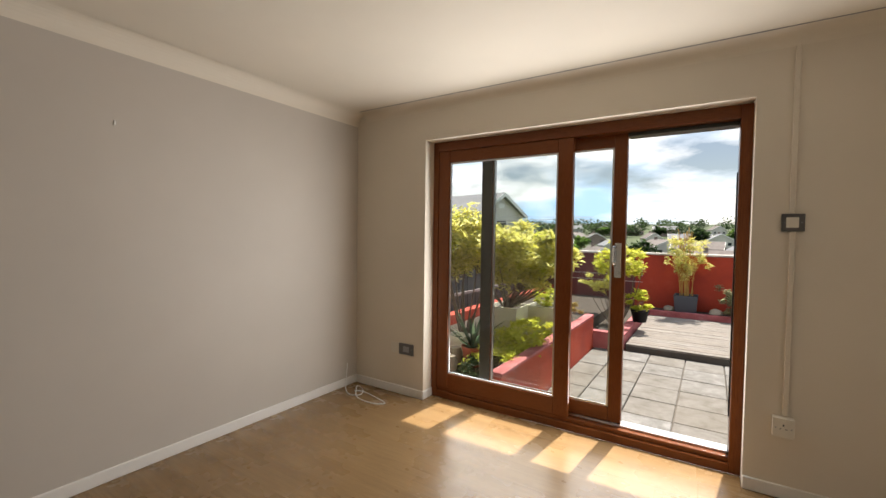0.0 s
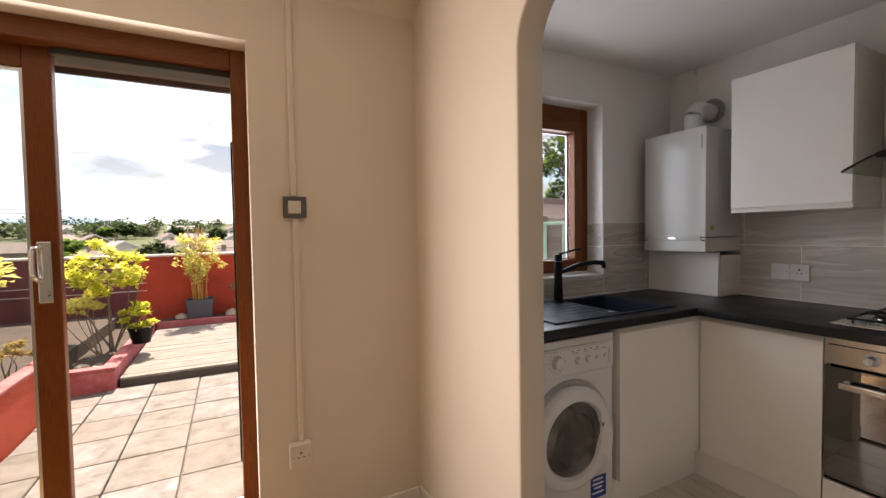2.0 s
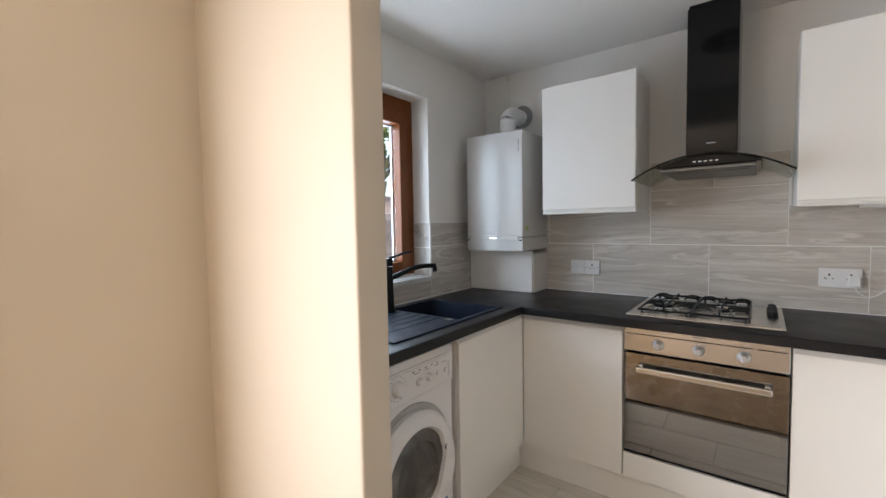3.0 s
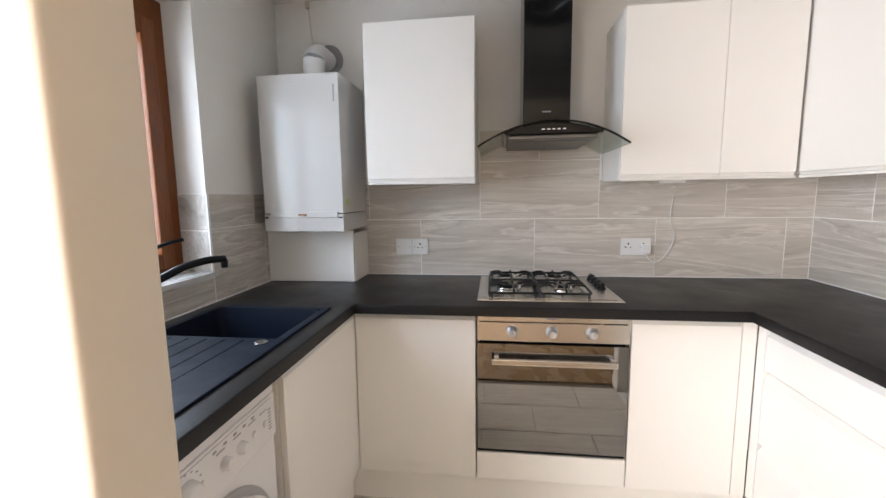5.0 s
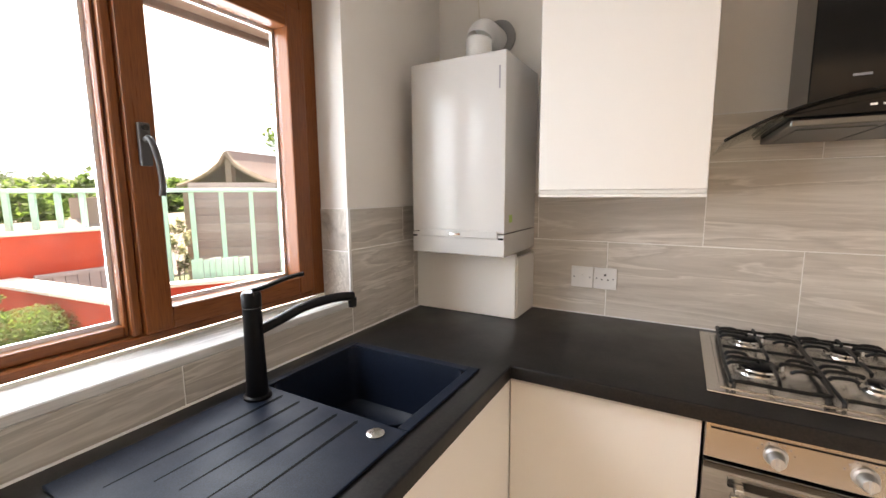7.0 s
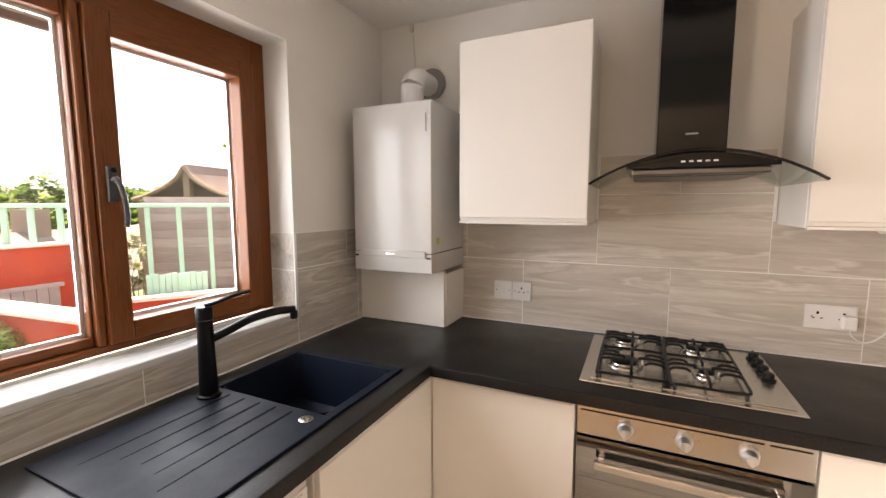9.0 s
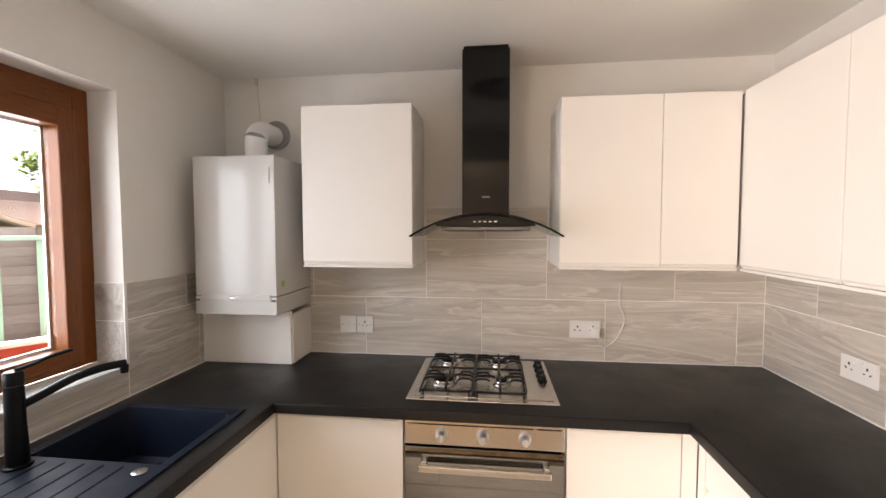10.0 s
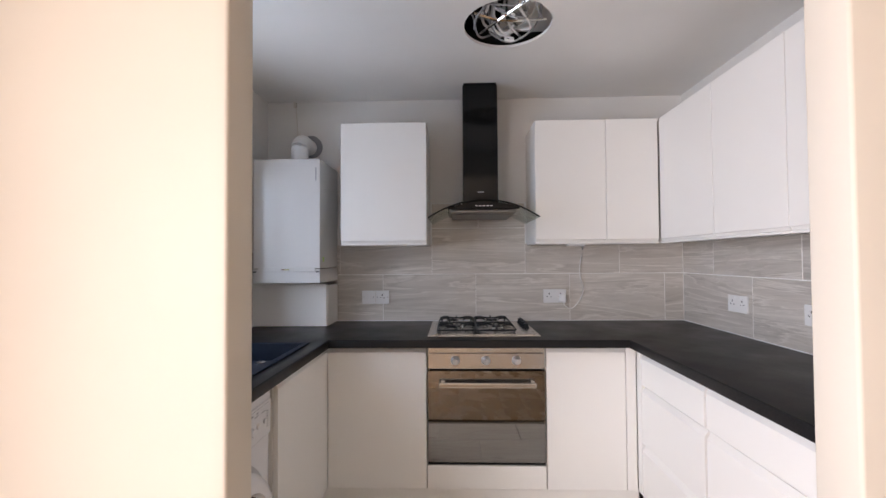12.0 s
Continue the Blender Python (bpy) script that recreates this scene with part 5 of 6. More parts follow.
part("body", box(TB - 0.045, TB - 0.0098, 1.528, 1.566, 1.035, 1.082, bevel=0.005, segs=2), M["white_plastic"], pg)
pts = curve([(TB - 0.03, 1.545, 1.036), (TB - 0.02, 1.53, 1.008), (TB - 0.012, 1.49, 0.99), (TB - 0.006, 1.44, 1.03), (TB - 0.006, 1.405, 1.12), (TB - 0.006, 1.43, 1.20), (TB - 0.006, 1.425, 1.29), (TB - 0.006, 1.41, 1.37), (3.26, 1.46, CZ0 - 0.004)])
part("lead", tube(pts, 0.0028, 6), M["white_plastic"], pg, "thin white lead", smooth=True)

# lounge fittings
t, b3 = socket("double_switch", (0.952, PY, 1.425), 0.092, 0.088, "-y", M["handle_metal"], "brushed steel control plate on the wall trunking", 0, 0, 0.022)
part("display", b3(-0.028, 0.022, -0.026, 0.026, 0.0221, 0.027, 0.003), M["old_plastic"], t, "square pale control face")
tr = thing("cable_trunking", (0.953, PY, 0.43), "slim cable trunking painted in the warm white of the wall", "trunking")
part("lower_run", box(0.942, 0.964, PY - 0.016, PY, 0.43, 1.38, bevel=0.003), M["wall"], tr)
part("upper_run", box(0.936, 0.958, PY - 0.016, PY, 1.47, 2.31, bevel=0.003), M["wall"], tr)
t, b3 = socket("double_socket_box", (0.945, PY, 0.380), 0.088, 0.098, "-y", M["old_plastic"], "aged white surface-mounted wall socket", 1, 1, 0.045)
t, b3 = socket("aerial_socket", (-1.497, PY, 0.383), 0.150, 0.092, "-y", M["handle_metal"], "brushed steel double socket low on the wall", 0, 0, 0.008)
part("insert", b3(-0.030, 0.030, -0.022, 0.024, 0.0081, 0.010, 0.002), M["grey_pvc"], t, "grey socket insert")
t, b3 = socket("blank_plate", (-1.615, PY, 0.383), 0.085, 0.090, "-y", M["old_plastic"], "faded blank plastic plate beside the socket", 0, 0, 0.003, False)
socket("light_switch", (LX1, 1.298, 1.345), 0.088, 0.088, "-x", M["satin"], "brushed steel light switch beside the archway", 0, 1)
cbl = thing("loose_cable", (-1.85, 3.3, 0), "loose white cable coiled on the floor in the corner", "cable")
pts = curve([(LX0 + 0.018, 3.30, 0.20), (LX0 + 0.02, 3.29, 0.12), (LX0 + 0.03, 3.27, 0.03), (-1.98, 3.22, 0.006), (-1.88, 3.16, 0.006), (-1.80, 3.20, 0.006), (-1.86, 3.30, 0.006), (-1.95, 3.33, 0.012), (-1.90, 3.26, 0.014), (-1.78, 3.15, 0.006), (-1.60, 3.13, 0.006), (-1.52, 3.19, 0.006), (-1.68, 3.24, 0.006), (-1.82, 3.27, 0.006), (-1.90, 3.24, 0.010)])
part("flex", tube(pts, 0.0045, 6), M["white_plastic"], cbl, smooth=True)
nl = thing("wall_hook", (LX0, 1.62, 1.90), "small white plastic hook on the grey wall", "hook")
part("peg", box(LX0, LX0 + 0.006, 1.617, 1.626, 1.893, 1.918, bevel=0.002), M["white_plastic"], nl)

# wires in the ceiling hole
wr = thing("ceiling_cables", (HC[0], HC[1], CEILK), "loose grey and white cables hanging in the open ceiling hole", "cable")
rnd = random.Random(5)
for i in range(10):
    a0 = rnd.uniform(0, 6.28)
    r0 = rnd.uniform(0.06, 0.16)
    pts = []
    for q in range(7):
        a = a0 + q * rnd.uniform(0.5, 0.8)
        pts.append((HC[0] + r0 * math.cos(a), HC[1] + r0 * math.sin(a), CEILK + 0.03 + 0.05 * math.sin(q * 1.3 + i) + 0.02))
    part("cable", tube(curve(pts, 5), 0.0045 if i % 3 else 0.0065, 6), M["white_plastic"] if i % 3 == 0 else M["grey_pvc"], wr, "white cable" if i % 3 == 0 else "grey cable", smooth=True)
for i in range(3):
    a = i * 1.1 + 0.4
    p = (HC[0] - 0.17 * math.cos(a), HC[1] - 0.17 * math.sin(a), CEILK + 0.02)
    q = (HC[0] + 0.16 * math.cos(a + 0.4), HC[1] + 0.16 * math.sin(a + 0.4), CEILK + 0.03)
    part("strap", tube(curve([p, ((p[0] + q[0]) / 2, (p[1] + q[1]) / 2 + 0.03, CEILK + 0.005), q]), 0.006, 6), M["chrome"], wr, "shiny flexible strap", smooth=True)
part("lamp_fitting", lathe([(0.03, 0), (0.034, 0.03), (0.02, 0.05)], (HC[0] + 0.03, HC[1] - 0.04, CEILK + 0.03), n=16), M["satin"], wr, smooth=True)

# ---- outdoors ----
GZ = -0.25


def ground_height(x, y):
    """The hill falls away behind the garden walls and rises again far off."""
    d = max(0.0, math.hypot(x * 0.6, y) - 13)
    drop = -7.5 * (1 - math.exp(-d / 22))
    rise = 14.0 * min(1.6, max(0.0, (d - 40) / 300)) ** 1.3
    return GZ - 0.06 + drop + rise + (noise.noise(Vector((x, y, 0)) * 0.02) * 1.2 if d > 5 else 0)


bm = bmesh.new()
rs = [0, 1.5, 3, 6, 9, 12, 16, 21, 28, 36, 46, 60, 80, 110, 150, 210, 300, 430, 600, 850, 1200, 1700, 2600]
prev = None
for r in rs:
    cur = [bm.verts.new((1 + r * math.cos(a), 3 + r * math.sin(a), ground_height(1 + r * math.cos(a), 3 + r * math.sin(a)) - (0.5 if r < 6 else 0))) for a in [2 * math.pi * i / 48 for i in range(48)]]
    if prev:
        for i in range(48):
            bm.faces.new((prev[i], cur[i], cur[(i + 1) % 48], prev[(i + 1) % 48]))
    prev = cur
structure("ground", bm, M["grass_far"], "green ground falling away beyond the garden", True)

terr = structure("pavement", box(-0.92, 5.2, OUT, 6.99, -0.6, GZ - 0.032), M["sandy"], "patio of riven stone slabs")
# house walls outside, soffit and fascia
b = box(-6.5, 7.5, 3.735, 4.215, 2.135, 2.15)
structure("soffit", b, M["soffit"], "brown-grey roof soffit over the patio door")
b = box(-6.5, 7.5, 4.2155, 4.235, 2.106, 2.30, bevel=0.003)
structure("fascia", b, M["fascia"], "dark brown fascia board")
structure("wall_outer_west", box(-6.5, LX0 - 0.1405, 3.50, OUT, -0.6, 2.5), M["render_wall"], "rendered outer house wall")
structure("wall_outer_east", box(KX1 + 0.1405, 7.5, 3.50, OUT, -0.6, 2.5), M["render_wall"], "rendered outer house wall")
structure("roof", box(-6.5, 7.6, -3.2, 4.235, 2.56, 2.75), M["roof_grey"], "flat-lying roof body of the house")


def wall_box(name, b, mat, at, label, cat="garden wall"):
    return single(name, b, mat, at, label, cat)


# low planter wall beside the patio
pw = thing("planter_wall", (-0.83, 5.2, GZ), "low red rendered planter wall with a faded pink top", "garden wall")
part("face", box(-0.885, -0.785, 3.76, 6.90, GZ - 0.1, 0.19, bevel=0.004), M["red"], pw)
part("top", box(-0.892, -0.775, 3.76, 6.90, 0.1905, 0.225, bevel=0.012, segs=2), M["pink"], pw, "faded pink painted top")
# second planter beside the deck
pw = thing("planter_wall", (-0.6, 8.2, GZ), "low red rendered planter box beside the deck", "garden wall")
part("face", box(-0.86, -0.38, 6.905, 7.02, GZ - 0.1, -0.045, bevel=0.004), M["pink"], pw)
part("face", box(-0.49, -0.38, 7.0205, 9.55, GZ - 0.1, -0.045, bevel=0.004), M["pink"], pw)
part("top", box(-0.87, -0.365, 6.90, 7.03, -0.0445, -0.010, bevel=0.010, segs=2), M["pink"], pw, "faded pink painted top")
part("top", box(-0.50, -0.365, 7.0305, 9.55, -0.0445, -0.010, bevel=0.010, segs=2), M["pink"], pw, "faded pink painted top")
structure("soil_bed", box(-3.0, -0.89, 3.76, 9.9, -0.6, 0.08), M["soil"], "dark soil of the raised bed")
structure("soil_box", box(-0.885, -0.50, 7.04, 9.9, -0.6, -0.08), M["soil"], "dark soil of the planter box")
# back wall and the edging in front of it
bw = thing("garden_wall", (0.5, 10.3, GZ), "tall red painted rear garden wall with a pale coping", "garden wall")
part("face", box(-0.7, 2.19, 10.2, 10.4, -0.7, 0.985, bevel=0.004), M["red"], bw)
part("face", box(-3.4, -0.7005, 10.2, 10.4, -0.7, 0.985, bevel=0.004), M["maroon"], bw, "dull maroon stretch of wall, shade in its colour")
part("coping", box(-3.45, 2.195, 10.16, 10.44, 0.9855, 1.025, bevel=0.006), M["coping_white"], bw, "pale stone coping")
for z in (0.55, 0.42):
    part("wire", tube([(-2.6, 10.15, z), (-0.55, 10.15, z)], 0.006, 6), M["coping_white"], bw, "pale horizontal line wire")
ed = thing("edging", (1, 9.7, -0.2), "low dark red edging kerb behind the deck", "kerb")
part("kerb", box(-0.36, 2.19, 9.62, 9.72, -0.4, -0.055, bevel=0.010, segs=2), M["pink"], ed)
structure("soil_back", box(-0.36, 2.19, 9.7205, 10.2, -0.6, -0.09), M["soil"], "dark soil strip at the back wall")
# deck
dk = structure("decking", box(-0.36, 2.19, 7.0, 9.615, -0.6, -0.175), M["deck_edge"], "weathered timber deck, one step up")
part("riser", box(-0.355, 2.19, 6.965, 6.9995, -0.29, -0.178, bevel=0.003), M["deck_edge"], dk, "dark front riser board")

PATIO = []
ys = [6.955 - 0.44 * i for i in range(9)]
xs = [-0.775, -0.455, -0.04, 0.375, 0.79, 1.205, 1.62, 2.035, 2.45, 2.865, 3.28, 3.695, 4.11]
for y0, y1 in zip(ys[1:], ys):
    for x0, x1 in zip(xs, xs[1:]):
        PATIO.append((x0 + 0.005, x1 - 0.005, max(y0 + 0.005, 3.75), y1 - 0.005, GZ - 0.031, GZ))
DECK = []
y = 6.966
while y < 9.58:
    for x0, x1 in ((-0.36, 1.0), (1.0, 2.19)):
        DECK.append((x0 + 0.003, x1 - 0.003, y, y + 0.112, -0.1745, -0.148))
    y += 0.119


# ---- plants ----
def leaves(n, centre, radii, size, rnd, flat=0.4, shape="ball", droop=0.0, narrow=0.45, clumps=0):
    """n small bent leaves scattered through an uneven crown."""
    bm = bmesh.new()
    cx, cy, cz = centre
    spots = []
    for i in range(clumps or 1):
        while True:
            p = Vector((rnd.uniform(-1, 1), rnd.uniform(-1, 1), rnd.uniform(-1, 1)))
            if 0.25 < p.length < 1:
                break
        spots.append((p * (0.95 if clumps else 0), rnd.uniform(0.10, 0.25) if clumps else 1.0))
    for i in range(n):
        s, sr = spots[rnd.randrange(len(spots))]
        while True:
            q = Vector((rnd.uniform(-1, 1), rnd.uniform(-1, 1), rnd.uniform(-1, 1)))
            if q.length < 1:
                break
        q = q * (0.55 + 0.45 * q.length)
        p = s + q * sr
        pos = Vector((cx + p.x * radii[0], cy + p.y * radii[1], cz + p.z * radii[2]))
        L = size * rnd.uniform(0.6, 1.3)
        az, el = rnd.uniform(0, 6.283), rnd.uniform(-0.5, 0.9) - droop
        d = Vector((math.cos(az) * math.cos(el), math.sin(az) * math.cos(el), math.sin(el)))
        sd = d.cross(Vector((rnd.uniform(-flat, flat), rnd.uniform(-flat, flat), 1))).normalized() * L * narrow * 0.5
        up = sd.cross(d).normalized() * L * 0.12
        v = [bm.verts.new(c) for c in (pos, pos + d * L * 0.45 + sd + up, pos + d * L, pos + d * L * 0.45 - sd + up)]
        bm.faces.new((v[0], v[1], v[2]))
        bm.faces.new((v[0], v[2], v[3]))
    return bm


def twigs(rnd, base, centre, radii, n, r0=0.012, bend=0.15):
    bm = bmesh.new()
    for i in range(n):
        a = rnd.uniform(0, 6.283)
        q = rnd.uniform(0.2, 0.9)
        end = (centre[0] + radii[0] * q * math.cos(a), centre[1] + radii[1] * q * math.sin(a), centre[2] + radii[2] * rnd.uniform(-0.4, 0.6))
        st = (base[0] + rnd.uniform(-0.03, 0.03), base[1] + rnd.uniform(-0.03, 0.03), base[2])
        mid = tuple((s * 0.5 + e * 0.5) + rnd.uniform(-bend, bend) * 0.5 for s, e in zip(st, end))
        pts = curve([st, mid, end], 4)
        tube(pts, r0, 5, bm=bm, radii=[r0 * (1 - 0.8 * k / (len(pts) - 1)) for k in range(len(pts))])
    return bm


def shrub(name, at, centre, radii, n, size, leafmat, label, seed, clumps=26, trunks=8, r0=0.012, extra=None, cat="shrub"):
    rnd = random.Random(seed)
    t = thing(name, at, label, cat)
    part("branches", twigs(rnd, at, centre, radii, trunks, r0), M["bark"], t, "thin grey-brown branches", smooth=True)
    part("leaves", leaves(n, centre, radii, size, rnd, clumps=clumps), M[leafmat], t, kind="stuff")
    if extra:
        part("inner_leaves", leaves(n // 5, centre, [r * 0.8 for r in radii], size, rnd, clumps=clumps // 2), M[extra], t, kind="stuff")
    return t


def pot_square(name, x, y, z, w, h, mat, label, taper=0.86):
    t = thing(name, (x, y, z), label, "plant pot")
    own = bmesh.new()
    rings = []
    for zz, s in ((0, taper * w / 2), (h, w / 2), (h, w / 2 - 0.02), (h - 0.04, w / 2 - 0.025)):
        rings.append([own.verts.new((x + a * s, y + b_ * s, z + zz)) for a, b_ in ((1, 1), (-1, 1), (-1, -1), (1, -1))])
    for p, q in zip(rings, rings[1:]):
        for i in range(4):
            own.faces.new((p[i], p[(i + 1) % 4], q[(i + 1) % 4], q[i]))
    own.faces.new(rings[0][::-1])
    bmesh.ops.recalc_face_normals(own, faces=own.faces)
    part("pot", own, mat, t)
    part("compost", box(x - w / 2 + 0.028, x + w / 2 - 0.028, y - w / 2 + 0.028, y + w / 2 - 0.028, z + h * 0.3, z + h - 0.038), M["soil"], t)
    return t


def pot_round(name, x, y, z, r, h, mat, label):
    t = thing(name, (x, y, z), label, "plant pot")
    part("pot", lathe([(r * 0.7, 0), (r * 0.95, h * 0.85), (r, h * 0.86), (r, h), (r * 0.9, h), (r * 0.88, h * 0.9)], (x, y, z), n=28, cap=False), mat, t, smooth=True)
    part("compost", lathe([(r * 0.5, h * 0.2), (r * 0.87, h * 0.9)], (x, y, z), n=20), M["soil"], t)
    return t


# bamboo in a slate planter
pot_square("planter", 0.235, 9.93, -0.09, 0.40, 0.34, M["slate"], "square slate-grey planter with bamboo against the red wall")
rnd = random.Random(3)
bam = thing("bamboo", (0.235, 9.93, 0.22), "golden bamboo clump in a slate-grey planter", "bamboo")
cn = bmesh.new()
for i in range(20):
    a, q = rnd.uniform(0, 6.283), rnd.uniform(0, 0.13)
    x, y = 0.235 + q * math.cos(a), 9.93 + q * math.sin(a)
    h = rnd.uniform(0.7, 1.35)
    tube(curve([(x, y, 0.2), (x + rnd.uniform(-0.03, 0.03) + 0.2 * (x - 0.235), y, 0.2 + h * 0.5), (x + rnd.uniform(-0.12, 0.12) + 1.0 * (x - 0.235), y + rnd.uniform(-0.1, 0.1), 0.2 + h)], 4), 0.007, 5, bm=cn)
part("cane_clump", cn, M["cane"], bam, "yellow canes", smooth=True, kind="stuff")
part("leaves", leaves(1700, (0.24, 9.9, 0.98), (0.40, 0.3, 0.52), 0.075, rnd, clumps=40, narrow=0.28, droop=0.4), M["leaf_gold"], bam, kind="stuff")

# big golden shrub over the raised bed, and its neighbours
shrub("shrub", (-1.46, 5.35, 0.45), (-1.22, 5.1, 1.09), (0.68, 0.46, 0.38), 5600, 0.082, "leaf_gold", "large golden-leaved shrub in the raised bed", 11, 90, 24, 0.016, "leaf_lime")
shrub("shrub", (-1.80, 4.95, 0.08), (-1.90, 5.0, 1.24), (0.44, 0.40, 0.46), 3400, 0.080, "leaf_gold", "golden-leaved shrub beside the dark fence", 12, 60, 8, 0.014, "leaf_lime")
shrub("shrub", (-0.62, 8.0, -0.08), (-0.60, 8.0, 0.93), (0.46, 0.36, 0.36), 2600, 0.062, "leaf_lime", "rounded lime-green shrub on a thin stem", 13, 40, 6, 0.014, "leaf_gold")
shrub("shrub", (-0.72, 7.9, -0.08), (-0.95, 7.9, 0.56), (0.30, 0.25, 0.15), 1100, 0.05, "leaf_gold", "small golden shrub in the planter box", 14, 22, 5, 0.009)
shrub("shrub", (-1.0, 6.4, 0.08), (-1.0, 6.4, 0.36), (0.18, 0.18, 0.14), 700, 0.045, "leaf_straw", "small straw-coloured shrub in the bed", 15, 14, 4, 0.008)
shrub("shrub", (0.95, 9.9, -0.09), (1.0, 9.85, 0.24), (0.36, 0.24, 0.34), 2200, 0.045, "leaf_pale", "pale variegated shrub at the red wall", 16, 26, 6, 0.010)
shrub("ground_cover", (-1.25, 4.9, 0.08), (-1.08, 4.9, 0.22), (0.30, 0.98, 0.16), 5200, 0.046, "leaf_lime", "low bright lime ground cover in the raised bed", 17, 60, 4, 0.006, "leaf_gold", "ground cover")
shrub("ground_cover", (-1.15, 4.0, 0.08), (-1.15, 4.05, 0.14), (0.22, 0.28, 0.10), 1500, 0.05, "leaf_dark", "low dark green plants in the raised bed", 18, 20, 4, 0.006, None, "ground cover")
pot_round("plant_pot", -0.32, 8.0, -0.009, 0.14, 0.20, M["black_matt"], "round black pot with a lime-green plant")
shrub("potted_plant", (-0.32, 8.0, 0.17), (-0.30, 8.0, 0.32), (0.24, 0.2, 0.16), 900, 0.06, "leaf_lime", "lime-green plant in a round black pot", 19, 14, 5, 0.008, None, "potted plant")
# cream planters
for x, y, w, h in ((-1.46, 5.40, 0.40, 0.41), (-1.12, 5.75, 0.36, 0.40), (-1.62, 4.50, 0.22, 0.20)):
    pot_square("planter", x, y, 0.081, w, h, M["cream_planter"], "square cream planter in the raised bed", 0.8)
shrub("potted_plant", (-1.12, 5.75, 0.42), (-1.10, 5.75, 0.60), (0.22, 0.2, 0.14), 900, 0.05, "leaf_lime", "green plant in a cream planter", 20, 14, 6, 0.008, None, "potted plant")
pot_round("plant_pot", -1.30, 4.22, 0.081, 0.11, 0.19, M["terracotta"], "terracotta pot with a spiky plant")
pot_round("plant_pot", -1.66, 4.00, 0.081, 0.10, 0.20, M["terracotta"], "small terracotta pot at the bed's end")
single("garden_stone", lathe([(0.075, 0), (0.085, 0.07), (0.06, 0.13), (0.02, 0.15)], (-1.42, 3.98, 0.081), n=14), M["stone"], (-1.42, 3.98, 0.081), "pale rounded garden stone on the soil", "stone", smooth=True)
single("garden_stone", lathe([(0.06, 0), (0.065, 0.10), (0.055, 0.16)], (-1.47, 4.18, 0.081), n=14), M["stone"], (-1.47, 4.18, 0.081), "upright grey garden stone on the soil", "stone", smooth=True)
ag = thing("spiky_plant", (-1.30, 4.22, 0.25), "grey-green plant with sword-like blades in a terracotta pot", "potted plant")
rnd = random.Random(8)
bm = bmesh.new()
for i in range(26):
    az, el, L = rnd.uniform(0, 6.283), rnd.uniform(0.5, 1.45), rnd.uniform(0.30, 0.52)
    d = Vector((math.cos(az) * math.cos(el), math.sin(az) * math.cos(el), math.sin(el)))
    sd = d.cross(Vector((0, 0, 1))).normalized() * 0.014
    p = Vector((-1.30, 4.22, 0.24))
    a0, a1 = bm.verts.new(p - sd), bm.verts.new(p + sd)
    m = p + d * L * 0.6
    b0, b1 = bm.verts.new(m - sd), bm.verts.new(m + sd)
    tip = bm.verts.new(p + d * L - Vector((0, 0, 0.04)))
    bm.faces.new((a0, a1, b1, b0))
    bm.faces.new((b0, b1, tip))
part("blades", bm, M["leaf_agave"], ag, kind="stuff")
# boulders by the back wall
for x, y, r in ((0.72, 9.86, 0.12), (-0.05, 9.9, 0.10), (-0.72, 7.2, 0.07), (-0.60, 7.16, 0.05)):
    b = lathe([(r * 0.6, -0.02), (r, r * 0.3), (r * 0.8, r * 0.8), (r * 0.2, r * 1.05)], (x, y, -0.085), n=12)
    for v in b.verts:
        v.co += Vector((noise.noise(v.co * 9) * 0.25 * r, noise.noise(v.co * 7 + Vector((3, 0, 0))) * 0.3 * r, 0))
    single("boulder", b, M["stone"], (x, y, -0.085), "rough grey boulder on the soil", "stone", smooth=True)

# boundary on the west: dark fence over a red wall
fw = thing("garden_wall", (-2.35, 7, 0), "low orange-red boundary wall below the dark fence", "garden wall")
part("face", box(-2.55, -2.40, 3.76, 10.2, -0.5, 0.22, bevel=0.005), M["red"], fw)
fn = thing("fence", (-2.62, 7, 0), "dark close-boarded timber fence", "fence")
part("rail", box(-2.60, -2.57, 3.76, 10.2, 0.42, 0.46), M["lap"], fn, "pale weathered rail")
for i in range(48):
    y = 3.78 + i * 0.134
    part("board", box(-2.64 - 0.006 * (i % 2), -2.615 - 0.006 * (i % 2), y, y + 0.128, 0.0, 1.02), M["dark_fence"], fn)


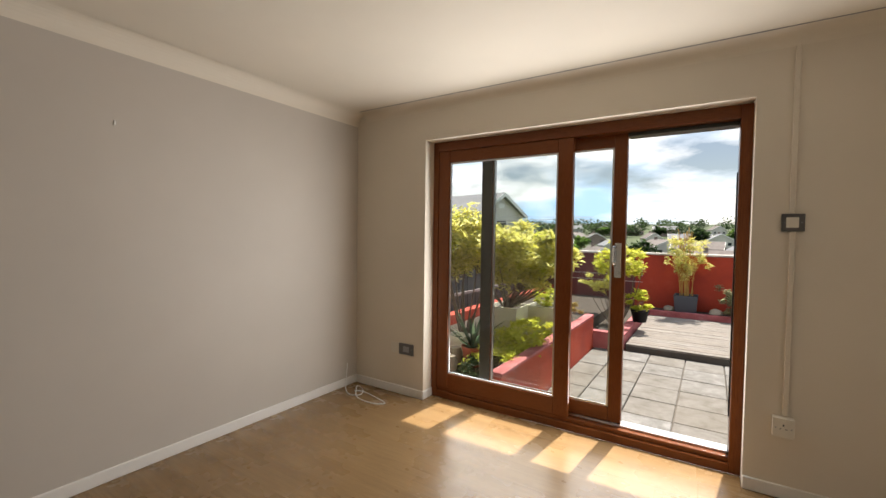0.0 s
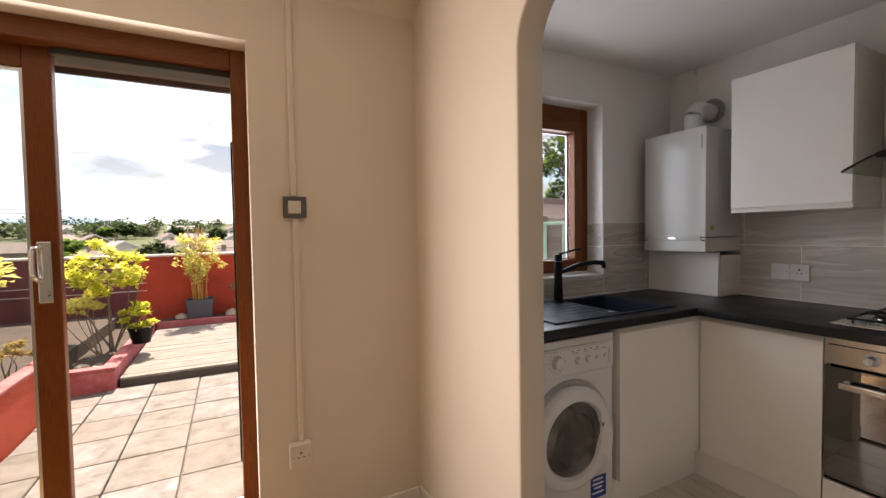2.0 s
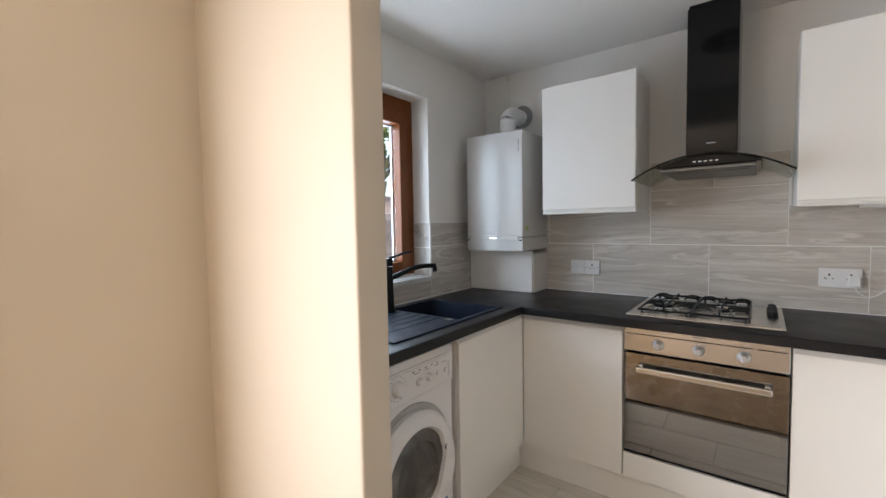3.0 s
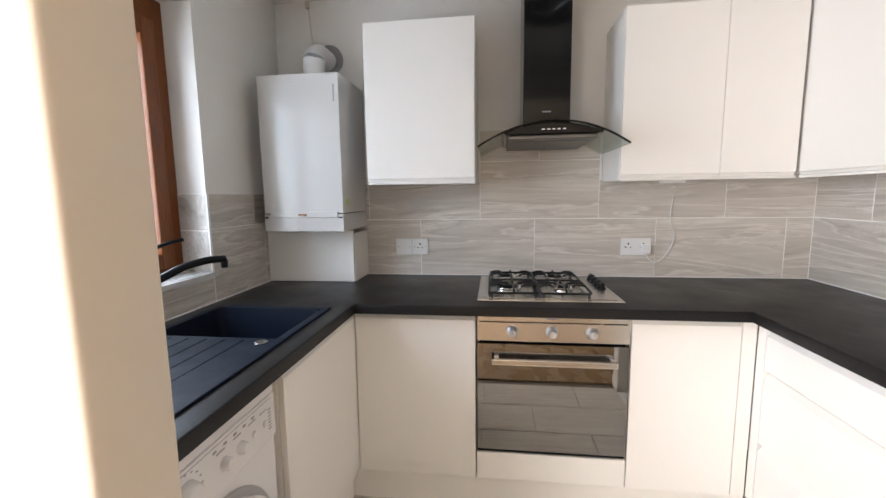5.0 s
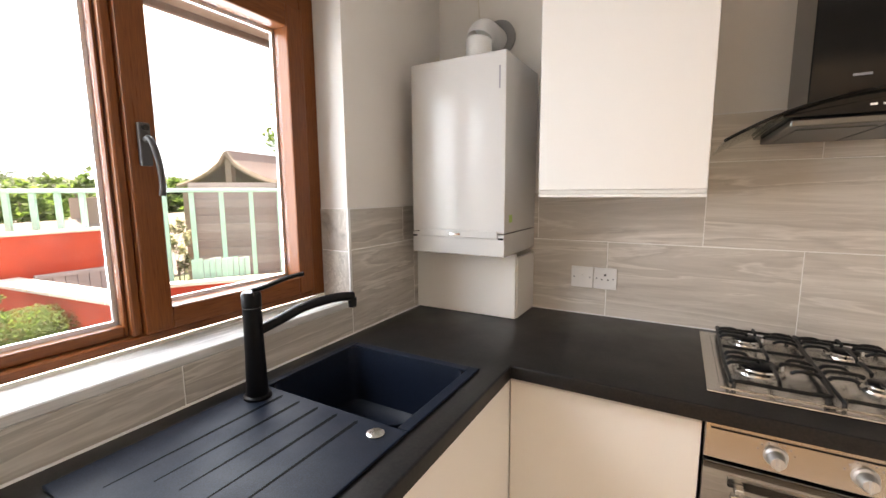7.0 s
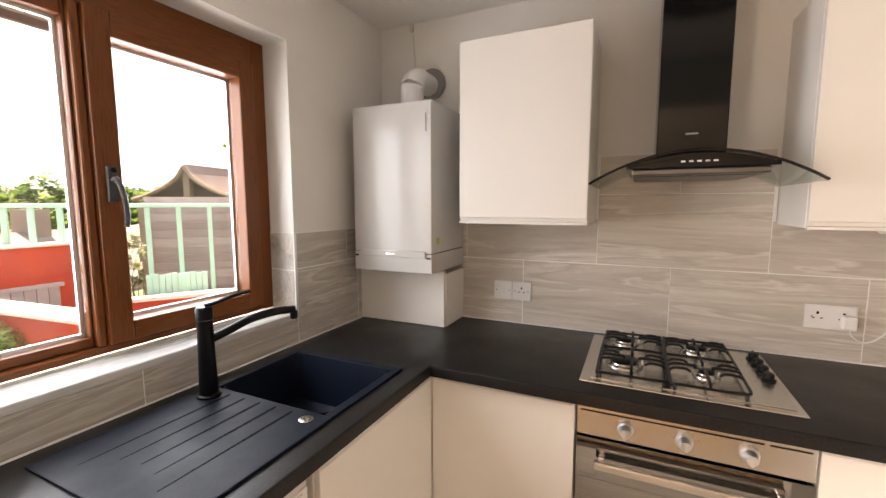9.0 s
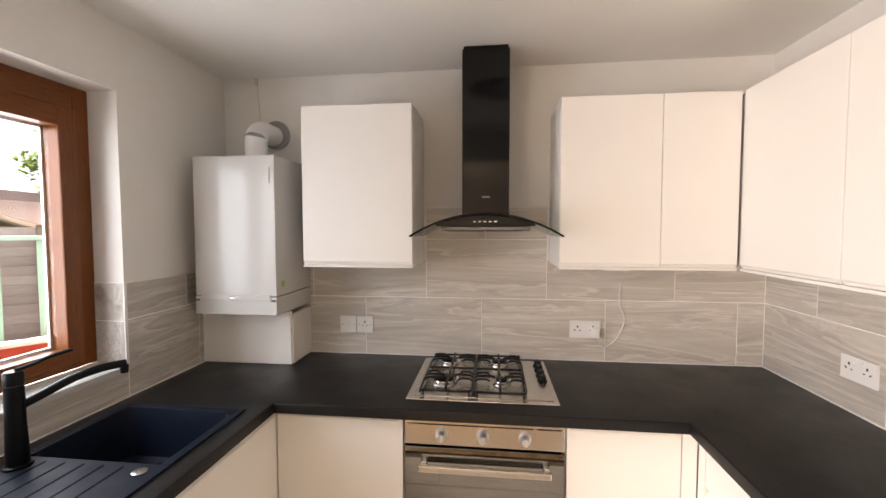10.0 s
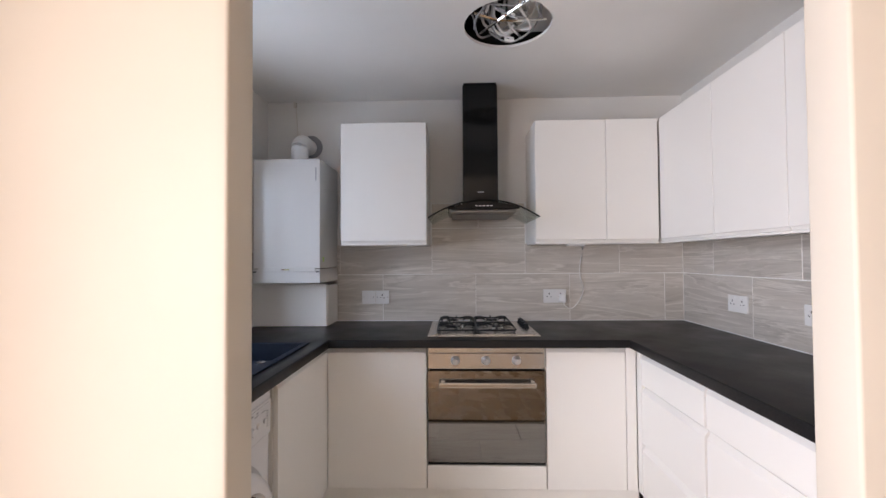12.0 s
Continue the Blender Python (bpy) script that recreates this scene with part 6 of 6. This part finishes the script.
# ---- houses and trees far off ----
def house(x, y, z, w, d, h, ridge, rz, wallmat, roofmat, label, gable_window=False, rows=2):
    t = thing("house", (x, y, z), label, "house")
    t.rotation_euler = (0, 0, radians(rz))
    o = ORIGIN[t.name]
    ORIGIN[t.name] = Vector((0, 0, 0))
    part("wall", prism([(-w / 2, -6), (w / 2, -6), (w / 2, h), (0, h + ridge), (-w / 2, h)], "y", -d / 2, d / 2), M[wallmat], t)
    s = 1.06
    b = prism([(-w / 2 * s - 0.1, h - 0.15), (0, h + ridge + 0.05), (0, h + ridge + 0.30), (-w / 2 * s - 0.1, h + 0.10)], "y", -d / 2 - 0.35, d / 2 + 0.35)
    prism([(w / 2 * s + 0.1, h - 0.15), (w / 2 * s + 0.1, h + 0.10), (0.001, h + ridge + 0.30), (0.001, h + ridge + 0.05)], "y", -d / 2 - 0.35, d / 2 + 0.35, bm=b)
    rf = part("roof", b, M[roofmat], t)
    for sd in (-1, 1):
        b = prism([(-w / 2 * s - 0.12, h - 0.25), (0, h + ridge - 0.05), (w / 2 * s + 0.12, h - 0.25), (w / 2 * s + 0.12, h + 0.05), (0, h + ridge + 0.28), (-w / 2 * s - 0.12, h + 0.05)], "y", sd * (d / 2 + 0.36), sd * (d / 2 + 0.42))
        part("bargeboard", b, M["white_board"], rf, "white bargeboard")
    if gable_window:
        part("window", box(-0.6, 0.6, -d / 2 - 0.05, -d / 2 + 0.02, h * 0.45, h * 0.45 + 1.2), M["dark_window"], t)
        part("vent", box(-0.35, 0.35, -d / 2 - 0.05, -d / 2 + 0.02, h + ridge * 0.35, h + ridge * 0.6), M["white_board"], t, "small white gable vent")
    for r in range(rows):
        for c in (-0.3, 0.3):
            part("window", box(c * w - 0.6, c * w + 0.6, -d / 2 - 0.04, -d / 2 + 0.02, 0.6 - r * 2.6, 1.7 - r * 2.6), M["dark_window"], t)
    part("chimney", box(-0.4, 0.4, d * 0.2, d * 0.2 + 0.7, h, h + ridge + 1.1), M["house_brick"], t)
    return t


house(-20.6, 35.5, 0.0, 6.0, 12, 3.1, 1.65, 75.8, "house_cream", "roof_grey", "cream bungalow with a white-edged gable", True)
rnd = random.Random(21)
for row, (dist, n, base) in enumerate(((70, 14, -7.5), (100, 18, -6.4), (142, 24, -4.5), (210, 30, -1.6), (300, 36, 3.4))):
    for i in range(n):
        a = radians(-55 + 135 * (i + rnd.uniform(0.2, 0.8)) / n)
        x, y = dist * rnd.uniform(0.94, 1.06) * math.sin(a) + 1, dist * rnd.uniform(0.94, 1.06) * math.cos(a) + 3
        if row == 0 and -0.62 < a < -0.3:
            continue
        wm_, rm = rnd.choice((("house_cream", "roof_tile"), ("house_brick", "roof_grey"), ("house_cream", "roof_grey"), ("house_brick", "roof_tile")))
        house(x, y, base + rnd.uniform(-0.4, 0.4), rnd.uniform(7, 9), rnd.uniform(9, 16), 2.6, rnd.uniform(1.8, 2.6), rnd.choice((0, 90, 20, 110)) + rnd.uniform(-8, 8), wm_, rm, {"house_cream": "cream rendered", "house_brick": "red brick"}[wm_] + " house with a " + {"roof_tile": "brown", "roof_grey": "grey"}[rm] + " tiled roof, far off")


def tree(x, y, z, h, r, n, size, mat, seed, label, inner=None):
    rnd = random.Random(seed)
    t = thing("tree", (x, y, z), label, "tree")
    bm = tube(curve([(x, y, z), (x + 0.05 * h * rnd.uniform(-1, 1), y, z + h * 0.4), (x, y, z + h * 0.8)], 5), 0.03 * h, 8, radii=[0.03 * h * (1 - 0.75 * k / 10) for k in range(11)])
    for i in range(10):
        a, zz = rnd.uniform(0, 6.283), z + h * rnd.uniform(0.3, 0.7)
        tube(curve([(x, y, zz), (x + 0.4 * r * math.cos(a), y + 0.4 * r * math.sin(a), zz + 0.12 * h), (x + 0.6 * r * math.cos(a), y + 0.6 * r * math.sin(a), zz + 0.2 * h)], 3), 0.01 * h, 5, bm=bm)
    part("trunk", bm, M["bark"], t, smooth=True)
    part("crown", leaves(n, (x, y, z + h * 0.68), (r, r, h * 0.36), size, rnd, clumps=46, narrow=0.7), M[mat], t, kind="stuff")
    return t


for i in range(60):
    a = radians(-60 + 140 * (i + rnd.uniform(0.1, 0.9)) / 60)
    dist = rnd.choice((85, 115, 150, 200, 260))
    x, y = dist * math.sin(a) + 1, dist * math.cos(a) + 3
    if dist < 50 and -0.65 < a < 0.25:
        continue
    z = ground_height(x, y) - 0.3
    tree(x, y, z, rnd.uniform(5.0, 8.0), rnd.uniform(2, 4.2), 900, 0.5 + dist * 0.004, rnd.choice(("leaf_green", "leaf_dark")), 100 + i, "broad green tree among the far houses")
# nearer green belt and the tree behind the shelter
rnd = random.Random(77)
for i in range(16):
    a = radians(14 + 50 * (i + rnd.uniform(0.1, 0.9)) / 16)
    dist = rnd.uniform(42, 62)
    x, y = 1 + dist * math.sin(a), 3 + dist * math.cos(a)
    tree(x, y, -5.0, rnd.uniform(7.0, 8.2), rnd.uniform(2.8, 3.8), 1500, 0.6, rnd.choice(("leaf_green", "leaf_dark")), 300 + i, "broad green tree in the belt behind the roofs")
tree(17.7, 19.2, -1.2, 8.6, 2.3, 5200, 0.26, "leaf_green", 401, "tall leafy green tree behind the garden shelter")
house(11.5, 23.5, -3.7, 7.0, 11, 2.0, 1.9, 112, "house_cream", "roof_tile", "cream bungalow with a brown tiled roof, just below the garden")
house(21.0, 25.5, -2.7, 7.0, 9, 2.0, 2.0, 70, "house_brick", "roof_tile", "brick house with a brown tiled roof, just below the garden")
wl_ = thing("overhead_line", (-4, 10, 1.7), "thin pale overhead wires crossing behind the fence", "cable")
for z, y in ((1.64, 9.9), (1.73, 10.1), (1.80, 10.3)):
    part("wire", tube([(-7.5, y, z + 0.10), (-4.5, y, z + 0.02), (-1.6, y, z - 0.03)], 0.006, 6), M["coping_white"], wl_)
# far tree line
bm = bmesh.new()
for i in range(250):
    a = radians(rnd.uniform(-75, 90))
    dist = rnd.uniform(260, 420)
    x, y = dist * math.sin(a) + 1, dist * math.cos(a) + 3
    z = ground_height(x, y)
    own = leaves(140, (x, y, z + 4), (rnd.uniform(4, 9), rnd.uniform(4, 9), rnd.uniform(3.0, 6.0)), 1.9, rnd, narrow=0.8)
    merge(bm, own)
part("far_woods", bm, M["leaf_dark"], None, "dark line of distant trees on the horizon", kind="stuff", category="trees")

# ---- the garden seen from the kitchen window ----
ea = thing("garden_wall", (3.5, 8.55, GZ), "red painted wall with a pale coping beyond the kitchen window", "garden wall")
part("face", box(2.2, 4.8, 8.5, 8.65, -0.8, 0.985, bevel=0.004), M["red"], ea)
part("coping", box(2.18, 4.84, 8.46, 8.69, 0.9855, 1.02, bevel=0.006), M["coping_white"], ea, "pale stone coping")


def skew(p, q, half, z0, z1, bevel=0.004):
    """An upright wall between two points of the plan."""
    p, q = Vector(p), Vector(q)
    s = (q - p).normalized()
    s = Vector((-s.y, s.x)) * half
    return prism([tuple(p + s), tuple(p - s), tuple(q - s), tuple(q + s)], "z", z0, z1, bevel=bevel)


lw = thing("garden_wall", (3.35, 7.0, GZ), "low red wall with pale pink and white coping tiles", "garden wall")
part("face", skew((3.13, 8.49), (3.50, 5.3), 0.10, -0.8, 0.52), M["red"], lw)
P, Q = Vector((3.13, 8.49)), Vector((3.50, 5.3))
for i in range(8):
    a, c = P.lerp(Q, (i + 0.01) / 8), P.lerp(Q, (i + 0.985) / 8)
    part("coping_tile", skew(a, c, 0.14, 0.5205, 0.555, 0.004), M["coping_white"], lw)
lw = thing("garden_wall", (5, 7.4, GZ), "low red wall with a pale top below the mint railings", "garden wall")
part("face", skew((4.35, 7.85), (5.9, 6.75), 0.09, -0.8, 0.30), M["red"], lw)
part("coping", skew((4.33, 7.865), (5.92, 6.735), 0.12, 0.3005, 0.335), M["coping_white"], lw, "pale stone coping")
structure("terrace", box(2.2, 9.5, 5.3, 8.499, -1.2, -0.3), M["slab"], "lower paved terrace")

rl = thing("railing", (5, 8, 0), "mint green timber railing with square posts", "railing")
A, d = Vector((5.0, 7.95)), Vector((0.80, -0.60)).normalized()
for along in (-2.22, -1.98, -1.744, -1.515, -1.284, -1.02, -0.74, -0.455, -0.15, 0.197, 0.56, 0.92, 1.25):
    c = A + d * along
    part("post", skew(c - d * 0.028, c + d * 0.028, 0.028, 0.26, 1.432, 0.004), M["mint"], rl)
part("handrail", skew(A - d * 2.5, A + d * 1.35, 0.05, 1.4325, 1.485, 0.006), M["mint"], rl)
gt = thing("picket_gate", (5.0, 7.6, 0.2), "mint green slatted panel leaning at the railing", "gate")
g0 = Vector((4.93, 7.76))
for i in range(10):
    c = g0 + d * (i * 0.069 - 0.246)
    part("slat", skew(c, c + d * 0.062, 0.011, 0.0, 0.57 + 0.012 * math.sin(i * 2.1), 0.003), M["mint"], gt)

# horizontal lap fence and its posts
fe = thing("fence", (6, 8.3, 0), "weathered grey horizontal lap fence panel", "fence")
F0, F1 = Vector((5.40, 9.02)), Vector((7.60, 6.75))
for i in range(15):
    z = -0.35 + i * 0.128
    b = skew(F0, F1, 0.012, z, z + 0.142, 0.003)
    for v in b.verts:
        t = (v.co.z - z) / 0.142
        off = Vector((-(F1 - F0).y, (F1 - F0).x)).normalized()
        v.co.x -= off.x * -0.045 * (1 - t)
        v.co.y -= off.y * -0.045 * (1 - t)
    part("lap_board", b, M["lap"], fe)
for t in (0.0, 0.42, 1.0):
    c = F0.lerp(F1, t) + Vector((-0.035, -0.03))
    u = (F1 - F0).normalized()
    part("post", skew(c - u * 0.05, c + u * 0.05, 0.035, -0.5, 1.62 if t else 1.5, 0.004), M["bark"], fe, "brown timber post")

# garden shelter with a swept roof
sh = thing("garden_shelter", (7.9, 10.1, 0), "timber garden shelter with a swept brown roof", "summer house")
r = Vector((0.97, 0.22)).normalized()
e = Vector((-r.y, r.x))
AP = Vector((6.68, 9.83))


def sweep(s):
    """Half width and height down the slope, swept up at the eaves."""
    return 1.18 * s, 2.16 - 0.66 * (s ** 0.62) + 0.07 * s ** 3


for side in (-1, 1):
    bm = bmesh.new()
    rows = []
    for i in range(9):
        w, z = sweep(i / 8)
        rows.append([bm.verts.new((*(AP + e * side * w + r * k), z + dz)) for k in (-0.08, 3.2) for dz in (0, 0.05)])
    for a, c in zip(rows, rows[1:]):
        bm.faces.new((a[0], a[2], c[2], c[0]))
        bm.faces.new((a[1], c[1], c[3], a[3]))
        bm.faces.new((a[0], c[0], c[1], a[1]))
        bm.faces.new((a[2], a[3], c[3], c[2]))
    bm.faces.new((rows[-1][0], rows[-1][2], rows[-1][3], rows[-1][1]))
    bmesh.ops.recalc_face_normals(bm, faces=bm.faces)
    part("roof", bm, M["shelter_roof"], sh, "swept brown shingle roof slope")
    pts = [(*(AP + e * side * sweep(i / 8)[0] - r * 0.10), sweep(i / 8)[1] + 0.0) for i in range(9)]
    part("bargeboard", tube(pts, 0.045, 6), M["bark"], sh, "curved dark bargeboard")
    for k in (0.1, 3.0):
        c = AP + e * side * 0.95 + r * k
        part("post", skew(c - r * 0.05, c + r * 0.05, 0.05, -0.6, 1.55, 0.003), M["bark"], sh)
part("tie_beam", skew(AP + e * 1.0 + r * 0.05, AP - e * 1.0 + r * 0.05, 0.04, 1.50, 1.60), M["bark"], sh)
c = AP - r * 0.02
part("king_post", skew(c - e * 0.07, c + e * 0.07, 0.05, 1.3, 2.12), M["bark"], sh)
hb = thing("bush", (3.15, 7.2, -0.2), "clipped round green topiary bush", "bush")
rnd = random.Random(44)
part("leaves", leaves(11000, (3.0, 7.2, 0.12), (0.40, 0.38, 0.36), 0.030, rnd, clumps=0, narrow=0.6), M["leaf_green"], hb, kind="stuff")
part("stem", tube([(3.0, 7.2, -0.3), (3.0, 7.2, 0.1)], 0.03, 8), M["bark"], hb)
shrub("shrub", (2.65, 7.6, -0.28), (2.62, 7.6, 0.42), (0.34, 0.30, 0.30), 2600, 0.06, "leaf_green", "green shrub beside the low red wall", 31, 34, 8, 0.012)
shrub("climbing_plant", (4.75, 8.2, 0.0), (4.78, 8.2, 0.75), (0.13, 0.12, 0.45), 900, 0.06, "leaf_pale", "pale climbing plant on a trellis", 32, 18, 5, 0.008)
ht = thing("wooden_hatch", (3.75, 8.47, -0.1), "weathered brown timber hatch on the red wall", "hatch")
for i in range(6):
    part("board", box(3.42 + i * 0.11, 3.525 + i * 0.11, 8.465, 8.495, -0.3, 0.50, bevel=0.003), M["lap"], ht)
part("lintel", box(3.38, 4.12, 8.455, 8.495, 0.5005, 0.55, bevel=0.003), M["lap"], ht)

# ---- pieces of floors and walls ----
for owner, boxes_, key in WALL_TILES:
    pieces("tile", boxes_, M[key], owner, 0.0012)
rnd = random.Random(2)
bx = []
y = 3.545
i = 0
while y > LY0 + 0.02:
    y0 = max(LY0, y - 0.192)
    x = LX0 + 0.006 - rnd.uniform(0, 1.2)
    x1max = LX1 - 0.002
    lo, hi = (LX0 + 0.005, x1max) if y0 < PY else (DX0 + 0.004, DX1 - 0.004)
    if y > PY > y0:
        lo, hi = DX0 + 0.004, DX1 - 0.004
    while x < hi:
        a, c = max(x, lo), min(x + 1.26, hi)
        if c - a > 0.03:
            bx.append((a + 0.0001, c - 0.0001, y0 + 0.0001, y - 0.0001, -0.012, 0.0))
        x += 1.26
    if y > PY > y0:
        for a, c in ((LX0 + 0.005, DX0 + 0.0035), (DX1 - 0.0035, x1max)):
            bx.append((a, c, y0 + 0.0003, PY - 0.001, -0.012, 0.0))
    y = y0
pieces("board", bx, M["laminate"], fl, 0.00015)
bx = []
r = 0
edges = [2.822 - 0.3035 * k for k in range(-2, 5)]
edges = sorted(e for e in edges if e > LX1 + 0.077)
edges = [LX1 + 0.074] + edges
for a, c in zip(edges, edges[1:]):
    k = round((2.822 - c) / 0.3035)
    off = 2.667 + (0 if k % 2 == 0 else 0.302)
    cuts = [off + 0.6035 * j for j in range(-5, 4)]
    lo, hi = (KY0, KY1) if a > KX0 - 0.03 else (AY0, AY1)
    cc = [lo] + [q for q in cuts if lo + 0.02 < q < hi - 0.02] + [hi]
    for p, q in zip(cc, cc[1:]):
        bx.append((a + 0.0015, c - 0.0015, p + 0.0015, q - 0.0015, -0.009, 0.0))
pieces("tile", bx, M["tile_floor"], fk, 0.0012)
pieces("slab", PATIO, M["slab"], terr, 0.006, 0.003)
pieces("deck_board", DECK, M["deck"], dk, 0.004, 0.002)
